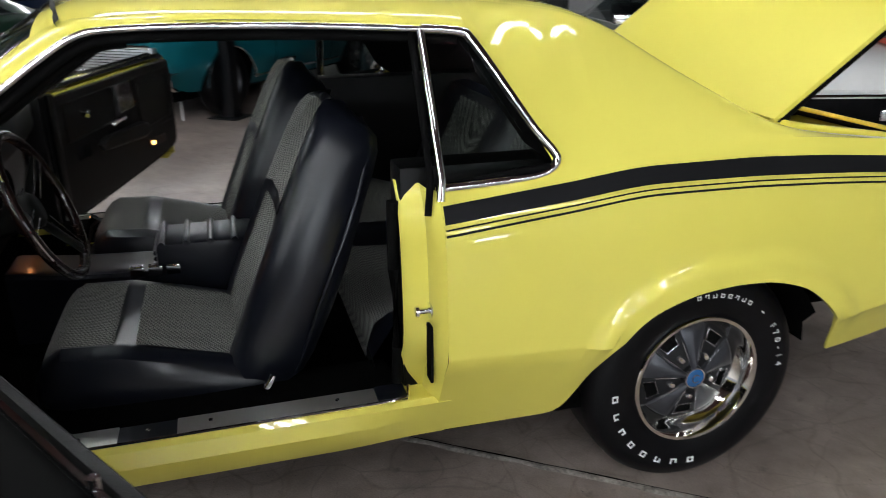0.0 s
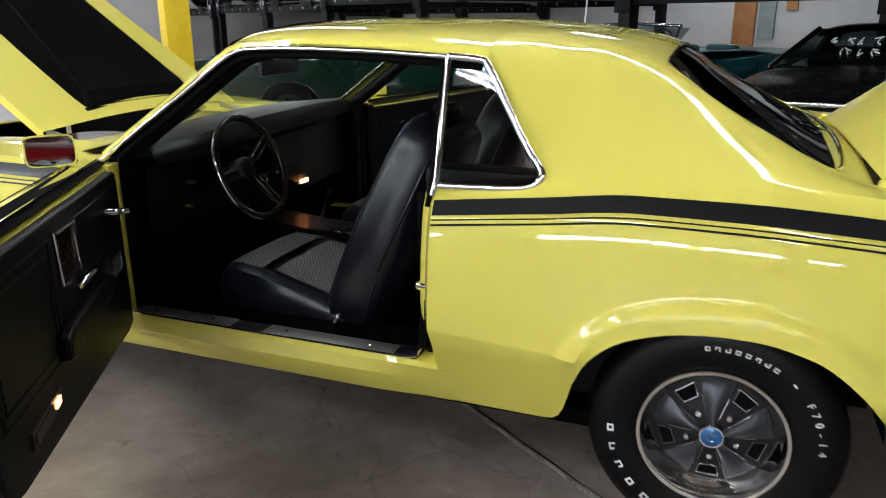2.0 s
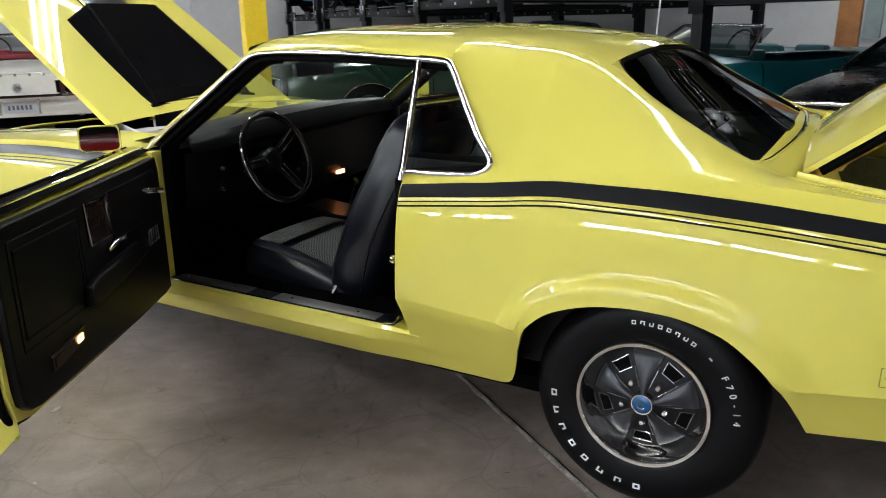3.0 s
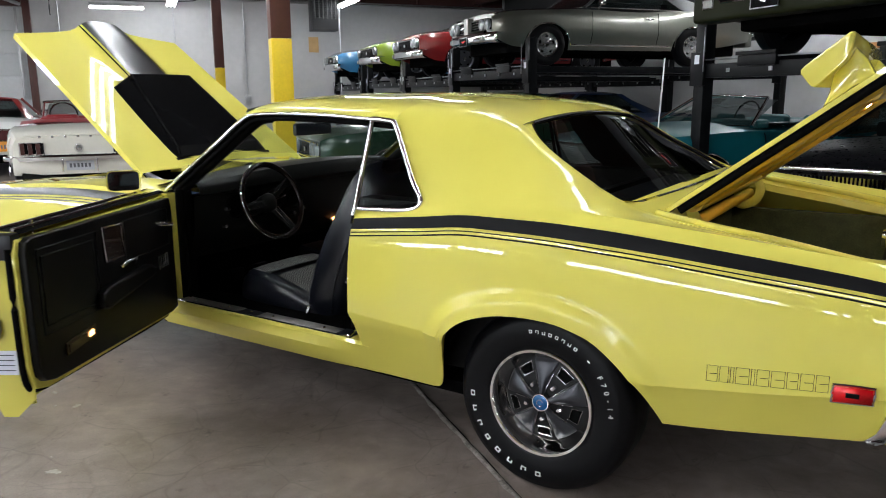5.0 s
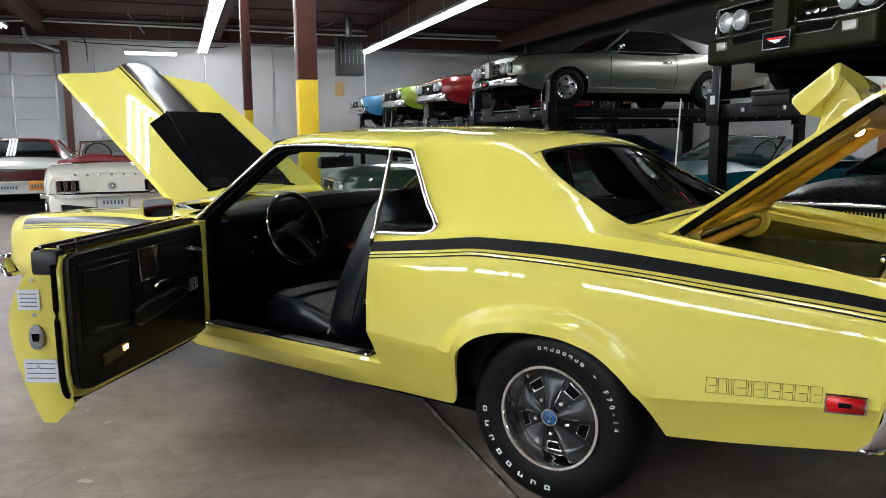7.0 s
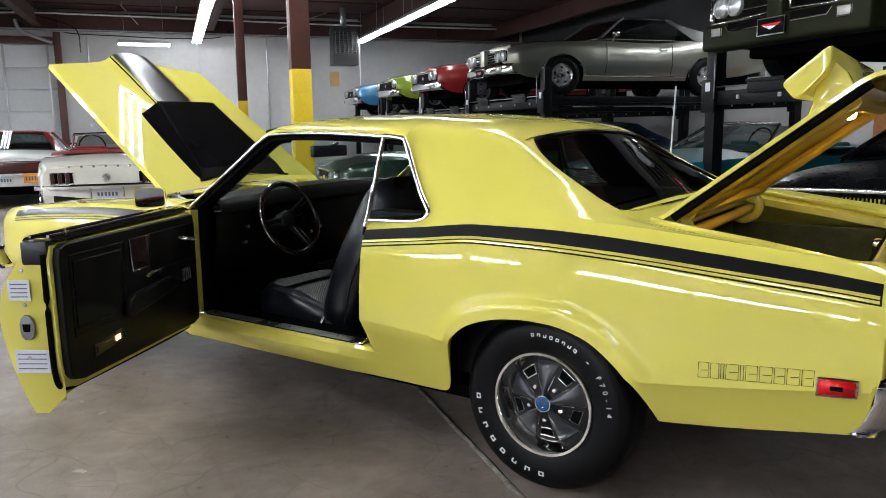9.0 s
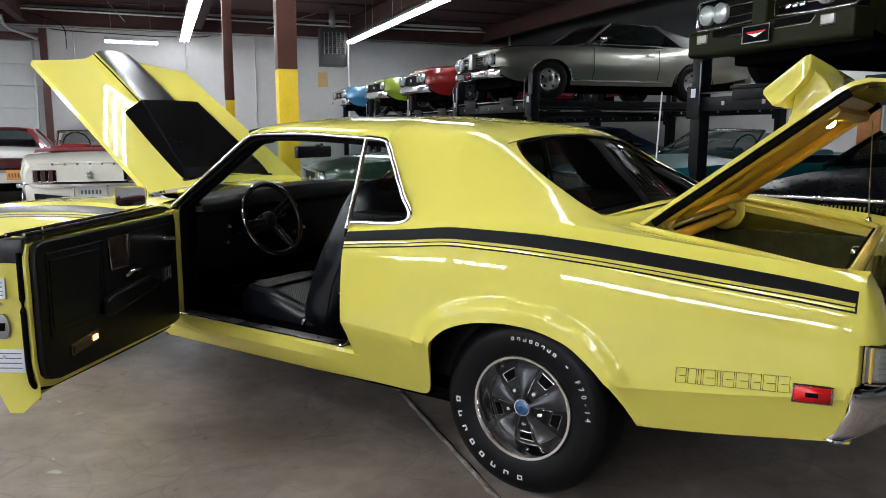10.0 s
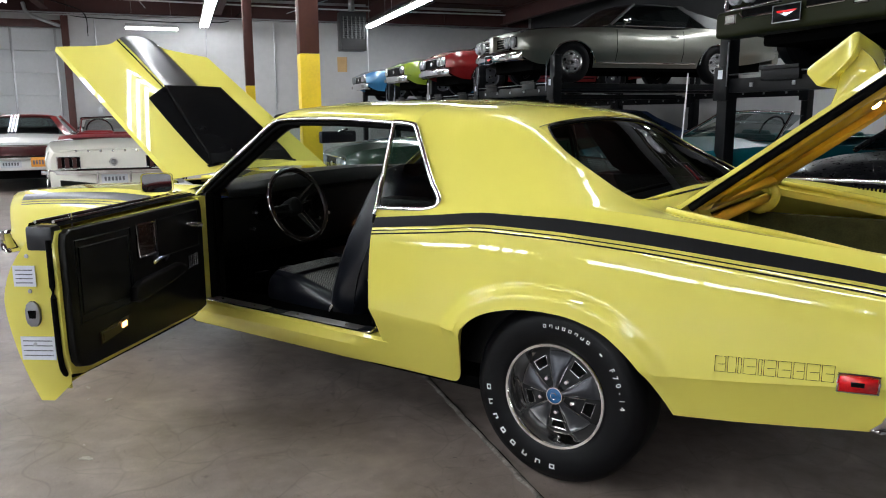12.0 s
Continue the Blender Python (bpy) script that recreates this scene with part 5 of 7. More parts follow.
def decklid():
    """Decklid propped open on two gooseneck hinges, with a rear wing."""
    h0, d = Vector((0.335, 0, 0.970)), Vector((0.50, 0, 0.380))
    u = d.normalized()
    n = Vector((-u.z, 0, u.x))
    P = lambda t, y, o=0.0: h0 + d * t + Vector((0, y, 0)) + n * o
    rows = []
    for t in np.linspace(-0.05, 1.0, 16):
        rows.append([P(t, y, 0.022 * (1 - (y / 0.63) ** 2) + 0.0) for y in np.linspace(-0.63, 0.63, 25)])
    for dt, do in ((1.05, 0.0), (1.11, -0.006), (1.17, -0.022), (1.215, -0.048), (1.24, -0.085), (1.245, -0.125)):
        rows.append([P(dt, y, 0.022 * (1 - (y / 0.63) ** 2) + do) for y in np.linspace(-0.63, 0.63, 25)])
    L = sheet("decklid", rows, YELLOW, car, label="raised yellow decklid", angle=35)
    for s in (1, -1):
        k = 0 if s < 0 else -1
        sheet("lid_edge", [[r[k], r[k] - n * 0.013, r[k] - n * 0.015 + Vector((0, -s * 0.035, 0))] for r in rows[:21]], YELLOW, L)
        tube("lid_seal", [P(t, s * 0.612, -0.026) for t in np.linspace(0, 1.08, 8)], 0.013, SEAL, L, 8)
        tube("lid_brace", spline([P(0.02, s * 0.45, -0.035), P(0.5, s * 0.36, -0.04), P(0.98, s * 0.44, -0.035)], 5), 0.035, UNDERCOAT, L, 8, flat=0.6)
        tube("lid_brace", spline([P(0.05, s * 0.56, -0.028), P(0.5, s * 0.565, -0.03), P(1.0, s * 0.55, -0.028)], 5), 0.03, UNDERCOAT, L, 8, flat=0.7)
        arm = spline([P(0.30, s * 0.53, -0.035), (0.43, s * 0.53, 1.005), (0.385, s * 0.53, 0.975), (0.368, s * 0.53, 0.94), (0.385, s * 0.53, 0.895), (0.372, s * 0.53, 0.85), (0.325, s * 0.53, 0.822), (0.28, s * 0.53, 0.83)], 6)
        tube("gooseneck_hinge", arm, 0.019, YELLOW, L, 10, flat=0.55, up=(0, 1, 0))
        tube("hinge_bracket", [P(0.22, s * 0.53, -0.03), P(0.62, s * 0.50, -0.035)], 0.028, UNDERCOAT, L, 8, flat=0.6)
    sheet("lid_inner", [[P(t, y, -0.012) for y in np.linspace(-0.6, 0.6, 7)] for t in np.linspace(0, 1.05, 7)], UNDERCOAT, L, 0.006, "dull yellow inner decklid")
    for t in (0.04, 0.95):
        tube("lid_brace", [P(t, -0.55, -0.03), P(t, 0.55, -0.03)], 0.035, UNDERCOAT, L, 8, flat=0.7)
    lampo = box("trunk_lamp", (0.785, -0.25, 1.285), (0.825, -0.20, 1.31), FIXTURE, L, 0.006, "lit trunk lamp under the lid")
    lathe("bulb", [(0.0, -0.02), (0.014, -0.014), (0.02, 0.0), (0.014, 0.014), (0.0, 0.02)], (0.80, -0.225, 1.28), TRUNKBULB, lampo, 12)
    # rear wing on two pedestals
    cen = Vector((0.725, 0, 1.395))
    air = [(0.662, 1.358), (0.661, 1.368), (0.668, 1.378), (0.765, 1.460), (0.775, 1.467), (0.784, 1.468), (0.788, 1.461), (0.786, 1.43), (0.775, 1.401), (0.762, 1.384), (0.712, 1.330), (0.700, 1.322), (0.690, 1.325)]
    W = lambda y, k: [cen + (Vector((a, 0, b)) - cen) * k + Vector((0, y, 0)) for a, b in air]
    ys = [-0.625, -0.622, -0.615, 0.615, 0.622, 0.625]
    ks = [0.93, 0.98, 1.0, 1.0, 0.98, 0.93]
    rws = [W(y, k) + [W(y, k)[0]] for y, k in zip(ys, ks)]
    v, f = grid(rws)
    m = len(rws[0])
    f += [tuple(range(m - 1)), tuple((len(rws) - 1) * m + k for k in range(m - 1))]
    wing = link("rear_wing", v, f, YELLOW, L, True, 40, "yellow rear wing on pedestals")
    for s in (1, -1):
        foot = prism_bm([(0.735, 1.36), (0.765, 1.40), (0.785, 1.43), (0.815, 1.40), (0.842, 1.352), (0.79, 1.325), (0.742, 1.285), (0.715, 1.268), (0.728, 1.31)], "y", s * 0.50 - 0.03, s * 0.50 + 0.03, 0.01)
        part("pedestal", foot, YELLOW, wing)
    return L


decklid()

# trunk well, tail panel, lamps and bumper
TRIM = mat("plaid_trunk_mat", (0.05, 0.062, 0.028), 0.9, 0, 0, 0.5, 16, 0.3, 200)
box("trunk_floor", (0.25, -0.60, 0.44), (0.91, 0.60, 0.46), TRIM, car, 0.004, "dark plaid trunk mat")
for s in (1, -1):
    box("trunk_wall", (0.25, min(s * 0.60, s * 0.645), 0.42), (0.91, max(s * 0.60, s * 0.645), 0.80), TRIM, car, 0.01)
box("trunk_front", (0.22, -0.62, 0.42), (0.26, 0.62, 0.90), TRIM, car)
box("package_tray", (-0.05, -0.70, 0.895), (0.30, 0.70, 0.925), VINYL, car, 0.01, "black package shelf")
filler = []
for x in (0.205, 0.23, 0.255, 0.275, 0.288, 0.295, 0.298):
    e = section(x)[2]
    drop = {0.288: 0.002, 0.295: 0.012, 0.298: 0.06}.get(x, 0.0)
    filler.append([(x + 0.02 * (1 - k * k), (e[0] + 0.006) * k, e[1] - 0.002 + 0.012 * (1 - k * k) - drop) for k in np.linspace(-1, 1, 13)])
tube("trunk_gutter", [(0.325, y, 0.865) for y in np.linspace(-0.62, 0.62, 5)], 0.022, UNDERCOAT, car, 8)
sheet("deck_filler", filler, YELLOW, car, label="yellow panel below the rear window")
rim = []
for x in np.linspace(0.30, 0.83, 12):
    e = section(x)[2]
    rim.append((x, e[0] - 0.006, e[1] + 0.004))
ex, ey, ez = rim[-1]
for j in range(1, 7):
    u = radians(15 * j)
    rim.append((ex + 0.105 * math.sin(u), ey - 0.105 * (1 - math.cos(u)), ez - 0.018 * math.sin(u)))
side = spline(rim, 3)
ring_path = side + [(p[0], -p[1], p[2]) for p in side[::-1]]
tube("trunk_rim", ring_path, 0.017, YELLOW, car, 10, flat=0.7)
ant = tube("antenna", [(0.88, 0.72, 0.85), (0.872, 0.73, 1.0), (0.86, 0.74, 1.30)], [0.004, 0.003, 0.002], STAINLESS, car, 6, label="thin chrome rear antenna")
lathe("antenna_base", [(0.0, -0.02), (0.01, -0.018), (0.014, 0.0)], (0, 0, 0), CHROME, ant, 12).matrix_basis = pose(0.88, 0.72, 0.858, -90)
box("tail_panel", (0.925, -0.695, 0.45), (0.955, 0.695, 0.828), YELLOW, car, 0.012)
box("tail_backing", (0.957, -0.69, 0.44), (1.018, 0.69, 0.722), SATIN, car, 0.008)
tube("trunk_rear_lip", [(0.938, y, 0.832 + 0.006 * math.cos(y * 2)) for y in np.linspace(-0.66, 0.66, 9)], 0.02, YELLOW, car, 10)
tube("trunk_seal", [(0.913, y, 0.838) for y in np.linspace(-0.60, 0.60, 5)], 0.009, SEAL, car)
box("trunk_latch", (0.88, -0.05, 0.79), (0.906, 0.05, 0.838), CHROME, car, 0.008)
box("tail_inset", (1.02, -0.78, 0.585), (1.05, 0.78, 0.73), SATIN, car, 0.008, "black tail lamp panel")
for s in (1, -1):
    tl = box("tail_lamp", (1.004, min(-s * 0.77, -s * 0.42), 0.59), (1.062, max(-s * 0.77, -s * 0.42), 0.695), REDLENS, car, 0.008, "red tail lamp with chrome ribs")
    for k in range(13):
        y = s * (0.44 + k * 0.026)
        box("lamp_rib", (1.06, -y - 0.003, 0.595), (1.068, -y + 0.003, 0.69), CHROME, tl)
    wrap = [(1.003, 0.853), (1.018, 0.851), (1.033, 0.846), (1.046, 0.838), (1.057, 0.826), (1.065, 0.812), (1.069, 0.795), (1.07, 0.77)]
    cl = sheet("corner_lens", [[(x, -s * y, z) for x, y in wrap] for z in np.linspace(0.60, 0.697, 6)], CLEARLENS, car, 0.004, "clear ribbed corner lens", 60)
    for z in np.linspace(0.612, 0.686, 6):
        tube("lens_rib", [(x + 0.001, -s * (y + 0.001), z) for x, y in wrap[2:]], 0.0022, CLEARLENS, cl, 5)
    for z in (0.599, 0.698):
        tube("lens_frame", [(x, -s * y, z) for x, y in wrap], 0.006, CHROME, cl, 6)
    tube("lens_frame", [(1.003, -s * 0.852, z) for z in (0.599, 0.65, 0.698)], 0.006, CHROME, cl, 6)
    tube("lens_post", [(1.016, -s * 0.853, z) for z in (0.60, 0.65, 0.697)], 0.0045, UNDERCOAT, cl, 6)
    box("lens_housing", (0.95, min(-s * 0.842, -s * 0.70), 0.585), (1.004, max(-s * 0.842, -s * 0.70), 0.70), SATIN, car, 0.004)
bump = []
for y in np.concatenate([np.linspace(-0.872, -0.70, 8), np.linspace(-0.6, 0.6, 9), np.linspace(0.70, 0.872, 8)]):
    e = max(0, (abs(y) - 0.68) / 0.192)
    x1 = 1.115 - 0.03 * (y / 0.8) ** 2 - 0.10 * e**2.2
    x0 = x1 - 0.10 + 0.07 * e
    bump.append([(x0, y, 0.578 - 0.004 * e), (x1 - 0.012, y, 0.582 - 0.004 * e), (x1, y, 0.565), (x1 - 0.004, y, 0.52), (x1 - 0.03, y, 0.455), (x1 - 0.055, y, 0.43 + 0.0 * e), (x0, y, 0.425)])
sheet("rear_bumper", bump, CHROME, car, 0.004, "chrome rear bumper", 40)
box("lower_valance", (0.90, -0.80, 0.395), (0.985, 0.80, 0.45), YELLOW, car, 0.02)


# ---- front fenders, cowl, engine bay and nose ----
def fender(s):
    rows = []
    FLX = (-3.72, -3.3, -3.22, -3.2, -3.15, -3.05, -2.93, -2.82, -2.7, -2.58, -2.48, -2.44, -2.42, -2.3, -1.83)
    FLZ = (0.42, 0.36, 0.33, 0.40, 0.50, 0.585, 0.63, 0.64, 0.63, 0.585, 0.50, 0.40, 0.30, 0.28, 0.27)
    for x in sorted(set(list(np.linspace(-3.72, -1.835, 50)) + [-3.22, -3.2, -3.18, -2.44, -2.42, -2.46])):
        zl = float(np.interp(x, FLX, FLZ))
        w = pchip(x, (-3.75, -3.6, -3.3, -2.8, -1.83), (0.80, 0.87, 0.915, 0.94, 0.95))
        zb = pchip(x, (-3.75, -3.0, -2.3, -1.83), (0.785, 0.858, 0.892, 0.89))
        zc = 0.53
        row = []
        for z in list(np.linspace(zl, max(zc, zl + 0.05), 4)) + list(np.linspace(max(zc, zl + 0.05) + 0.01, zb, 9)):
            y = w - (0.5 * (zc - z) if z < zc else 0.012 * ((z - zc) / (zb - zc)) ** 2 + 0.05 * ((z - zc) / (zb - zc)) ** 7)
            row.append((x, -s * y, z))
        wi = 0.605
        for k in (0.25, 0.5, 0.75, 1.0):
            row.append((x, -s * (w - 0.062 + (wi - w + 0.062) * k), zb + 0.012 * math.sin(k * 2.2)))
        row.append((x, -s * (wi - 0.02), zb - 0.04))
        rows.append(row)
    f = sheet("front_fender", rows, YELLOW, car, label="yellow front fender with black stripe")
    for za, zb2 in ((0.872, 0.838), (0.829, 0.825), (0.817, 0.812)):
        sr = []
        for x in np.linspace(-3.4, -1.84, 24):
            w = pchip(x, (-3.75, -3.6, -3.3, -2.8, -1.83), (0.80, 0.87, 0.915, 0.94, 0.95))
            zbt = pchip(x, (-3.75, -3.0, -2.3, -1.83), (0.785, 0.858, 0.892, 0.89))
            k = zbt - 0.89
            r = []
            for z in np.linspace(za + k, zb2 + k, 4):
                t = (z - 0.53) / (zbt - 0.53)
                r.append((x, -s * (w - 0.012 * t**2 - 0.05 * t**7 + 0.002), z))
            sr.append(r)
        sheet("fender_stripe", sr, BAND, f)
    return f


both(fender)
sheet("cowl", [[(-1.93, y, 0.875), (-1.98 - 0.12 * (1 - y * y / 0.64), y, 0.89), (-2.12 - 0.12 * (1 - y * y / 0.64), y, 0.885), (-2.36, y, 0.87)] for y in np.linspace(-0.82, 0.82, 13)], YELLOW, car)
for y in (-0.42, 0.12):
    w = tube("wiper", [(-2.1, y, 0.90), (-2.04, y + 0.16, 0.925), (-2.0, y + 0.32, 0.93)], 0.006, STAINLESS, car, 6)
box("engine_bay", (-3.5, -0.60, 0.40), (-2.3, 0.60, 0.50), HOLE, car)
for s in (1, -1):
    box("bay_wall", (-3.5, min(s * 0.585, s * 0.60), 0.4), (-2.0, max(s * 0.585, s * 0.60), 0.86), SATIN, car)
eng = box("engine", (-3.1, -0.25, 0.5), (-2.45, 0.25, 0.76), mat("engine_blue", (0.02, 0.08, 0.2), 0.4), car, 0.03, "blue engine block")
lathe("air_cleaner", [(0.0, 0.0), (0.17, 0.0), (0.19, 0.02), (0.19, 0.07), (0.0, 0.075)], (0, 0, 0), CHROME, car, 32, "chrome air cleaner").matrix_basis = pose(-2.75, 0, 0.80, -90)
for s in (1, -1):
    lathe("shock_tower", [(0.0, 0.0), (0.10, 0.0), (0.14, 0.10), (0.16, 0.3)], (0, 0, 0), SATIN, car, 20).matrix_basis = pose(-2.7, s * 0.45, 0.80, -90)
nose = []
for y in np.linspace(-0.80, 0.80, 17):
    x = -3.80 + 0.10 * (y / 0.8) ** 2 - 0.05 * math.exp(-(y / 0.12) ** 2)
    nose.append([(x + 0.16, y, 0.79), (x + 0.02, y, 0.775), (x, y, 0.745), (x + 0.015, y, 0.72)])
sheet("header_panel", nose, YELLOW, car, 0.01)
for s in (1, -1):
    gr = box("grille", (-3.74, min(s * 0.06, s * 0.74), 0.60), (-3.70, max(s * 0.06, s * 0.74), 0.77), SATIN, car, 0.01, "black vertical bar grille")
    for k in range(18):
        y = s * (0.08 + k * 0.038)
        box("grille_bar", (-3.765, y - 0.004, 0.605), (-3.74, y + 0.004, 0.765), SATIN, gr)
fb = []
for y in np.linspace(-0.90, 0.90, 23):
    x = -3.86 + 0.16 * (abs(y) / 0.9) ** 2.4
    fb.append([(x + 0.10, y, 0.56), (x + 0.01, y, 0.565), (x, y, 0.54), (x + 0.01, y, 0.45), (x + 0.10, y, 0.44)])
sheet("front_bumper", fb, CHROME, car, 0.004, "chrome front bumper")

# ---- cabin ----
dash = []
for y in np.linspace(-0.78, 0.78, 15):
    k = 0.02 * (1 - (y / 0.78) ** 2)
    hoodie = 0.03 * math.exp(-((y + 0.37) / 0.26) ** 4)
    xr = pchip(y, (-0.78, -0.70, -0.3, 0.1, 0.5, 0.78), (0.0, 0.03, 0.04, 0.02, -0.06, -0.12))
    zr = pchip(y, (-0.78, -0.3, 0.1, 0.78), (-0.02, 0.0, 0.0, -0.025))
    dash.append([(-2.0, y, 0.90), (-1.89, y, 0.945 + k + zr), (-1.765 + xr, y, 0.955 + k + zr), (-1.722 + xr, y, 0.945 + k + zr), (-1.702 + xr, y, 0.922 + zr), (-1.70 + xr, y, 0.895 + zr), (-1.74 + xr, y, 0.865), (-1.755 + xr, y, 0.70), (-1.80 + xr * 0.5, y, 0.58), (-1.90, y, 0.57)])
db = sheet("dashboard", dash, DASHVINYL, car, label="black padded dashboard")
for y in (-0.58, -0.45, -0.33, -0.21):
    lathe("gauge", [(0.0, 0.0), (0.045, 0.0), (0.05, -0.012), (0.055, -0.01), (0.055, 0.01)], (0, 0, 0), HOLE, db, 20).matrix_basis = pose(-1.70, y, 0.80, 0, 0, 90)
for y, z in ((-0.64, 0.795), (-0.22, 0.72), (-0.66, 0.72), (-0.15, 0.74)):
    lathe("dash_knob", [(0.0, -0.03), (0.009, -0.028), (0.011, -0.006), (0.006, 0.0)], (0, 0, 0), CHROME, db, 12).matrix_basis = pose(-1.705, y, z, 0, 0, 90)
SWC, SWT = Vector((-1.555, -0.485, 0.826)), 20.5
SM = Matrix.Translation(SWC) @ pose(0, 0, 0, 0, -SWT, 0)
rimp = [SM @ Vector((0.0, 0.174 * math.cos(t), 0.174 * math.sin(t))) for t in np.linspace(0, 2 * math.pi, 49)[:-1]]
lampd = box("dash_lamp", (-1.80, 0.15, 0.618), (-1.768, 0.24, 0.642), CHROME, db, 0.004, "lit courtesy lamp under the dashboard")
box("lens", (-1.7685, 0.165, 0.621), (-1.762, 0.225, 0.639), DASHLAMP, lampd, 0.002)
swo = tube("steering_wheel", rimp, 0.0125, RIMWOOD, car, 10, True, label="dark wood-rim steering wheel with three black spokes", up=(1, 0, 0.3))
tube("horn_ring", [SM @ Vector((0.006, 0.184 * math.cos(t), 0.184 * math.sin(t))) for t in np.linspace(1.2, 4.4, 30)], 0.003, CHROME, swo, 6, up=(1, 0, 0.3))
for a in (32, 184, 298):
    e = Vector((0.0, 0.168 * math.cos(radians(a)), 0.168 * math.sin(radians(a))))
    tube("spoke", [SM @ Vector((-0.04, 0, 0)), SM @ (e * 0.5 + Vector((-0.02, 0, 0))), SM @ e], 0.017, DASHVINYL, swo, 8, flat=0.4, up=(1, 0, 0.3))
    q = Vector((0, -e.z, e.y)).normalized() * 0.012
    for sg in (-1, 1):
        tube("spoke_bead", [SM @ (e * 0.25 + q * sg + Vector((-0.008, 0, 0))), SM @ (e * 0.95 + q * sg + Vector((0.006, 0, 0)))], 0.0016, STAINLESS, swo, 6)
tube("horn_pad", [SM @ Vector((-0.07, 0, 0)), SM @ Vector((-0.02, 0, 0)), SM @ Vector((-0.01, 0, 0))], [0.042, 0.044, 0.034], DASHVINYL, swo, 16)
tube("steering_column", [SM @ Vector((-0.05, 0, 0)), SM @ Vector((-0.38, 0, -0.0))], 0.032, DASHVINYL, car, 14)
tube("turn_stalk", [SM @ Vector((-0.09, 0, 0)), SM @ Vector((-0.07, 0.16, 0.03))], 0.005, CHROME, car, 6)
for y, z in ((-0.28, 0.42), (-0.44, 0.42)):
    box("pedal", (-1.90, y - 0.04, z - 0.03), (-1.87, y + 0.04, z + 0.03), RUBBER, car, 0.006)


def bucket_seat(y0):
    """High-back bucket seat, black vinyl with check cloth insert; faces -x."""
    # cushion
    rows = []
    for x, zt, wd in ((-1.60, 0.455, 0.19), (-1.585, 0.50, 0.225), (-1.54, 0.532, 0.245), (-1.42, 0.525, 0.255), (-1.27, 0.488, 0.26), (-1.12, 0.448, 0.255), (-1.06, 0.435, 0.24)):
        zb = 0.36
        rows.append([(x, y0 + wd * c, z) for c, z in ((-0.92, zb), (-1.0, zb + 0.03), (-1.0, zb + (zt - zb) * 0.6), (-0.93, zt - 0.012), (-0.8, zt + 0.004), (-0.68, zt - 0.004), (0, zt - 0.012), (0.68, zt - 0.004), (0.8, zt + 0.004), (0.93, zt - 0.012), (1.0, zb + (zt - zb) * 0.6), (1.0, zb + 0.03), (0.92, zb))])
    cu = sheet("bucket_seat", rows, VINYL, car, label="black vinyl high-back bucket seat with check cloth")
    sheet("cushion_front", [[(p[0] - 0.012 if 1 < i < 11 else p[0], p[1], p[2]) for i, p in enumerate(rows[0])], [(-1.602, p[1], 0.355) for p in rows[0]]], VINYL, cu)
    for x0, x1 in ((-1.585, -1.43), (-1.385, -1.08)):
        ins = []
        for x in np.linspace(x0, x1, 8):
            zt = pchip(x, (-1.60, -1.585, -1.54, -1.42, -1.27, -1.12, -1.06), (0.455, 0.50, 0.532, 0.525, 0.488, 0.448, 0.435))
            ins.append([(x, y0 + 0.255 * c * (0.75 if x0 < -1.5 else 0.74), zt + 0.002 + 0.006 * (1 - abs(c) ** 4)) for c in np.linspace(-1, 1, 9)])
        sheet("cushion_insert", ins, CLOTH, cu, label="grey and black check cloth insert")
    box("seat_base", (-1.52, y0 - 0.2, 0.295), (-1.08, y0 + 0.2, 0.37), CARPET, cu, 0.01)
    # backrest: sections from the cushion up to the rounded head
    bk = []
    for z, xf, th, wd in ((0.40, -1.19, 0.15, 0.235), (0.50, -1.155, 0.175, 0.25), (0.62, -1.105, 0.178, 0.258), (0.74, -1.055, 0.175, 0.25), (0.85, -1.005, 0.165, 0.225), (0.93, -0.968, 0.158, 0.212), (0.98, -0.943, 0.15, 0.196), (1.012, -0.925, 0.135, 0.176), (1.032, -0.908, 0.105, 0.145), (1.044, -0.888, 0.05, 0.09)):
        xb = xf + th
        wd *= 1.05
        bk.append([(xf + 0.03, y0 - wd, z), (xf + 0.0, y0 - wd * 0.9, z), (xf - 0.012, y0 - wd * 0.72, z), (xf + 0.008, y0 - wd * 0.6, z), (xf + 0.012, y0, z), (xf + 0.008, y0 + wd * 0.6, z), (xf - 0.012, y0 + wd * 0.72, z), (xf, y0 + wd * 0.9, z), (xf + 0.03, y0 + wd, z), (xb - 0.03, y0 + wd, z - 0.03), (xb, y0 + wd * 0.8, z - 0.05), (xb, y0, z - 0.05), (xb, y0 - wd * 0.8, z - 0.05), (xb - 0.03, y0 - wd, z - 0.03), (xf + 0.03, y0 - wd, z)])
    br = sheet("backrest", bk, VINYL, cu, label="black vinyl backrest", angle=70)
    for (z0, z1, fw) in ((0.47, 0.77, 0.66), (0.80, 1.032, 0.74)):
        ins = []
        for z in np.linspace(z0, z1, 8):
            xf = pchip(z, (0.40, 0.50, 0.62, 0.74, 0.85, 0.93, 0.98, 1.012, 1.032, 1.044), (-1.19, -1.155, -1.105, -1.055, -1.005, -0.968, -0.943, -0.925, -0.908, -0.888))
            wd = pchip(z, (0.40, 0.62, 0.85, 0.93, 0.98, 1.012, 1.032), (0.235, 0.258, 0.225, 0.212, 0.196, 0.176, 0.145))
            ins.append([(xf - 0.004 + float(np.interp(abs(c) * fw * 0.95, (0, 0.6, 0.72, 0.9), (0.012, 0.008, -0.012, 0.0))), y0 + wd * fw * c, z) for c in np.linspace(-1, 1, 13)])
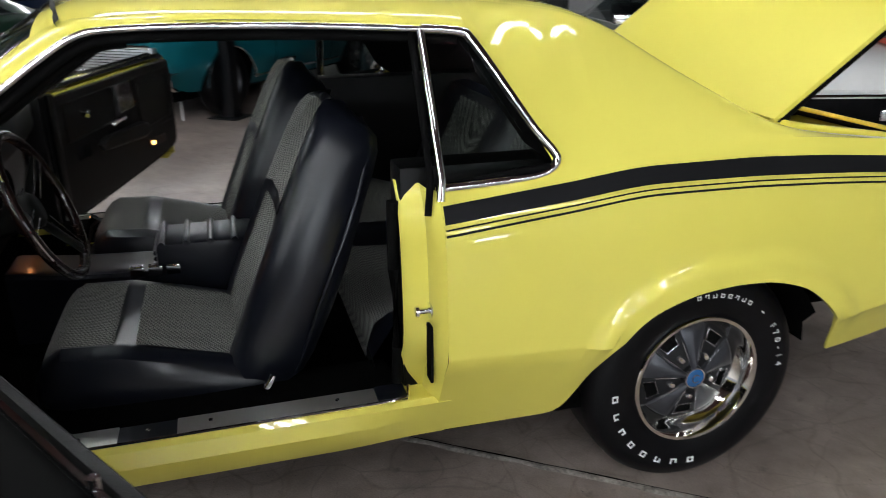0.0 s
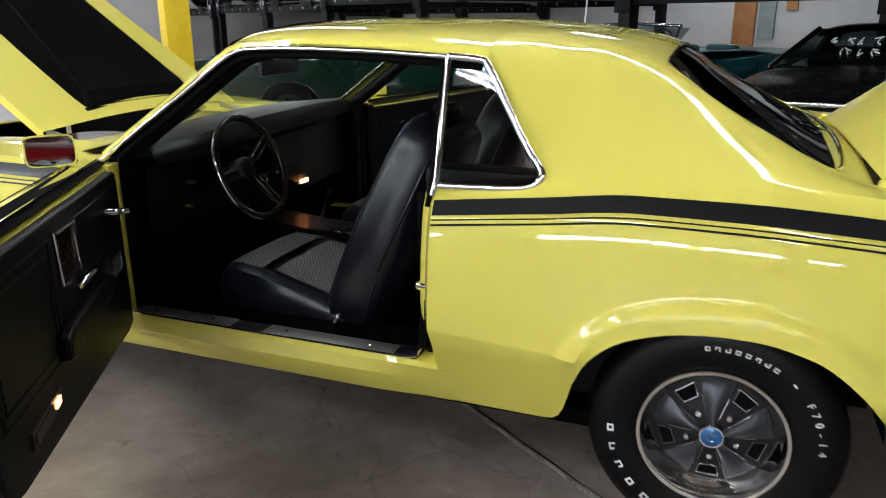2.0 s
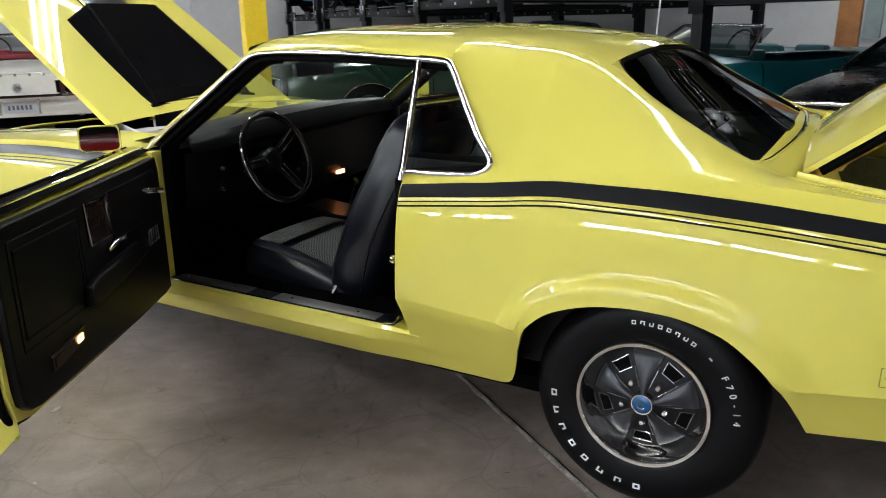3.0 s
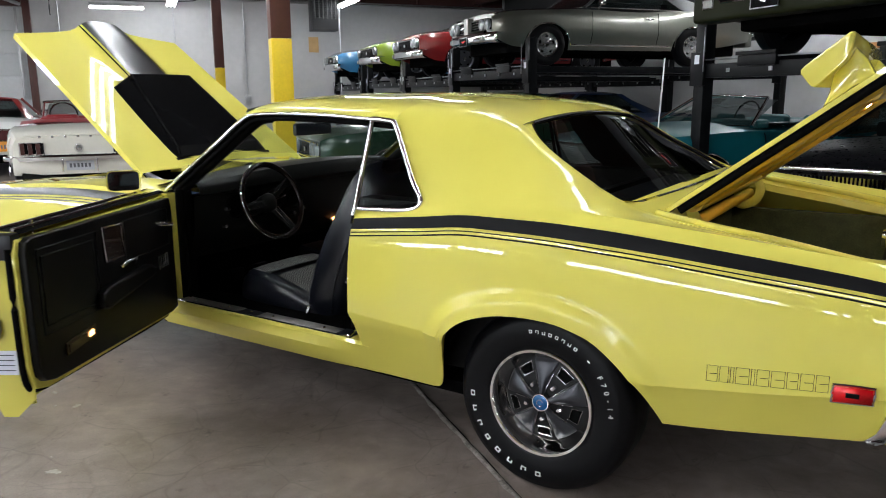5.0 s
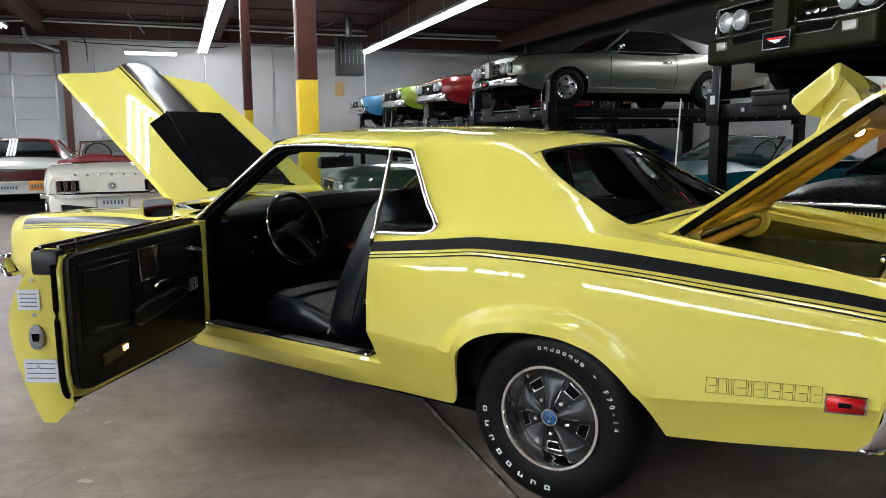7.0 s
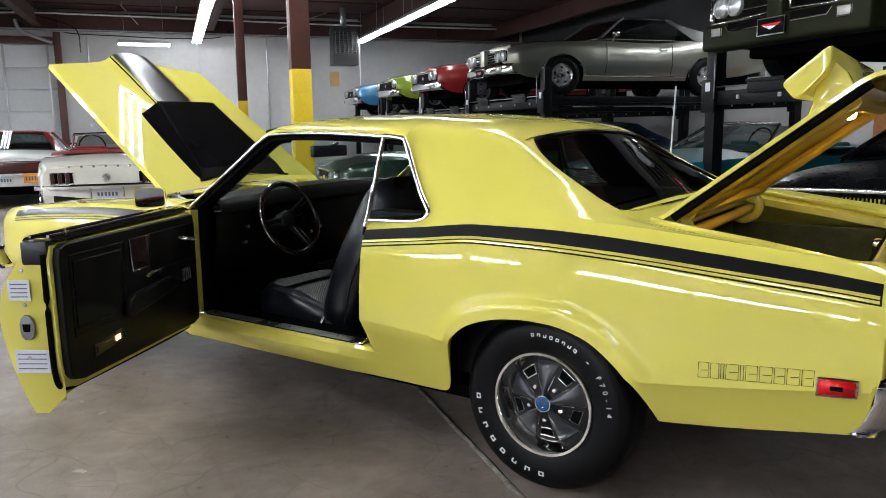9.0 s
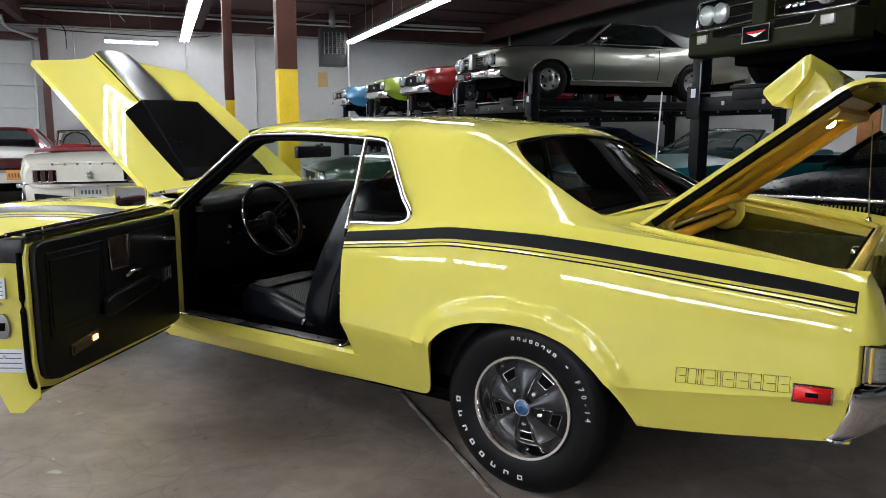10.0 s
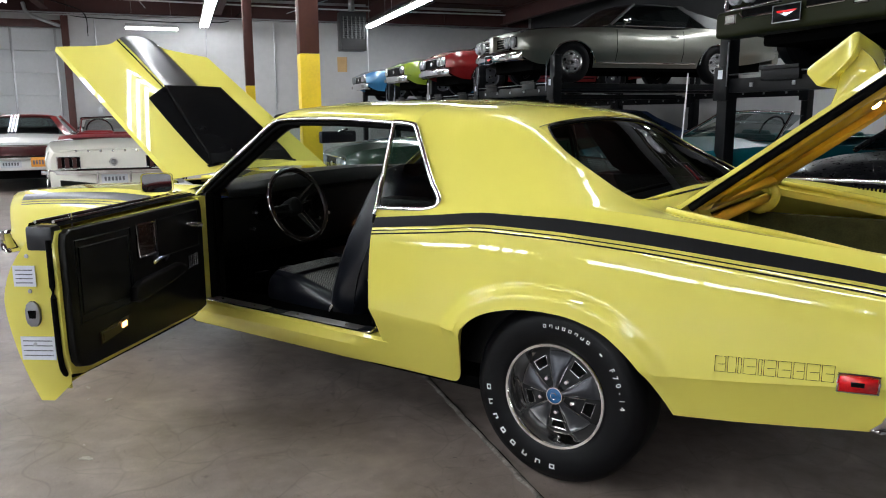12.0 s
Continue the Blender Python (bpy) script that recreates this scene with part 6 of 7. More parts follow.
        sheet("back_insert", ins, CLOTH, br, label="grey and black check cloth insert")
    tube("back_piping", spline([(-1.03, y0 - 0.25, 0.42), (-0.965, y0 - 0.277, 0.60), (-0.875, y0 - 0.25, 0.81), (-0.825, y0 - 0.19, 0.935), (-0.80, y0, 0.985)], 6), 0.004, VINYL, br, 6)
    tube("seat_lever", [(-1.10, y0 - 0.31, 0.40), (-1.10, y0 - 0.315, 0.43), (-1.085, y0 - 0.315, 0.46)], [0.006, 0.011, 0.007], CHROME, cu, 8)
    return cu


bucket_seat(-0.45)
bucket_seat(0.41)
# console with armrest box
con = []
for x, zt, wd in ((-1.78, 0.52, 0.09), (-1.6, 0.50, 0.10), (-1.36, 0.49, 0.10)):
    con.append([(x, -wd, 0.29), (x, -wd, zt - 0.01), (x, -wd + 0.01, zt), (x, wd - 0.01, zt), (x, wd, zt - 0.01), (x, wd, 0.29)])
cn = sheet("console", con, VINYL, car, label="black centre console with walnut top")
sheet("console_top", [[(x, y, zt + 0.003) for y in (-0.075, 0.075)] for x, zt in ((-1.77, 0.52), (-1.6, 0.50), (-1.37, 0.49))], WOOD, cn)
box("console_box", (-1.37, -0.105, 0.29), (-1.08, 0.105, 0.575), VINYL, cn, 0.02)
for k in range(4):
    tube("box_pleat", [(-1.37, -0.09, 0.545 - k * 0.018), (-1.37, 0.09, 0.545 - k * 0.018)], 0.008, VINYL, cn, 6)
    tube("lid_pleat", [(-1.35 + k * 0.07, -0.108, 0.573), (-1.35 + k * 0.07, 0.108, 0.573)], 0.01, VINYL, cn, 6)
tube("shifter", [(-1.58, 0, 0.50), (-1.55, 0, 0.62), (-1.53, 0, 0.645)], [0.008, 0.008, 0.018], CHROME, cn, 8)
for k in range(3):
    box("belt_buckle", (-1.44 + k * 0.05, -0.16, 0.50), (-1.40 + k * 0.05, -0.13, 0.53), CHROME, car, 0.005)
# rear bench
rb = []
for y in np.linspace(-0.70, 0.70, 21):
    b = 0.02 * math.cos(y * 2 * math.pi / 0.7)
    rb.append([(-0.82, y, 0.33), (-0.84, y, 0.43), (-0.78, y, 0.50 + b), (-0.55, y, 0.49 + b), (-0.42, y, 0.47), (-0.36 - b, y, 0.55), (-0.27 - b, y, 0.75), (-0.20, y, 0.90), (-0.14, y, 0.91)])
bench = sheet("rear_seat", rb, VINYL, car, label="black vinyl rear bench with check cloth")
for s in (1, -1):
    ins = []
    for y in np.linspace(s * 0.12, s * 0.64, 9):
        b = 0.02 * math.cos(y * 2 * math.pi / 0.7)
        ins.append([(-0.847, y, 0.40), (-0.843, y, 0.435), (-0.822, y, 0.478 + b), (-0.78, y, 0.506 + b), (-0.55, y, 0.497 + b), (-0.44, y, 0.48)])
    sheet("bench_insert", ins, CLOTH, bench)
    ins = []
    for y in np.linspace(s * 0.12, s * 0.52, 7):
        b = 0.02 * math.cos(y * 2 * math.pi / 0.7)
        ins.append([(-0.37 - b, y, 0.56), (-0.28 - b, y, 0.75), (-0.22, y, 0.87)])
    sheet("bench_insert", ins, CLOTH, bench)
box("bulkhead", (-0.16, -0.78, 0.3), (-0.12, 0.78, 0.9), CARPET, car)

# ---- parked cars ----
def paint(name, col, rough=0.3, metal=0.0):
    return mat(name, col, rough, metal, 1.0, 0.05, 3, rvar=0.04)


HEADLAMP = mat("headlamp_glass", (0.42, 0.44, 0.45), 0.1, 0.5, 1.0, 0.15, 40)
DARKGLASS = glass_mat("parked_car_glass", (0.35, 0.4, 0.4))
PLATE = mat("plate_enamel", (0.6, 0.62, 0.66), 0.4)
CABIN = mat("dark_cabin", (0.012, 0.012, 0.013), 0.6, spec=0.2)


def road_wheel(par, x, y, s, rimmat, r=0.33):
    w = lathe("wheel", [(0.0, -0.075), (0.05, -0.078), (0.12, -0.06), (0.165, -0.058), (0.175, -0.075), (0.186, -0.082), (0.19, -0.07)], (0, 0, 0), rimmat, par, 28, "styled road wheel")
    w.matrix_basis = pose(x, y, r) @ (pose(0, 0, 0) if s > 0 else pose(0, 0, 0, 0, 0, 180))
    lathe("tyre", [(0.182, -0.06), (0.195, -0.088), (0.25, -0.1), (0.30, -0.088), (r - 0.005, -0.07), (r, -0.03), (r, 0.05), (0.30, 0.09), (0.2, 0.09)], (0, 0, 0), RUBBER, w, 36, "black tyre")
    lathe("hub", [(0.0, -0.092), (0.03, -0.09), (0.04, -0.075)], (0, 0, 0), CHROME, w, 16)
    for k in range(5):
        t = radians(72 * k + 18)
        h = lathe("slot", [(0.0, -0.002), (0.026, -0.002), (0.028, 0.004)], (0, 0, 0), HOLE, w, 10)
        h.matrix_basis = pose(0.118 * math.cos(t), -0.0605, 0.118 * math.sin(t), 8 * math.sin(t), 0, 0)


def parked_car(name, label, at, col, L=4.85, W=1.9, H=1.33, roof=None, lamps=4, face="grille", open_top=None, bumper=CHROME, group="", style=0, grille=None, rim=None, stripe_mat=None, fast=False):
    """A parked car; nose at local x = 0, tail at x = L, resting on z = 0."""
    c = thing(name, label, "car", group, at)
    hw = W / 2
    fx, rx = 0.92, 0.92 + 2.82
    wx = lambda x: hw * pchip(x, (0, 0.12, 0.5, 1.5, 3.2, 4.2, L - 0.1, L), (0.86, 0.93, 0.975, 1.0, 1.0, 0.98, 0.9, 0.84))
    zb = lambda x: pchip(x, (0, 0.15, 0.9, 1.6, 2.6, 3.3, 3.9, L - 0.1, L), (0.74, 0.80, 0.86, 0.885, 0.87, 0.91, 0.92, 0.86, 0.80))
    zt = lambda x: pchip(x, (0, 0.12, 0.6, 1.55, 1.75, 3.7, 3.95, L - 0.15, L), (0.74, 0.83, 0.92, 0.965, 0.95, 0.95, 0.96, 0.89, 0.82))

    def zl(x):
        best = pchip(x, (0, 0.35, 1.4, 3.2, 4.3, L), (0.44, 0.30, 0.25, 0.26, 0.33, 0.46))
        for ax in (fx, rx):
            d = abs(x - ax) / 0.40
            if d < 1:
                best = max(best, 0.30 + 0.36 * (1 - d**2.4) ** 0.5)
        return best

    xs = sorted(set(list(np.linspace(0, L, 46)) + [ax + k for ax in (fx, rx) for k in (-0.401, -0.395, -0.385, -0.36, 0.36, 0.385, 0.395, 0.401)]))
    rows = []
    for x in xs:
        w, lo, hi = wx(x), zl(x), zb(x)
        half = []
        cz = 0.52
        for z in np.linspace(lo, hi, 10):
            y = w - (0.35 * (cz - z) if z < cz else 0.01 * (z - cz) / 0.4 + 0.05 * ((z - cz) / (hi - cz)) ** 6)
            half.append((y, z))
        top = zt(x)
        for k in (0.3, 0.6, 0.85, 1.0):
            yy = (w - 0.06) * (1 - k)
            half.append((yy, hi + (top - hi) * math.sin(k * math.pi / 2)))
        rows.append([(x, -y, z) for y, z in half] + [(x, y, z) for y, z in half[::-1][1:]])
    part_body = sheet("body", rows, col, c, angle=38)
    for k, x in ((0, 0.0), (-1, L)):
        r = rows[k]
        sheet("end_panel", [[p for p in r], [(x, p[1] * 0.6, 0.6) for p in r]], col, part_body)
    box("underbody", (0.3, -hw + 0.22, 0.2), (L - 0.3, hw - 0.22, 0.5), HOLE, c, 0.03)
    for ax in (fx, rx):
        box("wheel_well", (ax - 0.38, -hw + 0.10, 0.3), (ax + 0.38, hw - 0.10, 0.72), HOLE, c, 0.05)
        for s in (1, -1):
            road_wheel(c, ax, -s * (hw - 0.13), s, rim or ARGENT)
            arch = [(ax + 0.40 * math.cos(t), -s * (hw - 0.005), 0.30 + 0.36 * math.sin(t)) for t in np.linspace(0.05, math.pi - 0.05, 14)]
            tube("arch_trim", arch, 0.008, CHROME if style != 2 else col, c, 6)
    # greenhouse
    G = [(1.62, 0.93, 0.80), (2.22, H - 0.05, 0.60), (3.02, H - 0.03, 0.60), (3.92, 0.945, 0.70)]
    if not open_top:
        rp = []
        for x, z, y in ((2.20, H - 0.045, 0.60), (2.4, H - 0.01, 0.615), (2.75, H, 0.62), (3.0, H - 0.015, 0.615), (3.1, H - 0.05, 0.61)):
            rp.append([(x, y * k * hw / 0.95, z - 0.05 * k**4) for k in np.linspace(-1, 1, 11)])
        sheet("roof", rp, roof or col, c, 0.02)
        side = []
        for t in np.linspace(0, 1, 6):
            x0, x1 = 1.62 + 0.60 * t, 3.60 - 0.5 * t
            side.append((x0, x1, 0.92 + (H - 0.97) * t, (hw - 0.10) - (hw - 0.10 - 0.605 * hw / 0.95) * t))
        for s in (1, -1):
            sheet("side_glass", [[(x0, s * y, z), ((x0 + x1) / 2, s * y, z), (x1 - 0.05, s * y, z)] for x0, x1, z, y in side], DARKGLASS, c)
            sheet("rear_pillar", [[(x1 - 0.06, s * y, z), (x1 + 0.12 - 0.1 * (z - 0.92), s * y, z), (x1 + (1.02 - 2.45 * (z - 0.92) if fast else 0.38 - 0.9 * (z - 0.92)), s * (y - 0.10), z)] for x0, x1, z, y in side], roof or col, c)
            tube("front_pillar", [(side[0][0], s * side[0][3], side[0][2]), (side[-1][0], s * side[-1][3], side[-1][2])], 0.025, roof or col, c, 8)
            tube("window_trim", [(side[0][0], s * (side[0][3] + 0.01), 0.925), (3.55, s * (side[0][3] + 0.01), 0.925)], 0.008, CHROME, c, 6)
        bl = [[(3.10 + (1.4 if fast else 0.82) * t + 0.04 * (1 - k * k), (0.60 + 0.08 * t) * k * hw / 0.95, H - 0.05 - (H - 1.0) * t + 0.03 * (1 - k * k)) for k in np.linspace(-1, 1, 9)] for t in np.linspace(0, 1, 5)]
        sheet("rear_glass", bl, DARKGLASS, c)
        box("seats", (2.1, -hw + 0.3, 0.9), (3.4, hw - 0.3, 1.05), CABIN, c, 0.05)
    else:
        # open cabin with seats
        well = [[(x, y, 0.965 - (0.05 if abs(y) < 0.6 and 1.8 < x < 3.5 else 0)) for y in np.linspace(-hw + 0.13, hw - 0.13, 9)] for x in np.linspace(1.7, 3.6, 8)]
        sheet("cabin_lining", well, open_top, c)
        for s in (1, -1):
            for xx in (2.35, 3.1):
                box("seat_back", (xx, s * 0.36 - 0.22, 0.85), (xx + 0.13, s * 0.36 + 0.22, 1.08 - 0.02 * xx), open_top, c, 0.06, seg=4)
            tube("pillar", [(1.62, s * (hw - 0.14), 0.93), (2.05, s * 0.62, H - 0.03)], 0.02, CHROME, c, 8)
        tube("screen_rail", [(2.05, -0.62, H - 0.03), (2.02, 0, H - 0.01), (2.05, 0.62, H - 0.03)], 0.02, CHROME, c, 8)
        tube("steering_wheel", [(1.98 + 0.06 * math.sin(t), -0.38 + 0.19 * math.cos(t), 1.02 + 0.18 * math.sin(t)) for t in np.linspace(0, 2 * math.pi, 20)[:-1]], 0.012, CABIN, c, 6, True)
        box("dash", (1.72, -hw + 0.16, 0.9), (1.9, hw - 0.16, 1.0), open_top, c, 0.03)
    wsx = [[(1.62 + 0.58 * t - 0.12 * (1 - k * k) * (1 - 0.5 * t), (hw - 0.16 - (hw - 0.16 - 0.6 * hw / 0.95) * t) * k, 0.93 + (H - 0.985) * t + 0.02 * t * (1 - k * k)) for k in np.linspace(-1, 1, 9)] for t in np.linspace(0, 1, 5)]
    sheet("windscreen", wsx, DARKGLASS, c)
    tube("screen_trim", [p for p in wsx[0]], 0.01, CHROME, c, 6)
    # nose
    gm = grille or SATIN
    if face == "split":
        for s in (1, -1):
            fr = box("grille", (-0.02, min(s * 0.09, s * 0.80), 0.55), (0.10, max(s * 0.09, s * 0.80), 0.71), gm, c, 0.01, "black grille in a bright frame")
            tube("grille_frame", [(-0.025, s * 0.09, 0.55), (-0.025, s * 0.55, 0.55), (-0.025, s * 0.55, 0.71), (-0.025, s * 0.09, 0.71)], 0.01, CHROME, fr, 6, True)
            for k in range(3):
                tube("grille_bar", [(-0.025, s * 0.12, 0.59 + k * 0.04), (-0.025, s * 0.53, 0.59 + k * 0.04)], 0.006, CHROME, fr, 6)
        box("nose_beak", (-0.10, -0.085, 0.40), (0.2, 0.085, 0.77), col, c, 0.025)
        box("badge_bars", (-0.04, 0.22, 0.61), (-0.02, 0.42, 0.64), CHROME, c, 0.004)
        box("plate", (-0.14, -0.16, 0.33), (-0.125, 0.16, 0.46), SATIN, c, 0.003, "dark front plate")
        tube("plate_frame", [(-0.145, -0.16, 0.33), (-0.145, 0.16, 0.33), (-0.145, 0.16, 0.46), (-0.145, -0.16, 0.46)], 0.005, STEEL, c, 5, True)
        part("plate_emblem", prism_bm([(-0.10, 0.41), (0.10, 0.41), (0.0, 0.375)], "x", -0.15, -0.14), REDLENS, c)
    elif face == "beak":
        box("nose_lip", (-0.05, -hw * 0.93, 0.79), (0.12, hw * 0.93, 0.835), col, c, 0.02)
        box("front_bumper", (-0.11, -hw * 0.95, 0.27), (0.12, hw * 0.95, 0.505), col, c, 0.045, seg=4)
        box("nose_beak", (-0.13, -0.085, 0.40), (0.2, 0.085, 0.82), col, c, 0.03, seg=3)
        for s in (1, -1):
            fr = box("grille", (0.0, min(s * 0.09, s * 0.88), 0.51), (0.10, max(s * 0.09, s * 0.88), 0.785), gm, c, 0.01, "black grille in a bright frame")
            fp = [(-0.055, s * 0.10, 0.53), (-0.055, s * 0.10, 0.77), (-0.05, s * 0.5, 0.782), (-0.03, s * 0.85, 0.775), (-0.01, s * 0.905, 0.74), (-0.01, s * 0.905, 0.56), (-0.03, s * 0.86, 0.52), (-0.05, s * 0.5, 0.515)]
            tube("grille_frame", fp, 0.012, CHROME, fr, 8, True)
            for z in (0.60, 0.69):
                tube("grille_bar", [(-0.03, s * 0.12, z), (-0.02, s * 0.50, z)], 0.007, CHROME, fr, 6)
            for y in (0.585, 0.765):
                h = lathe("headlamp", [(0.0, -0.03), (0.05, -0.025), (0.075, -0.01), (0.085, -0.02), (0.092, -0.015), (0.095, 0.03)], (0, 0, 0), HEADLAMP, c, 24, "round headlamp in a chrome ring")
                h.matrix_basis = pose(-0.02, s * y, 0.65, 0, 0, -90)
            box("bumper_opening", (-0.114, min(s * 0.17, s * 0.56), 0.425), (-0.10, max(s * 0.17, s * 0.56), 0.49), HOLE, c, 0.004)
            tube("opening_trim", [(-0.116, s * 0.17, 0.422), (-0.116, s * 0.54, 0.422), (-0.116, s * 0.585, 0.47)], 0.008, CHROME, c, 6)
            pk = box("parking_lamp", (-0.122, s * 0.70 - 0.065, 0.385), (-0.10, s * 0.70 + 0.065, 0.465), CLEARLENS, c, 0.01, "clear parking lamp in a chrome rim")
            tube("lamp_rim", [(-0.122, s * 0.70 - 0.062, 0.388), (-0.122, s * 0.70 + 0.062, 0.388), (-0.122, s * 0.70 + 0.062, 0.462), (-0.122, s * 0.70 - 0.062, 0.462)], 0.006, CHROME, pk, 6, True)
        for k in range(3):
            box("badge_bar", (-0.045, -0.40 + k * 0.075, 0.575), (-0.03, -0.35 + k * 0.075, 0.61), CHROME, c, 0.003)
        box("plate", (-0.145, -0.15, 0.33), (-0.135, 0.15, 0.465), SATIN, c, 0.003, "dark front plate with a red and silver chevron")
        tube("plate_frame", [(-0.148, -0.15, 0.33), (-0.148, 0.15, 0.33), (-0.148, 0.15, 0.465), (-0.148, -0.15, 0.465)], 0.005, STEEL, c, 5, True)
        part("plate_emblem", prism_bm([(-0.11, 0.42), (0.11, 0.42), (0.09, 0.405), (-0.09, 0.405)], "x", -0.15, -0.144), REDLENS, c)
        part("plate_emblem", prism_bm([(-0.085, 0.402), (0.085, 0.402), (0.0, 0.37)], "x", -0.15, -0.144), STAINLESS, c)
    elif face == "bars":
        fr = box("grille", (-0.03, -hw * 0.86, 0.5), (0.10, hw * 0.86, 0.72), gm, c, 0.01, "grille of close bright bars")
        for k in range(9):
            z = 0.515 + k * 0.024
            tube("grille_bar", [(-0.035, -hw * 0.84, z), (-0.035, -0.04, z)], 0.005, CHROME, fr, 5)
            tube("grille_bar", [(-0.035, 0.04, z), (-0.035, hw * 0.84, z)], 0.005, CHROME, fr, 5)
        tube("grille_frame", [(-0.035, -hw * 0.82, 0.49), (-0.035, hw * 0.82, 0.49), (-0.035, hw * 0.82, 0.73), (-0.035, -hw * 0.82, 0.73)], 0.014, CHROME, fr, 6, True)
    elif face == "teeth":
        fr = box("grille", (-0.04, -hw * 0.8, 0.56), (0.10, hw * 0.8, 0.71), gm, c, 0.01, "toothed chrome grille")
        for k in range(60):
            y = -hw * 0.78 + k * hw * 1.56 / 59
            box("tooth", (-0.085, y - 0.006, 0.685), (-0.04, y + 0.006, 0.75), CHROME, fr)
        tube("grille_frame", [(0.0, -hw * 0.86, 0.70), (-0.05, -hw * 0.82, 0.785), (-0.08, 0, 0.795), (-0.05, hw * 0.82, 0.785), (0.0, hw * 0.86, 0.70)], 0.018, CHROME, fr, 8)
    else:
        fr = box("grille", (-0.03, -hw * 0.8, 0.52), (0.10, hw * 0.8, 0.70), gm, c, 0.01, "dark grille")
        tube("grille_frame", [(-0.035, -hw * 0.81, 0.51), (-0.035, hw * 0.81, 0.51), (-0.035, hw * 0.81, 0.71), (-0.035, -hw * 0.81, 0.71)], 0.012, CHROME, fr, 6, True)
        box("emblem", (-0.05, -0.05, 0.58), (-0.03, 0.05, 0.64), CHROME, fr, 0.008)
    if lamps:
        for s in (1, -1):
            for k in range(lamps // 2):
                y = s * (hw * 0.74 - k * 0.19)
                h = lathe("headlamp", [(0.0, -0.03), (0.05, -0.025), (0.075, -0.01), (0.085, -0.02), (0.092, -0.015), (0.095, 0.03)], (0, 0, 0), HEADLAMP, c, 24, "round headlamp in a chrome ring")
                h.matrix_basis = pose(-0.045, y, 0.63, 0, 0, -90)
    fb = []
    for y in np.linspace(-hw * 0.98, hw * 0.98, 17):
        x = -0.12 + 0.16 * (abs(y) / hw) ** 3
        fb.append([(x + 0.10, y, 0.50), (x, y, 0.505), (x - 0.015, y, 0.48), (x - 0.01, y, 0.38), (x + 0.04, y, 0.345), (x + 0.12, y, 0.34)])
    if bumper:
        sheet("front_bumper", fb, bumper, c, 0.005)
    for s in (1, -1) if bumper else ():
        box("parking_lamp", (-0.10, s * 0.62 - 0.07, 0.38), (-0.06, s * 0.62 + 0.07, 0.46), CLEARLENS, c, 0.01)
    # tail
    box('rear_valance', (L - 0.12, -hw * 0.86, 0.36), (L + 0.025, hw * 0.86, 0.58), col, c, 0.03)
    rbm = []
    for y in np.linspace(-hw * 0.97, hw * 0.97, 17):
        x = L + 0.08 - 0.14 * (abs(y) / hw) ** 3
        rbm.append([(x - 0.10, y, 0.588), (x, y, 0.592), (x + 0.015, y, 0.58), (x + 0.01, y, 0.535), (x - 0.08, y, 0.53)])
    sheet("rear_bumper", rbm, CHROME, c, 0.005)
    for s in (1, -1):
        for k in range(3):
            y = s * (hw * 0.683 - k * 0.085)
            tl = box("tail_lamp", (L - 0.02, y - 0.032, 0.615), (L + 0.012, y + 0.032, 0.75), REDLENS if style == 1 else SATIN, c, 0.006)
            tube("lamp_rim", [(L + 0.012, y - 0.034, 0.60), (L + 0.012, y + 0.034, 0.60), (L + 0.012, y + 0.034, 0.75), (L + 0.012, y - 0.034, 0.75)], 0.006, CHROME, tl, 5, True)
    if open_top:
        lathe("filler_cap", [(0.0, -0.03), (0.02, -0.028), (0.03, -0.012), (0.038, -0.012), (0.04, 0.0)], (0, 0, 0), CHROME, c, 24).matrix_basis = pose(L + 0.01, 0, 0.68, 0, 0, 90)
    # door seams, handle, mirror and sill trim
    flank = lambda x, z: wx(x) + 0.002 - (0.35 * (0.52 - z) if z < 0.52 else 0.01 * (z - 0.52) / 0.4 + 0.05 * ((z - 0.52) / (zb(x) - 0.52)) ** 6)
    for s in (1, -1):
        for x in (1.72, 3.0):
            tube("door_seam", [(x, s * flank(x, z), z) for z in (0.36, 0.45, 0.52, 0.62, 0.72, 0.80, 0.86)], 0.005, HOLE, c, 5)
        hd = box("door_handle", (2.72, min(s * (flank(2.8, 0.76) - 0.01), s * (flank(2.8, 0.76) + 0.03)), 0.745), (2.88, max(s * (flank(2.8, 0.76) - 0.01), s * (flank(2.8, 0.76) + 0.03)), 0.77), CHROME, c, 0.008)
        tube("sill_trim", [(x, s * flank(x, 0.33), 0.33) for x in np.linspace(1.36, 3.28, 6)], 0.012, CHROME, c, 6)
        if not open_top and face != "teeth":
            mr = box("side_mirror", (1.84, min(s * (hw - 0.06), s * (hw + 0.07)), 0.955), (1.91, max(s * (hw - 0.06), s * (hw + 0.07)), 1.03), CHROME, c, 0.02, seg=3)
            tube("mirror_stem", [(1.87, s * (hw - 0.08), 0.90), (1.87, s * (hw - 0.02), 0.965)], 0.012, CHROME, mr, 6)
    rp2 = box("rear_plate", (L + 0.03, -0.155, 0.41), (L + 0.037, 0.155, 0.527), PLATE, c, 0.002, "number plate")
    for k in range(6):
        box("plate_bar", (L + 0.037, -0.12 + k * 0.042, 0.445), (L + 0.040, -0.095 + k * 0.042, 0.495), LABELINK, rp2)
    if fast:
        for s in (1, -1):
            sheet("fender_stripe", [[(x, s * (wx(x) - 0.045), zb(x) + 0.004), (x, s * (wx(x) - 0.075), zb(x) + 0.012), (x, s * (wx(x) - 0.12), zb(x) + 0.022)] for x in np.linspace(0.06, 1.75, 14)], SATIN, c)
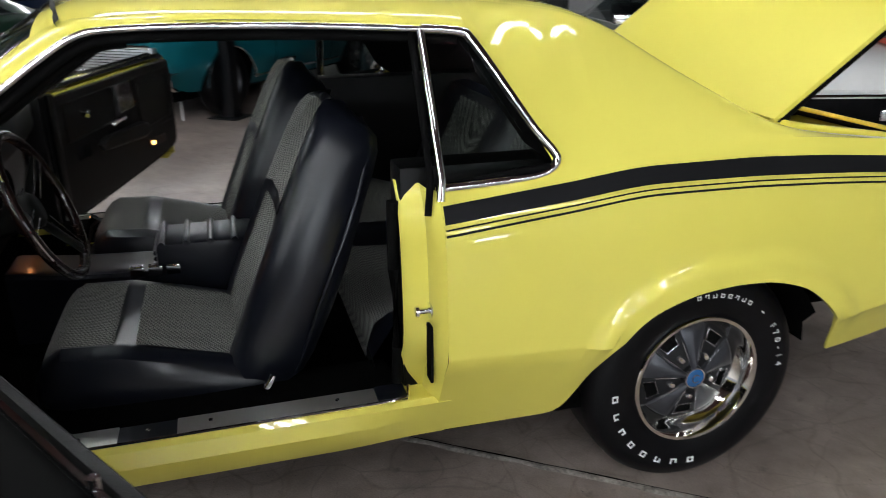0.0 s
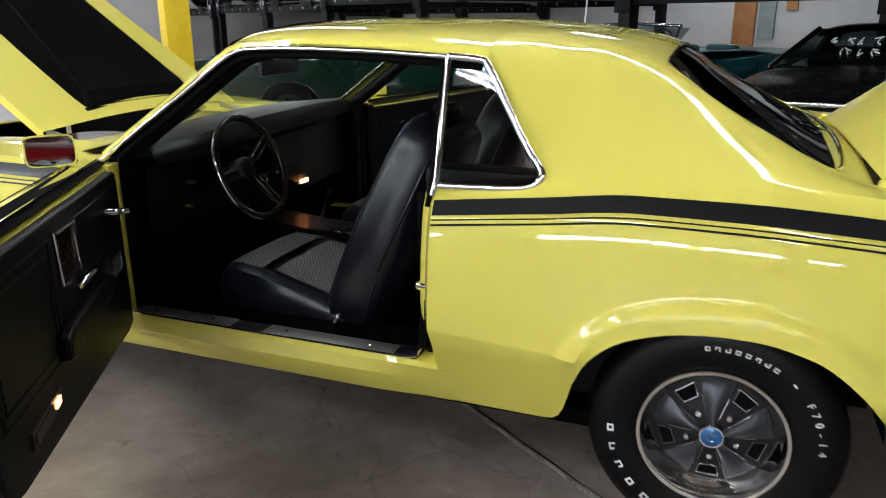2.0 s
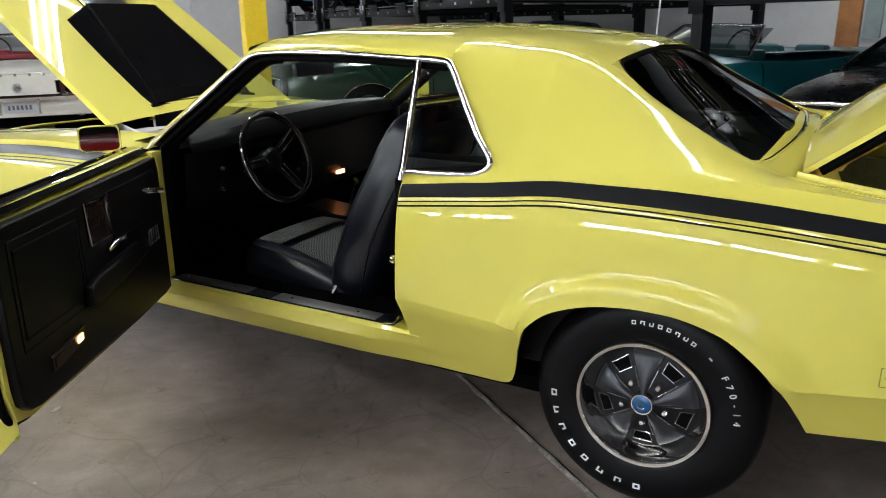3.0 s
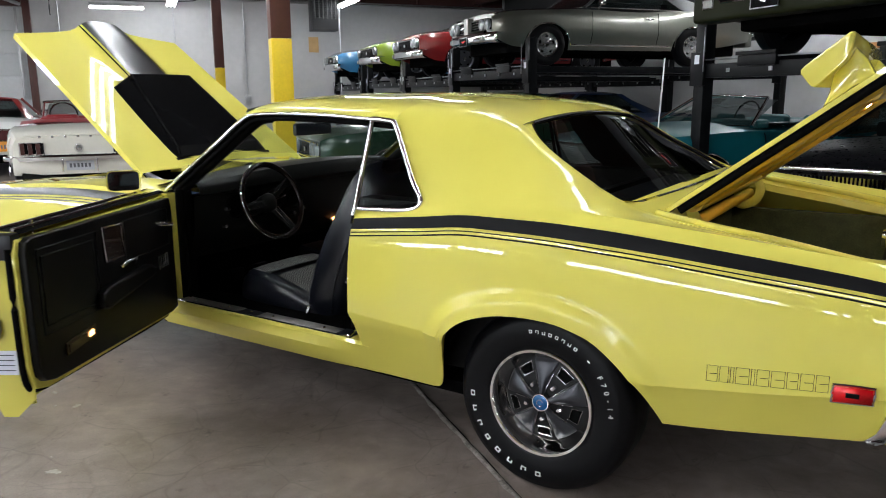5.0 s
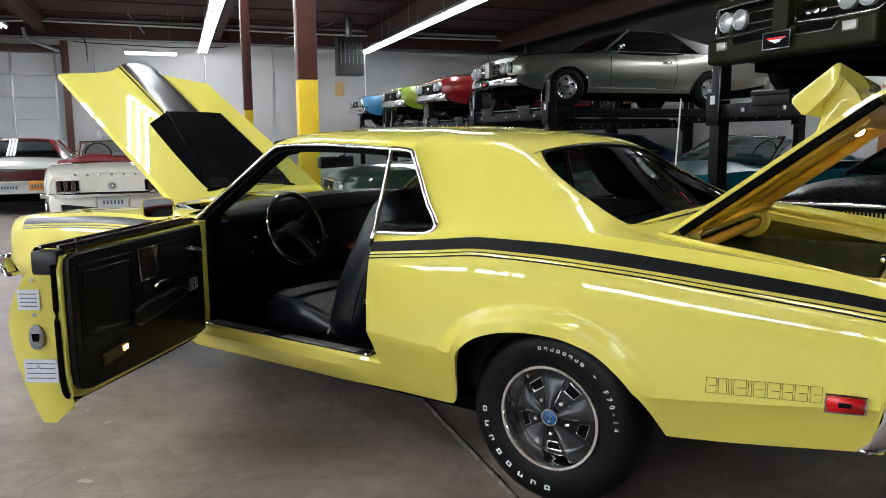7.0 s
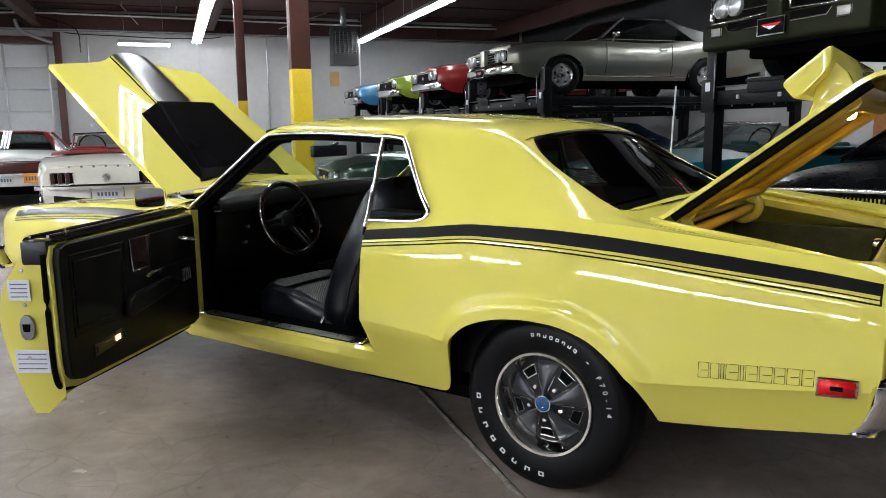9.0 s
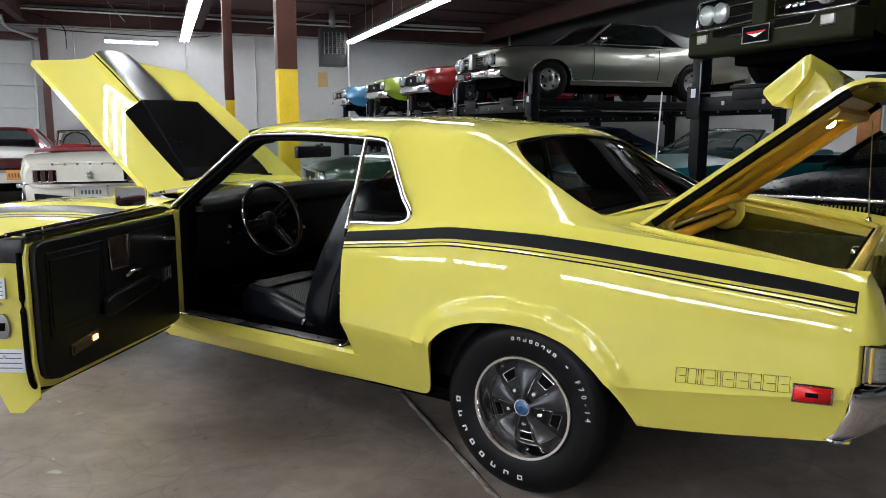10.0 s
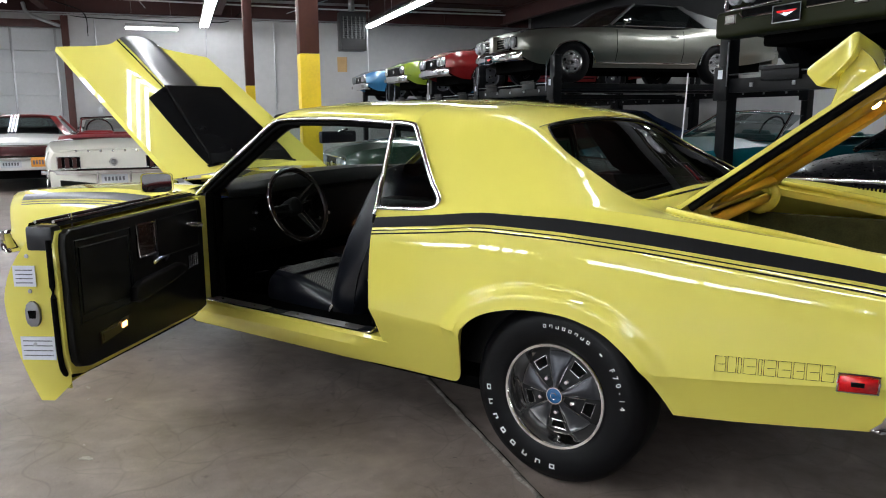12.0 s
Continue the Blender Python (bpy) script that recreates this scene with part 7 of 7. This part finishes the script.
    if stripe_mat:
        for s in (1, -1):
            sheet("side_stripe", [[(x, s * (wx(x) + 0.004), 0.60), (x, s * (wx(x) + 0.003), 0.68)] for x in np.linspace(0.1, 1.6, 8)], stripe_mat, c)
        sheet("hood_stripe", [[(x, -hw * 0.72, zb(x) + 0.03), (x, -hw * 0.30, zt(x) + 0.006)] for x in np.linspace(0.02, 1.3, 8)], stripe_mat, c)
    return c


SILVER = paint("silver_green_paint", (0.30, 0.30, 0.26), 0.32, 0.85)
DKGREEN = mat("dark_olive_paint", (0.009, 0.0105, 0.003), 0.5, 0, 0.0, 0.05, 3, rvar=0.04, spec=0.12)
RED = paint("red_paint", (0.20, 0.008, 0.009))
LIME = paint("lime_green_paint", (0.20, 0.29, 0.018))
BLUE = paint("light_blue_paint", (0.025, 0.15, 0.31))
BLACK = mat("black_paint", (0.004, 0.004, 0.005), 0.28, 0, 0.10, 0.05, 3, rvar=0.03, spec=0.12)
TEAL = mat("teal_paint", (0.004, 0.09, 0.115), 0.3, 0, 0.06, 0.05, 3, rvar=0.04, spec=0.2)
CREAM = paint("cream_white_paint", (0.74, 0.72, 0.64))
WHITEP = paint("white_paint", (0.75, 0.75, 0.74))
FOREST = paint("dark_green_paint", (0.006, 0.034, 0.018))
REDTRIM = mat("red_vinyl", (0.2, 0.008, 0.012), 0.5)
TEALTRIM = mat("teal_vinyl", (0.012, 0.11, 0.12), 0.5)
ORANGE = mat("orange_red_stripe", (0.8, 0.08, 0.02), 0.35)
# black roof covering; on the silver coupe it paints in shade instead
BLACK_AND_SHADED_TOP = mat("black_vinyl_and_shaded_roof", (0.012, 0.012, 0.013), 0.55, bump=0.2, bscale=300)
NAVY = paint("navy_blue_paint", (0.01, 0.03, 0.09))
DECK = 1.64


def nose_at(a, b, z=0.0, turn=0.0):
    return bpose(a, b, z, 90 + turn)


# silver roof and pillars coloured black here, for the dark ceiling they reflect
parked_car("silver_coupe", "silver-grey fastback coupe with roof coloured dark for shade and black fender stripe on a lift", nose_at(-9.2, 3.25, DECK + 0.09), SILVER, 5.1, 1.93, 1.36, BLACK_AND_SHADED_TOP, face="split", group="cars on the lifts", rim=STAINLESS, fast=True)
parked_car("olive_coupe", "dark olive green coupe with split grille on a lift", nose_at(-2.42, 3.05, DECK + 0.01), DKGREEN, 5.1, 1.93, 1.34, BLACK_AND_SHADED_TOP, face="beak", lamps=0, bumper=None, group="cars on the lifts", style=2)
parked_car("red_coupe", "bright red fastback on a lift", nose_at(-12.4, 3.2, DECK), RED, 4.75, 1.85, 1.3, face="plain", group="cars on the lifts")
parked_car("lime_coupe", "lime green coupe on a lift", nose_at(-15.3, 3.2, DECK), LIME, 4.75, 1.85, 1.3, BLACK_AND_SHADED_TOP, face="plain", lamps=2, group="cars on the lifts")
parked_car("blue_coupe", "light blue coupe on a lift", nose_at(-18.7, 3.1, DECK - 0.05), BLUE, 4.7, 1.8, 1.3, face="plain", group="cars on the lifts")
bc = parked_car("black_coupe", "black coupe with toothed chrome grille and writing on the windscreen", nose_at(-1.0, 2.6, 0, 22), BLACK, 5.1, 1.95, 1.28, face="teeth", lamps=0, group="cars on the floor", grille=SATIN)
parked_car("teal_convertible", "teal open convertible with chrome bar grille", nose_at(-4.9, 2.8), TEAL, 5.3, 1.98, 1.27, face="bars", lamps=0, grille=STEEL, open_top=TEALTRIM, group="cars on the floor")
parked_car("green_coupe", "dark green coupe parked under the lifts", nose_at(-7.3, 0.1), FOREST, 4.8, 1.85, 1.33, face="plain", group="cars on the floor")
parked_car("navy_coupe", "navy blue coupe parked under the lifts", nose_at(-10.6, 3.6), NAVY, 4.9, 1.88, 1.33, face="bars", group="cars on the floor")
parked_car("teal_coupe", "teal coupe parked under the lifts", nose_at(-13.6, 3.6), TEAL, 4.9, 1.88, 1.33, face="plain", group="cars on the floor")
wc = parked_car("white_convertible", "cream white open convertible with red interior", bpose(-12.33, -2.64, 0, 0), CREAM, 4.67, 1.72, 1.24, open_top=REDTRIM, face="plain", group="cars on the floor", style=0)
wr = parked_car("white_red_coupe", "white coupe with dark red roof", bpose(-16.4, -4.85, 0, 4), WHITEP, 5.0, 1.9, 1.29, RED, face="plain", group="cars on the floor", style=1)
parked_car("striped_coupe", "white coupe with orange-red stripes and black grille", nose_at(1.35, 2.0, 0, 22), WHITEP, 4.7, 1.88, 1.3, face="plain", lamps=0, bumper=WHITEP, group="cars on the floor", stripe_mat=ORANGE)
parked_car("red_hardtop", "bright red hardtop parked across the hall", bpose(5.2, -2.35, 0, 0), RED, 4.8, 1.88, 1.33, face="plain", group="cars on the floor")
# tail of the cream convertible: folded top cover, deck script bars, lamp bezels, plate posts
LT = 4.67
sheet("boot_cover", [[(x, y, 0.965 + h - 0.03 * (y / 0.75) ** 4) for y in np.linspace(-0.74, 0.74, 11)] for x, h in ((3.25, 0.0), (3.35, 0.035), (3.6, 0.04), (3.75, 0.0))], REDTRIM, wc)
for s in (1, -1):
    for k in range(3):
        y = s * (0.615 - k * 0.085)
        part("lamp_bezel", prism_bm([(y - 0.036, 0.595), (y + 0.036, 0.595), (y + 0.036, 0.755), (y - 0.036, 0.755)], "x", LT - 0.012, LT + 0.004), CHROME, wc)
        part("lamp_lens", prism_bm([(y - 0.022, 0.61), (y + 0.022, 0.61), (y + 0.022, 0.74), (y - 0.022, 0.74)], "x", LT + 0.012, LT + 0.017), mat("dark_red_lens", (0.05, 0.008, 0.006), 0.3, 0, 0.5), wc)
    tube("plate_post", [(LT + 0.10, s * 0.19, 0.40), (LT + 0.10, s * 0.19, 0.55)], 0.014, CHROME, wc, 8)
    lathe("reversing_lamp", [(0.0, -0.012), (0.045, -0.01), (0.055, 0.0)], (0, 0, 0), CLEARLENS, wc, 18).matrix_basis = pose(LT + 0.0, s * 0.60, 0.40, 0, 0, 90)
    tube("quarter_edge", [(LT - 0.02, s * 0.735, 0.82), (LT + 0.012, s * 0.765, 0.72), (LT + 0.0, s * 0.765, 0.60)], 0.014, CREAM, wc, 8)
for k in range(7):
    y = -0.42 + k * 0.14
    box("deck_script", (LT - 0.012, y - 0.014, 0.805), (LT + 0.002, y + 0.014, 0.832), CHROME, wc, 0.003)
tube("deck_edge", [(LT - 0.03, y, 0.845 - 0.03 * abs(y)) for y in np.linspace(-0.60, 0.60, 9)], 0.012, CREAM, wc, 8)
tube("tail_trim", [(LT + 0.006, y, 0.57) for y in np.linspace(-0.74, 0.74, 5)], 0.008, CHROME, wc, 8)
lathe("filler_ring", [(0.045, -0.02), (0.048, -0.026), (0.052, -0.018), (0.054, 0.0)], (0, 0, 0), CHROME, wc, 28).matrix_basis = pose(LT + 0.012, 0, 0.68, 0, 0, 90)
# tail of the white coupe: dark lamp strip and an orange plate
box("lamp_strip", (4.985, -0.78, 0.60), (5.02, 0.78, 0.76), mat("dark_red_lamp_strip", (0.06, 0.008, 0.01), 0.2, 0, 0.6), wr, 0.01)
tube("strip_frame", [(5.022, -0.79, 0.59), (5.022, 0.79, 0.59), (5.022, 0.79, 0.77), (5.022, -0.79, 0.77)], 0.01, CHROME, wr, 6, True)
op = box("rear_plate", (5.09, 0.30, 0.42), (5.10, 0.61, 0.58), mat("orange_plate_enamel", (0.75, 0.30, 0.03), 0.45), wr, 0.003, "orange number plate")
for k in range(6):
    box("plate_bar", (5.10, 0.33 + k * 0.044, 0.46), (5.103, 0.355 + k * 0.044, 0.53), LABELINK, op)
# marks chalked on the black car's windscreen
random.seed(9)


def on_screen(y, z):
    """A place just before the black car's windscreen."""
    hw, t = 0.975, (z - 0.93) / 0.295
    k = y / (hw - 0.16 - (hw - 0.16 - 0.6 * hw / 0.95) * t)
    return (1.62 + 0.58 * t - 0.12 * (1 - k * k) * (1 - 0.5 * t) - 0.012, y, z + 0.02 * t * (1 - k * k) + 0.006)


for z0, n in ((1.125, 9), (1.045, 8)):
    for k in range(n):
        y = -0.46 + k * 0.108 + random.uniform(-0.012, 0.012)
        for j in range(3):
            ya, yb = y + random.uniform(0, 0.07), y + random.uniform(0, 0.07)
            za, zb = z0 + random.uniform(-0.03, 0.03), z0 + random.uniform(-0.03, 0.03)
            tube("chalk_bar", [on_screen(ya, za), on_screen((ya + yb) / 2 + 0.01, (za + zb) / 2), on_screen(yb, zb)], 0.006, WHITE, bc, 4)

# ---- lifts ----
def four_post_lift(a, b, z, width=3.1, length=4.9, low=False):
    """Four-post storage lift with two runways, in building axes."""
    lf = thing("four_post_lift", "black four-post storage lift", "car lift", "storage lifts", bpose(a, b, 0))
    for i in (-1, 1):
        for j in (0, 1):
            x, y = i * width / 2, j * length
            p = part("post", box_bm(x - 0.075, y - 0.065, 0, x + 0.075, y + 0.065, 2.12 if not low else 1.9, 0.008), LIFTBLACK, lf)
            part("foot", box_bm(x - 0.16, y - 0.16, 0, x + 0.16, y + 0.16, 0.014, 0.003), LIFTBLACK, p)
            part("carriage", box_bm(x - 0.10 , y - 0.10, z - 0.28, x + 0.10, y - 0.066, z + 0.06, 0.006), LIFTBLACK, p)
            part("label", box_bm(x - 0.035, y - 0.104, z - 0.06, x + 0.035, y - 0.1005, z + 0.03), PLATEWHITE, p, "small white warning label")
            link("latch_rod", *tube_geo([(x + i * -0.11, y - 0.11, z - 0.14), (x + i * -0.11, y - 0.11, z + 0.30)], 0.007, 6), STEEL, p)
    for j in (0, 1):
        part("crossbeam", box_bm(-width / 2 + 0.08, j * length - 0.06, z - 0.2, width / 2 - 0.08, j * length + 0.06, z - 0.06, 0.006), LIFTBLACK, lf)
        link("cable", *tube_geo([(-width / 2 + 0.1, j * length - 0.07, z - 0.02), (width / 2 - 0.1, j * length - 0.07, z - 0.02)], 0.008, 6), STEEL, lf)
        for k in range(5):
            part("bolt", box_bm(-width / 2 + 0.4 + k * 0.55, j * length - 0.075, z - 0.15, -width / 2 + 0.44 + k * 0.55, j * length - 0.06, z - 0.11, 0.004), STEEL, lf)
    for i in (-1, 1):
        rw = part("runway", box_bm(i * 0.76 - 0.24, -0.1, z - 0.1, i * 0.76 + 0.24, length + 0.1, z, 0.006), LIFTBLACK, lf)
        part("runway_lip", box_bm(i * 0.76 - 0.25, -0.12, z, i * 0.76 + 0.25, -0.09, z + 0.035, 0.004), LIFTBLACK, rw)
    return lf


for a, b, z in ((-9.3, 3.62, DECK + 0.09), (-2.33, 3.6, DECK + 0.01), (-12.5, 3.7, DECK), (-15.4, 3.7, DECK), (-18.7, 3.6, DECK - 0.05)):
    four_post_lift(a, b, z, 3.05 if a != -2.33 else 3.15)

# ---- far wall fittings ----
bbox("door_2", -6.98, B1 - 0.05, 0, -6.56, B1 - 0.004, 2.1, mat("varnished_wood", (0.32, 0.14, 0.05), 0.45, 0, 0.2, 0.35, 5), None, 0.01, "varnished wooden door in the far wall", "structure", "door")
bbox("window_1", -6.5, B1 - 0.04, 1.0, -6.2, B1 - 0.004, 2.1, mat("grey_window_pane", (0.25, 0.3, 0.3), 0.15), None, 0.006, "small dark internal window", "structure", "window")
bbox("cork_board", -6.02, B1 - 0.03, 1.45, -5.82, B1 - 0.004, 2.2, mat("cork", (0.4, 0.2, 0.08), 0.9), None, 0.006, "brown cork board on the far wall", category="board")
bbox("duct", -9.0, 6.2, 3.75, 10, 7.2, 4.3, STEEL, None, 0.02, "pale sheet-metal duct under the roof", category="duct")
rod = tube("white_rod", [bw(-4.24, 3.3, 0.0), bw(-4.22, 3.3, 0.93), bw(-4.17, 3.3, 1.66)], 0.009, FIXTURE, None, 6)
tagged(rod, "thin white rod standing before the storage lift", "rod")
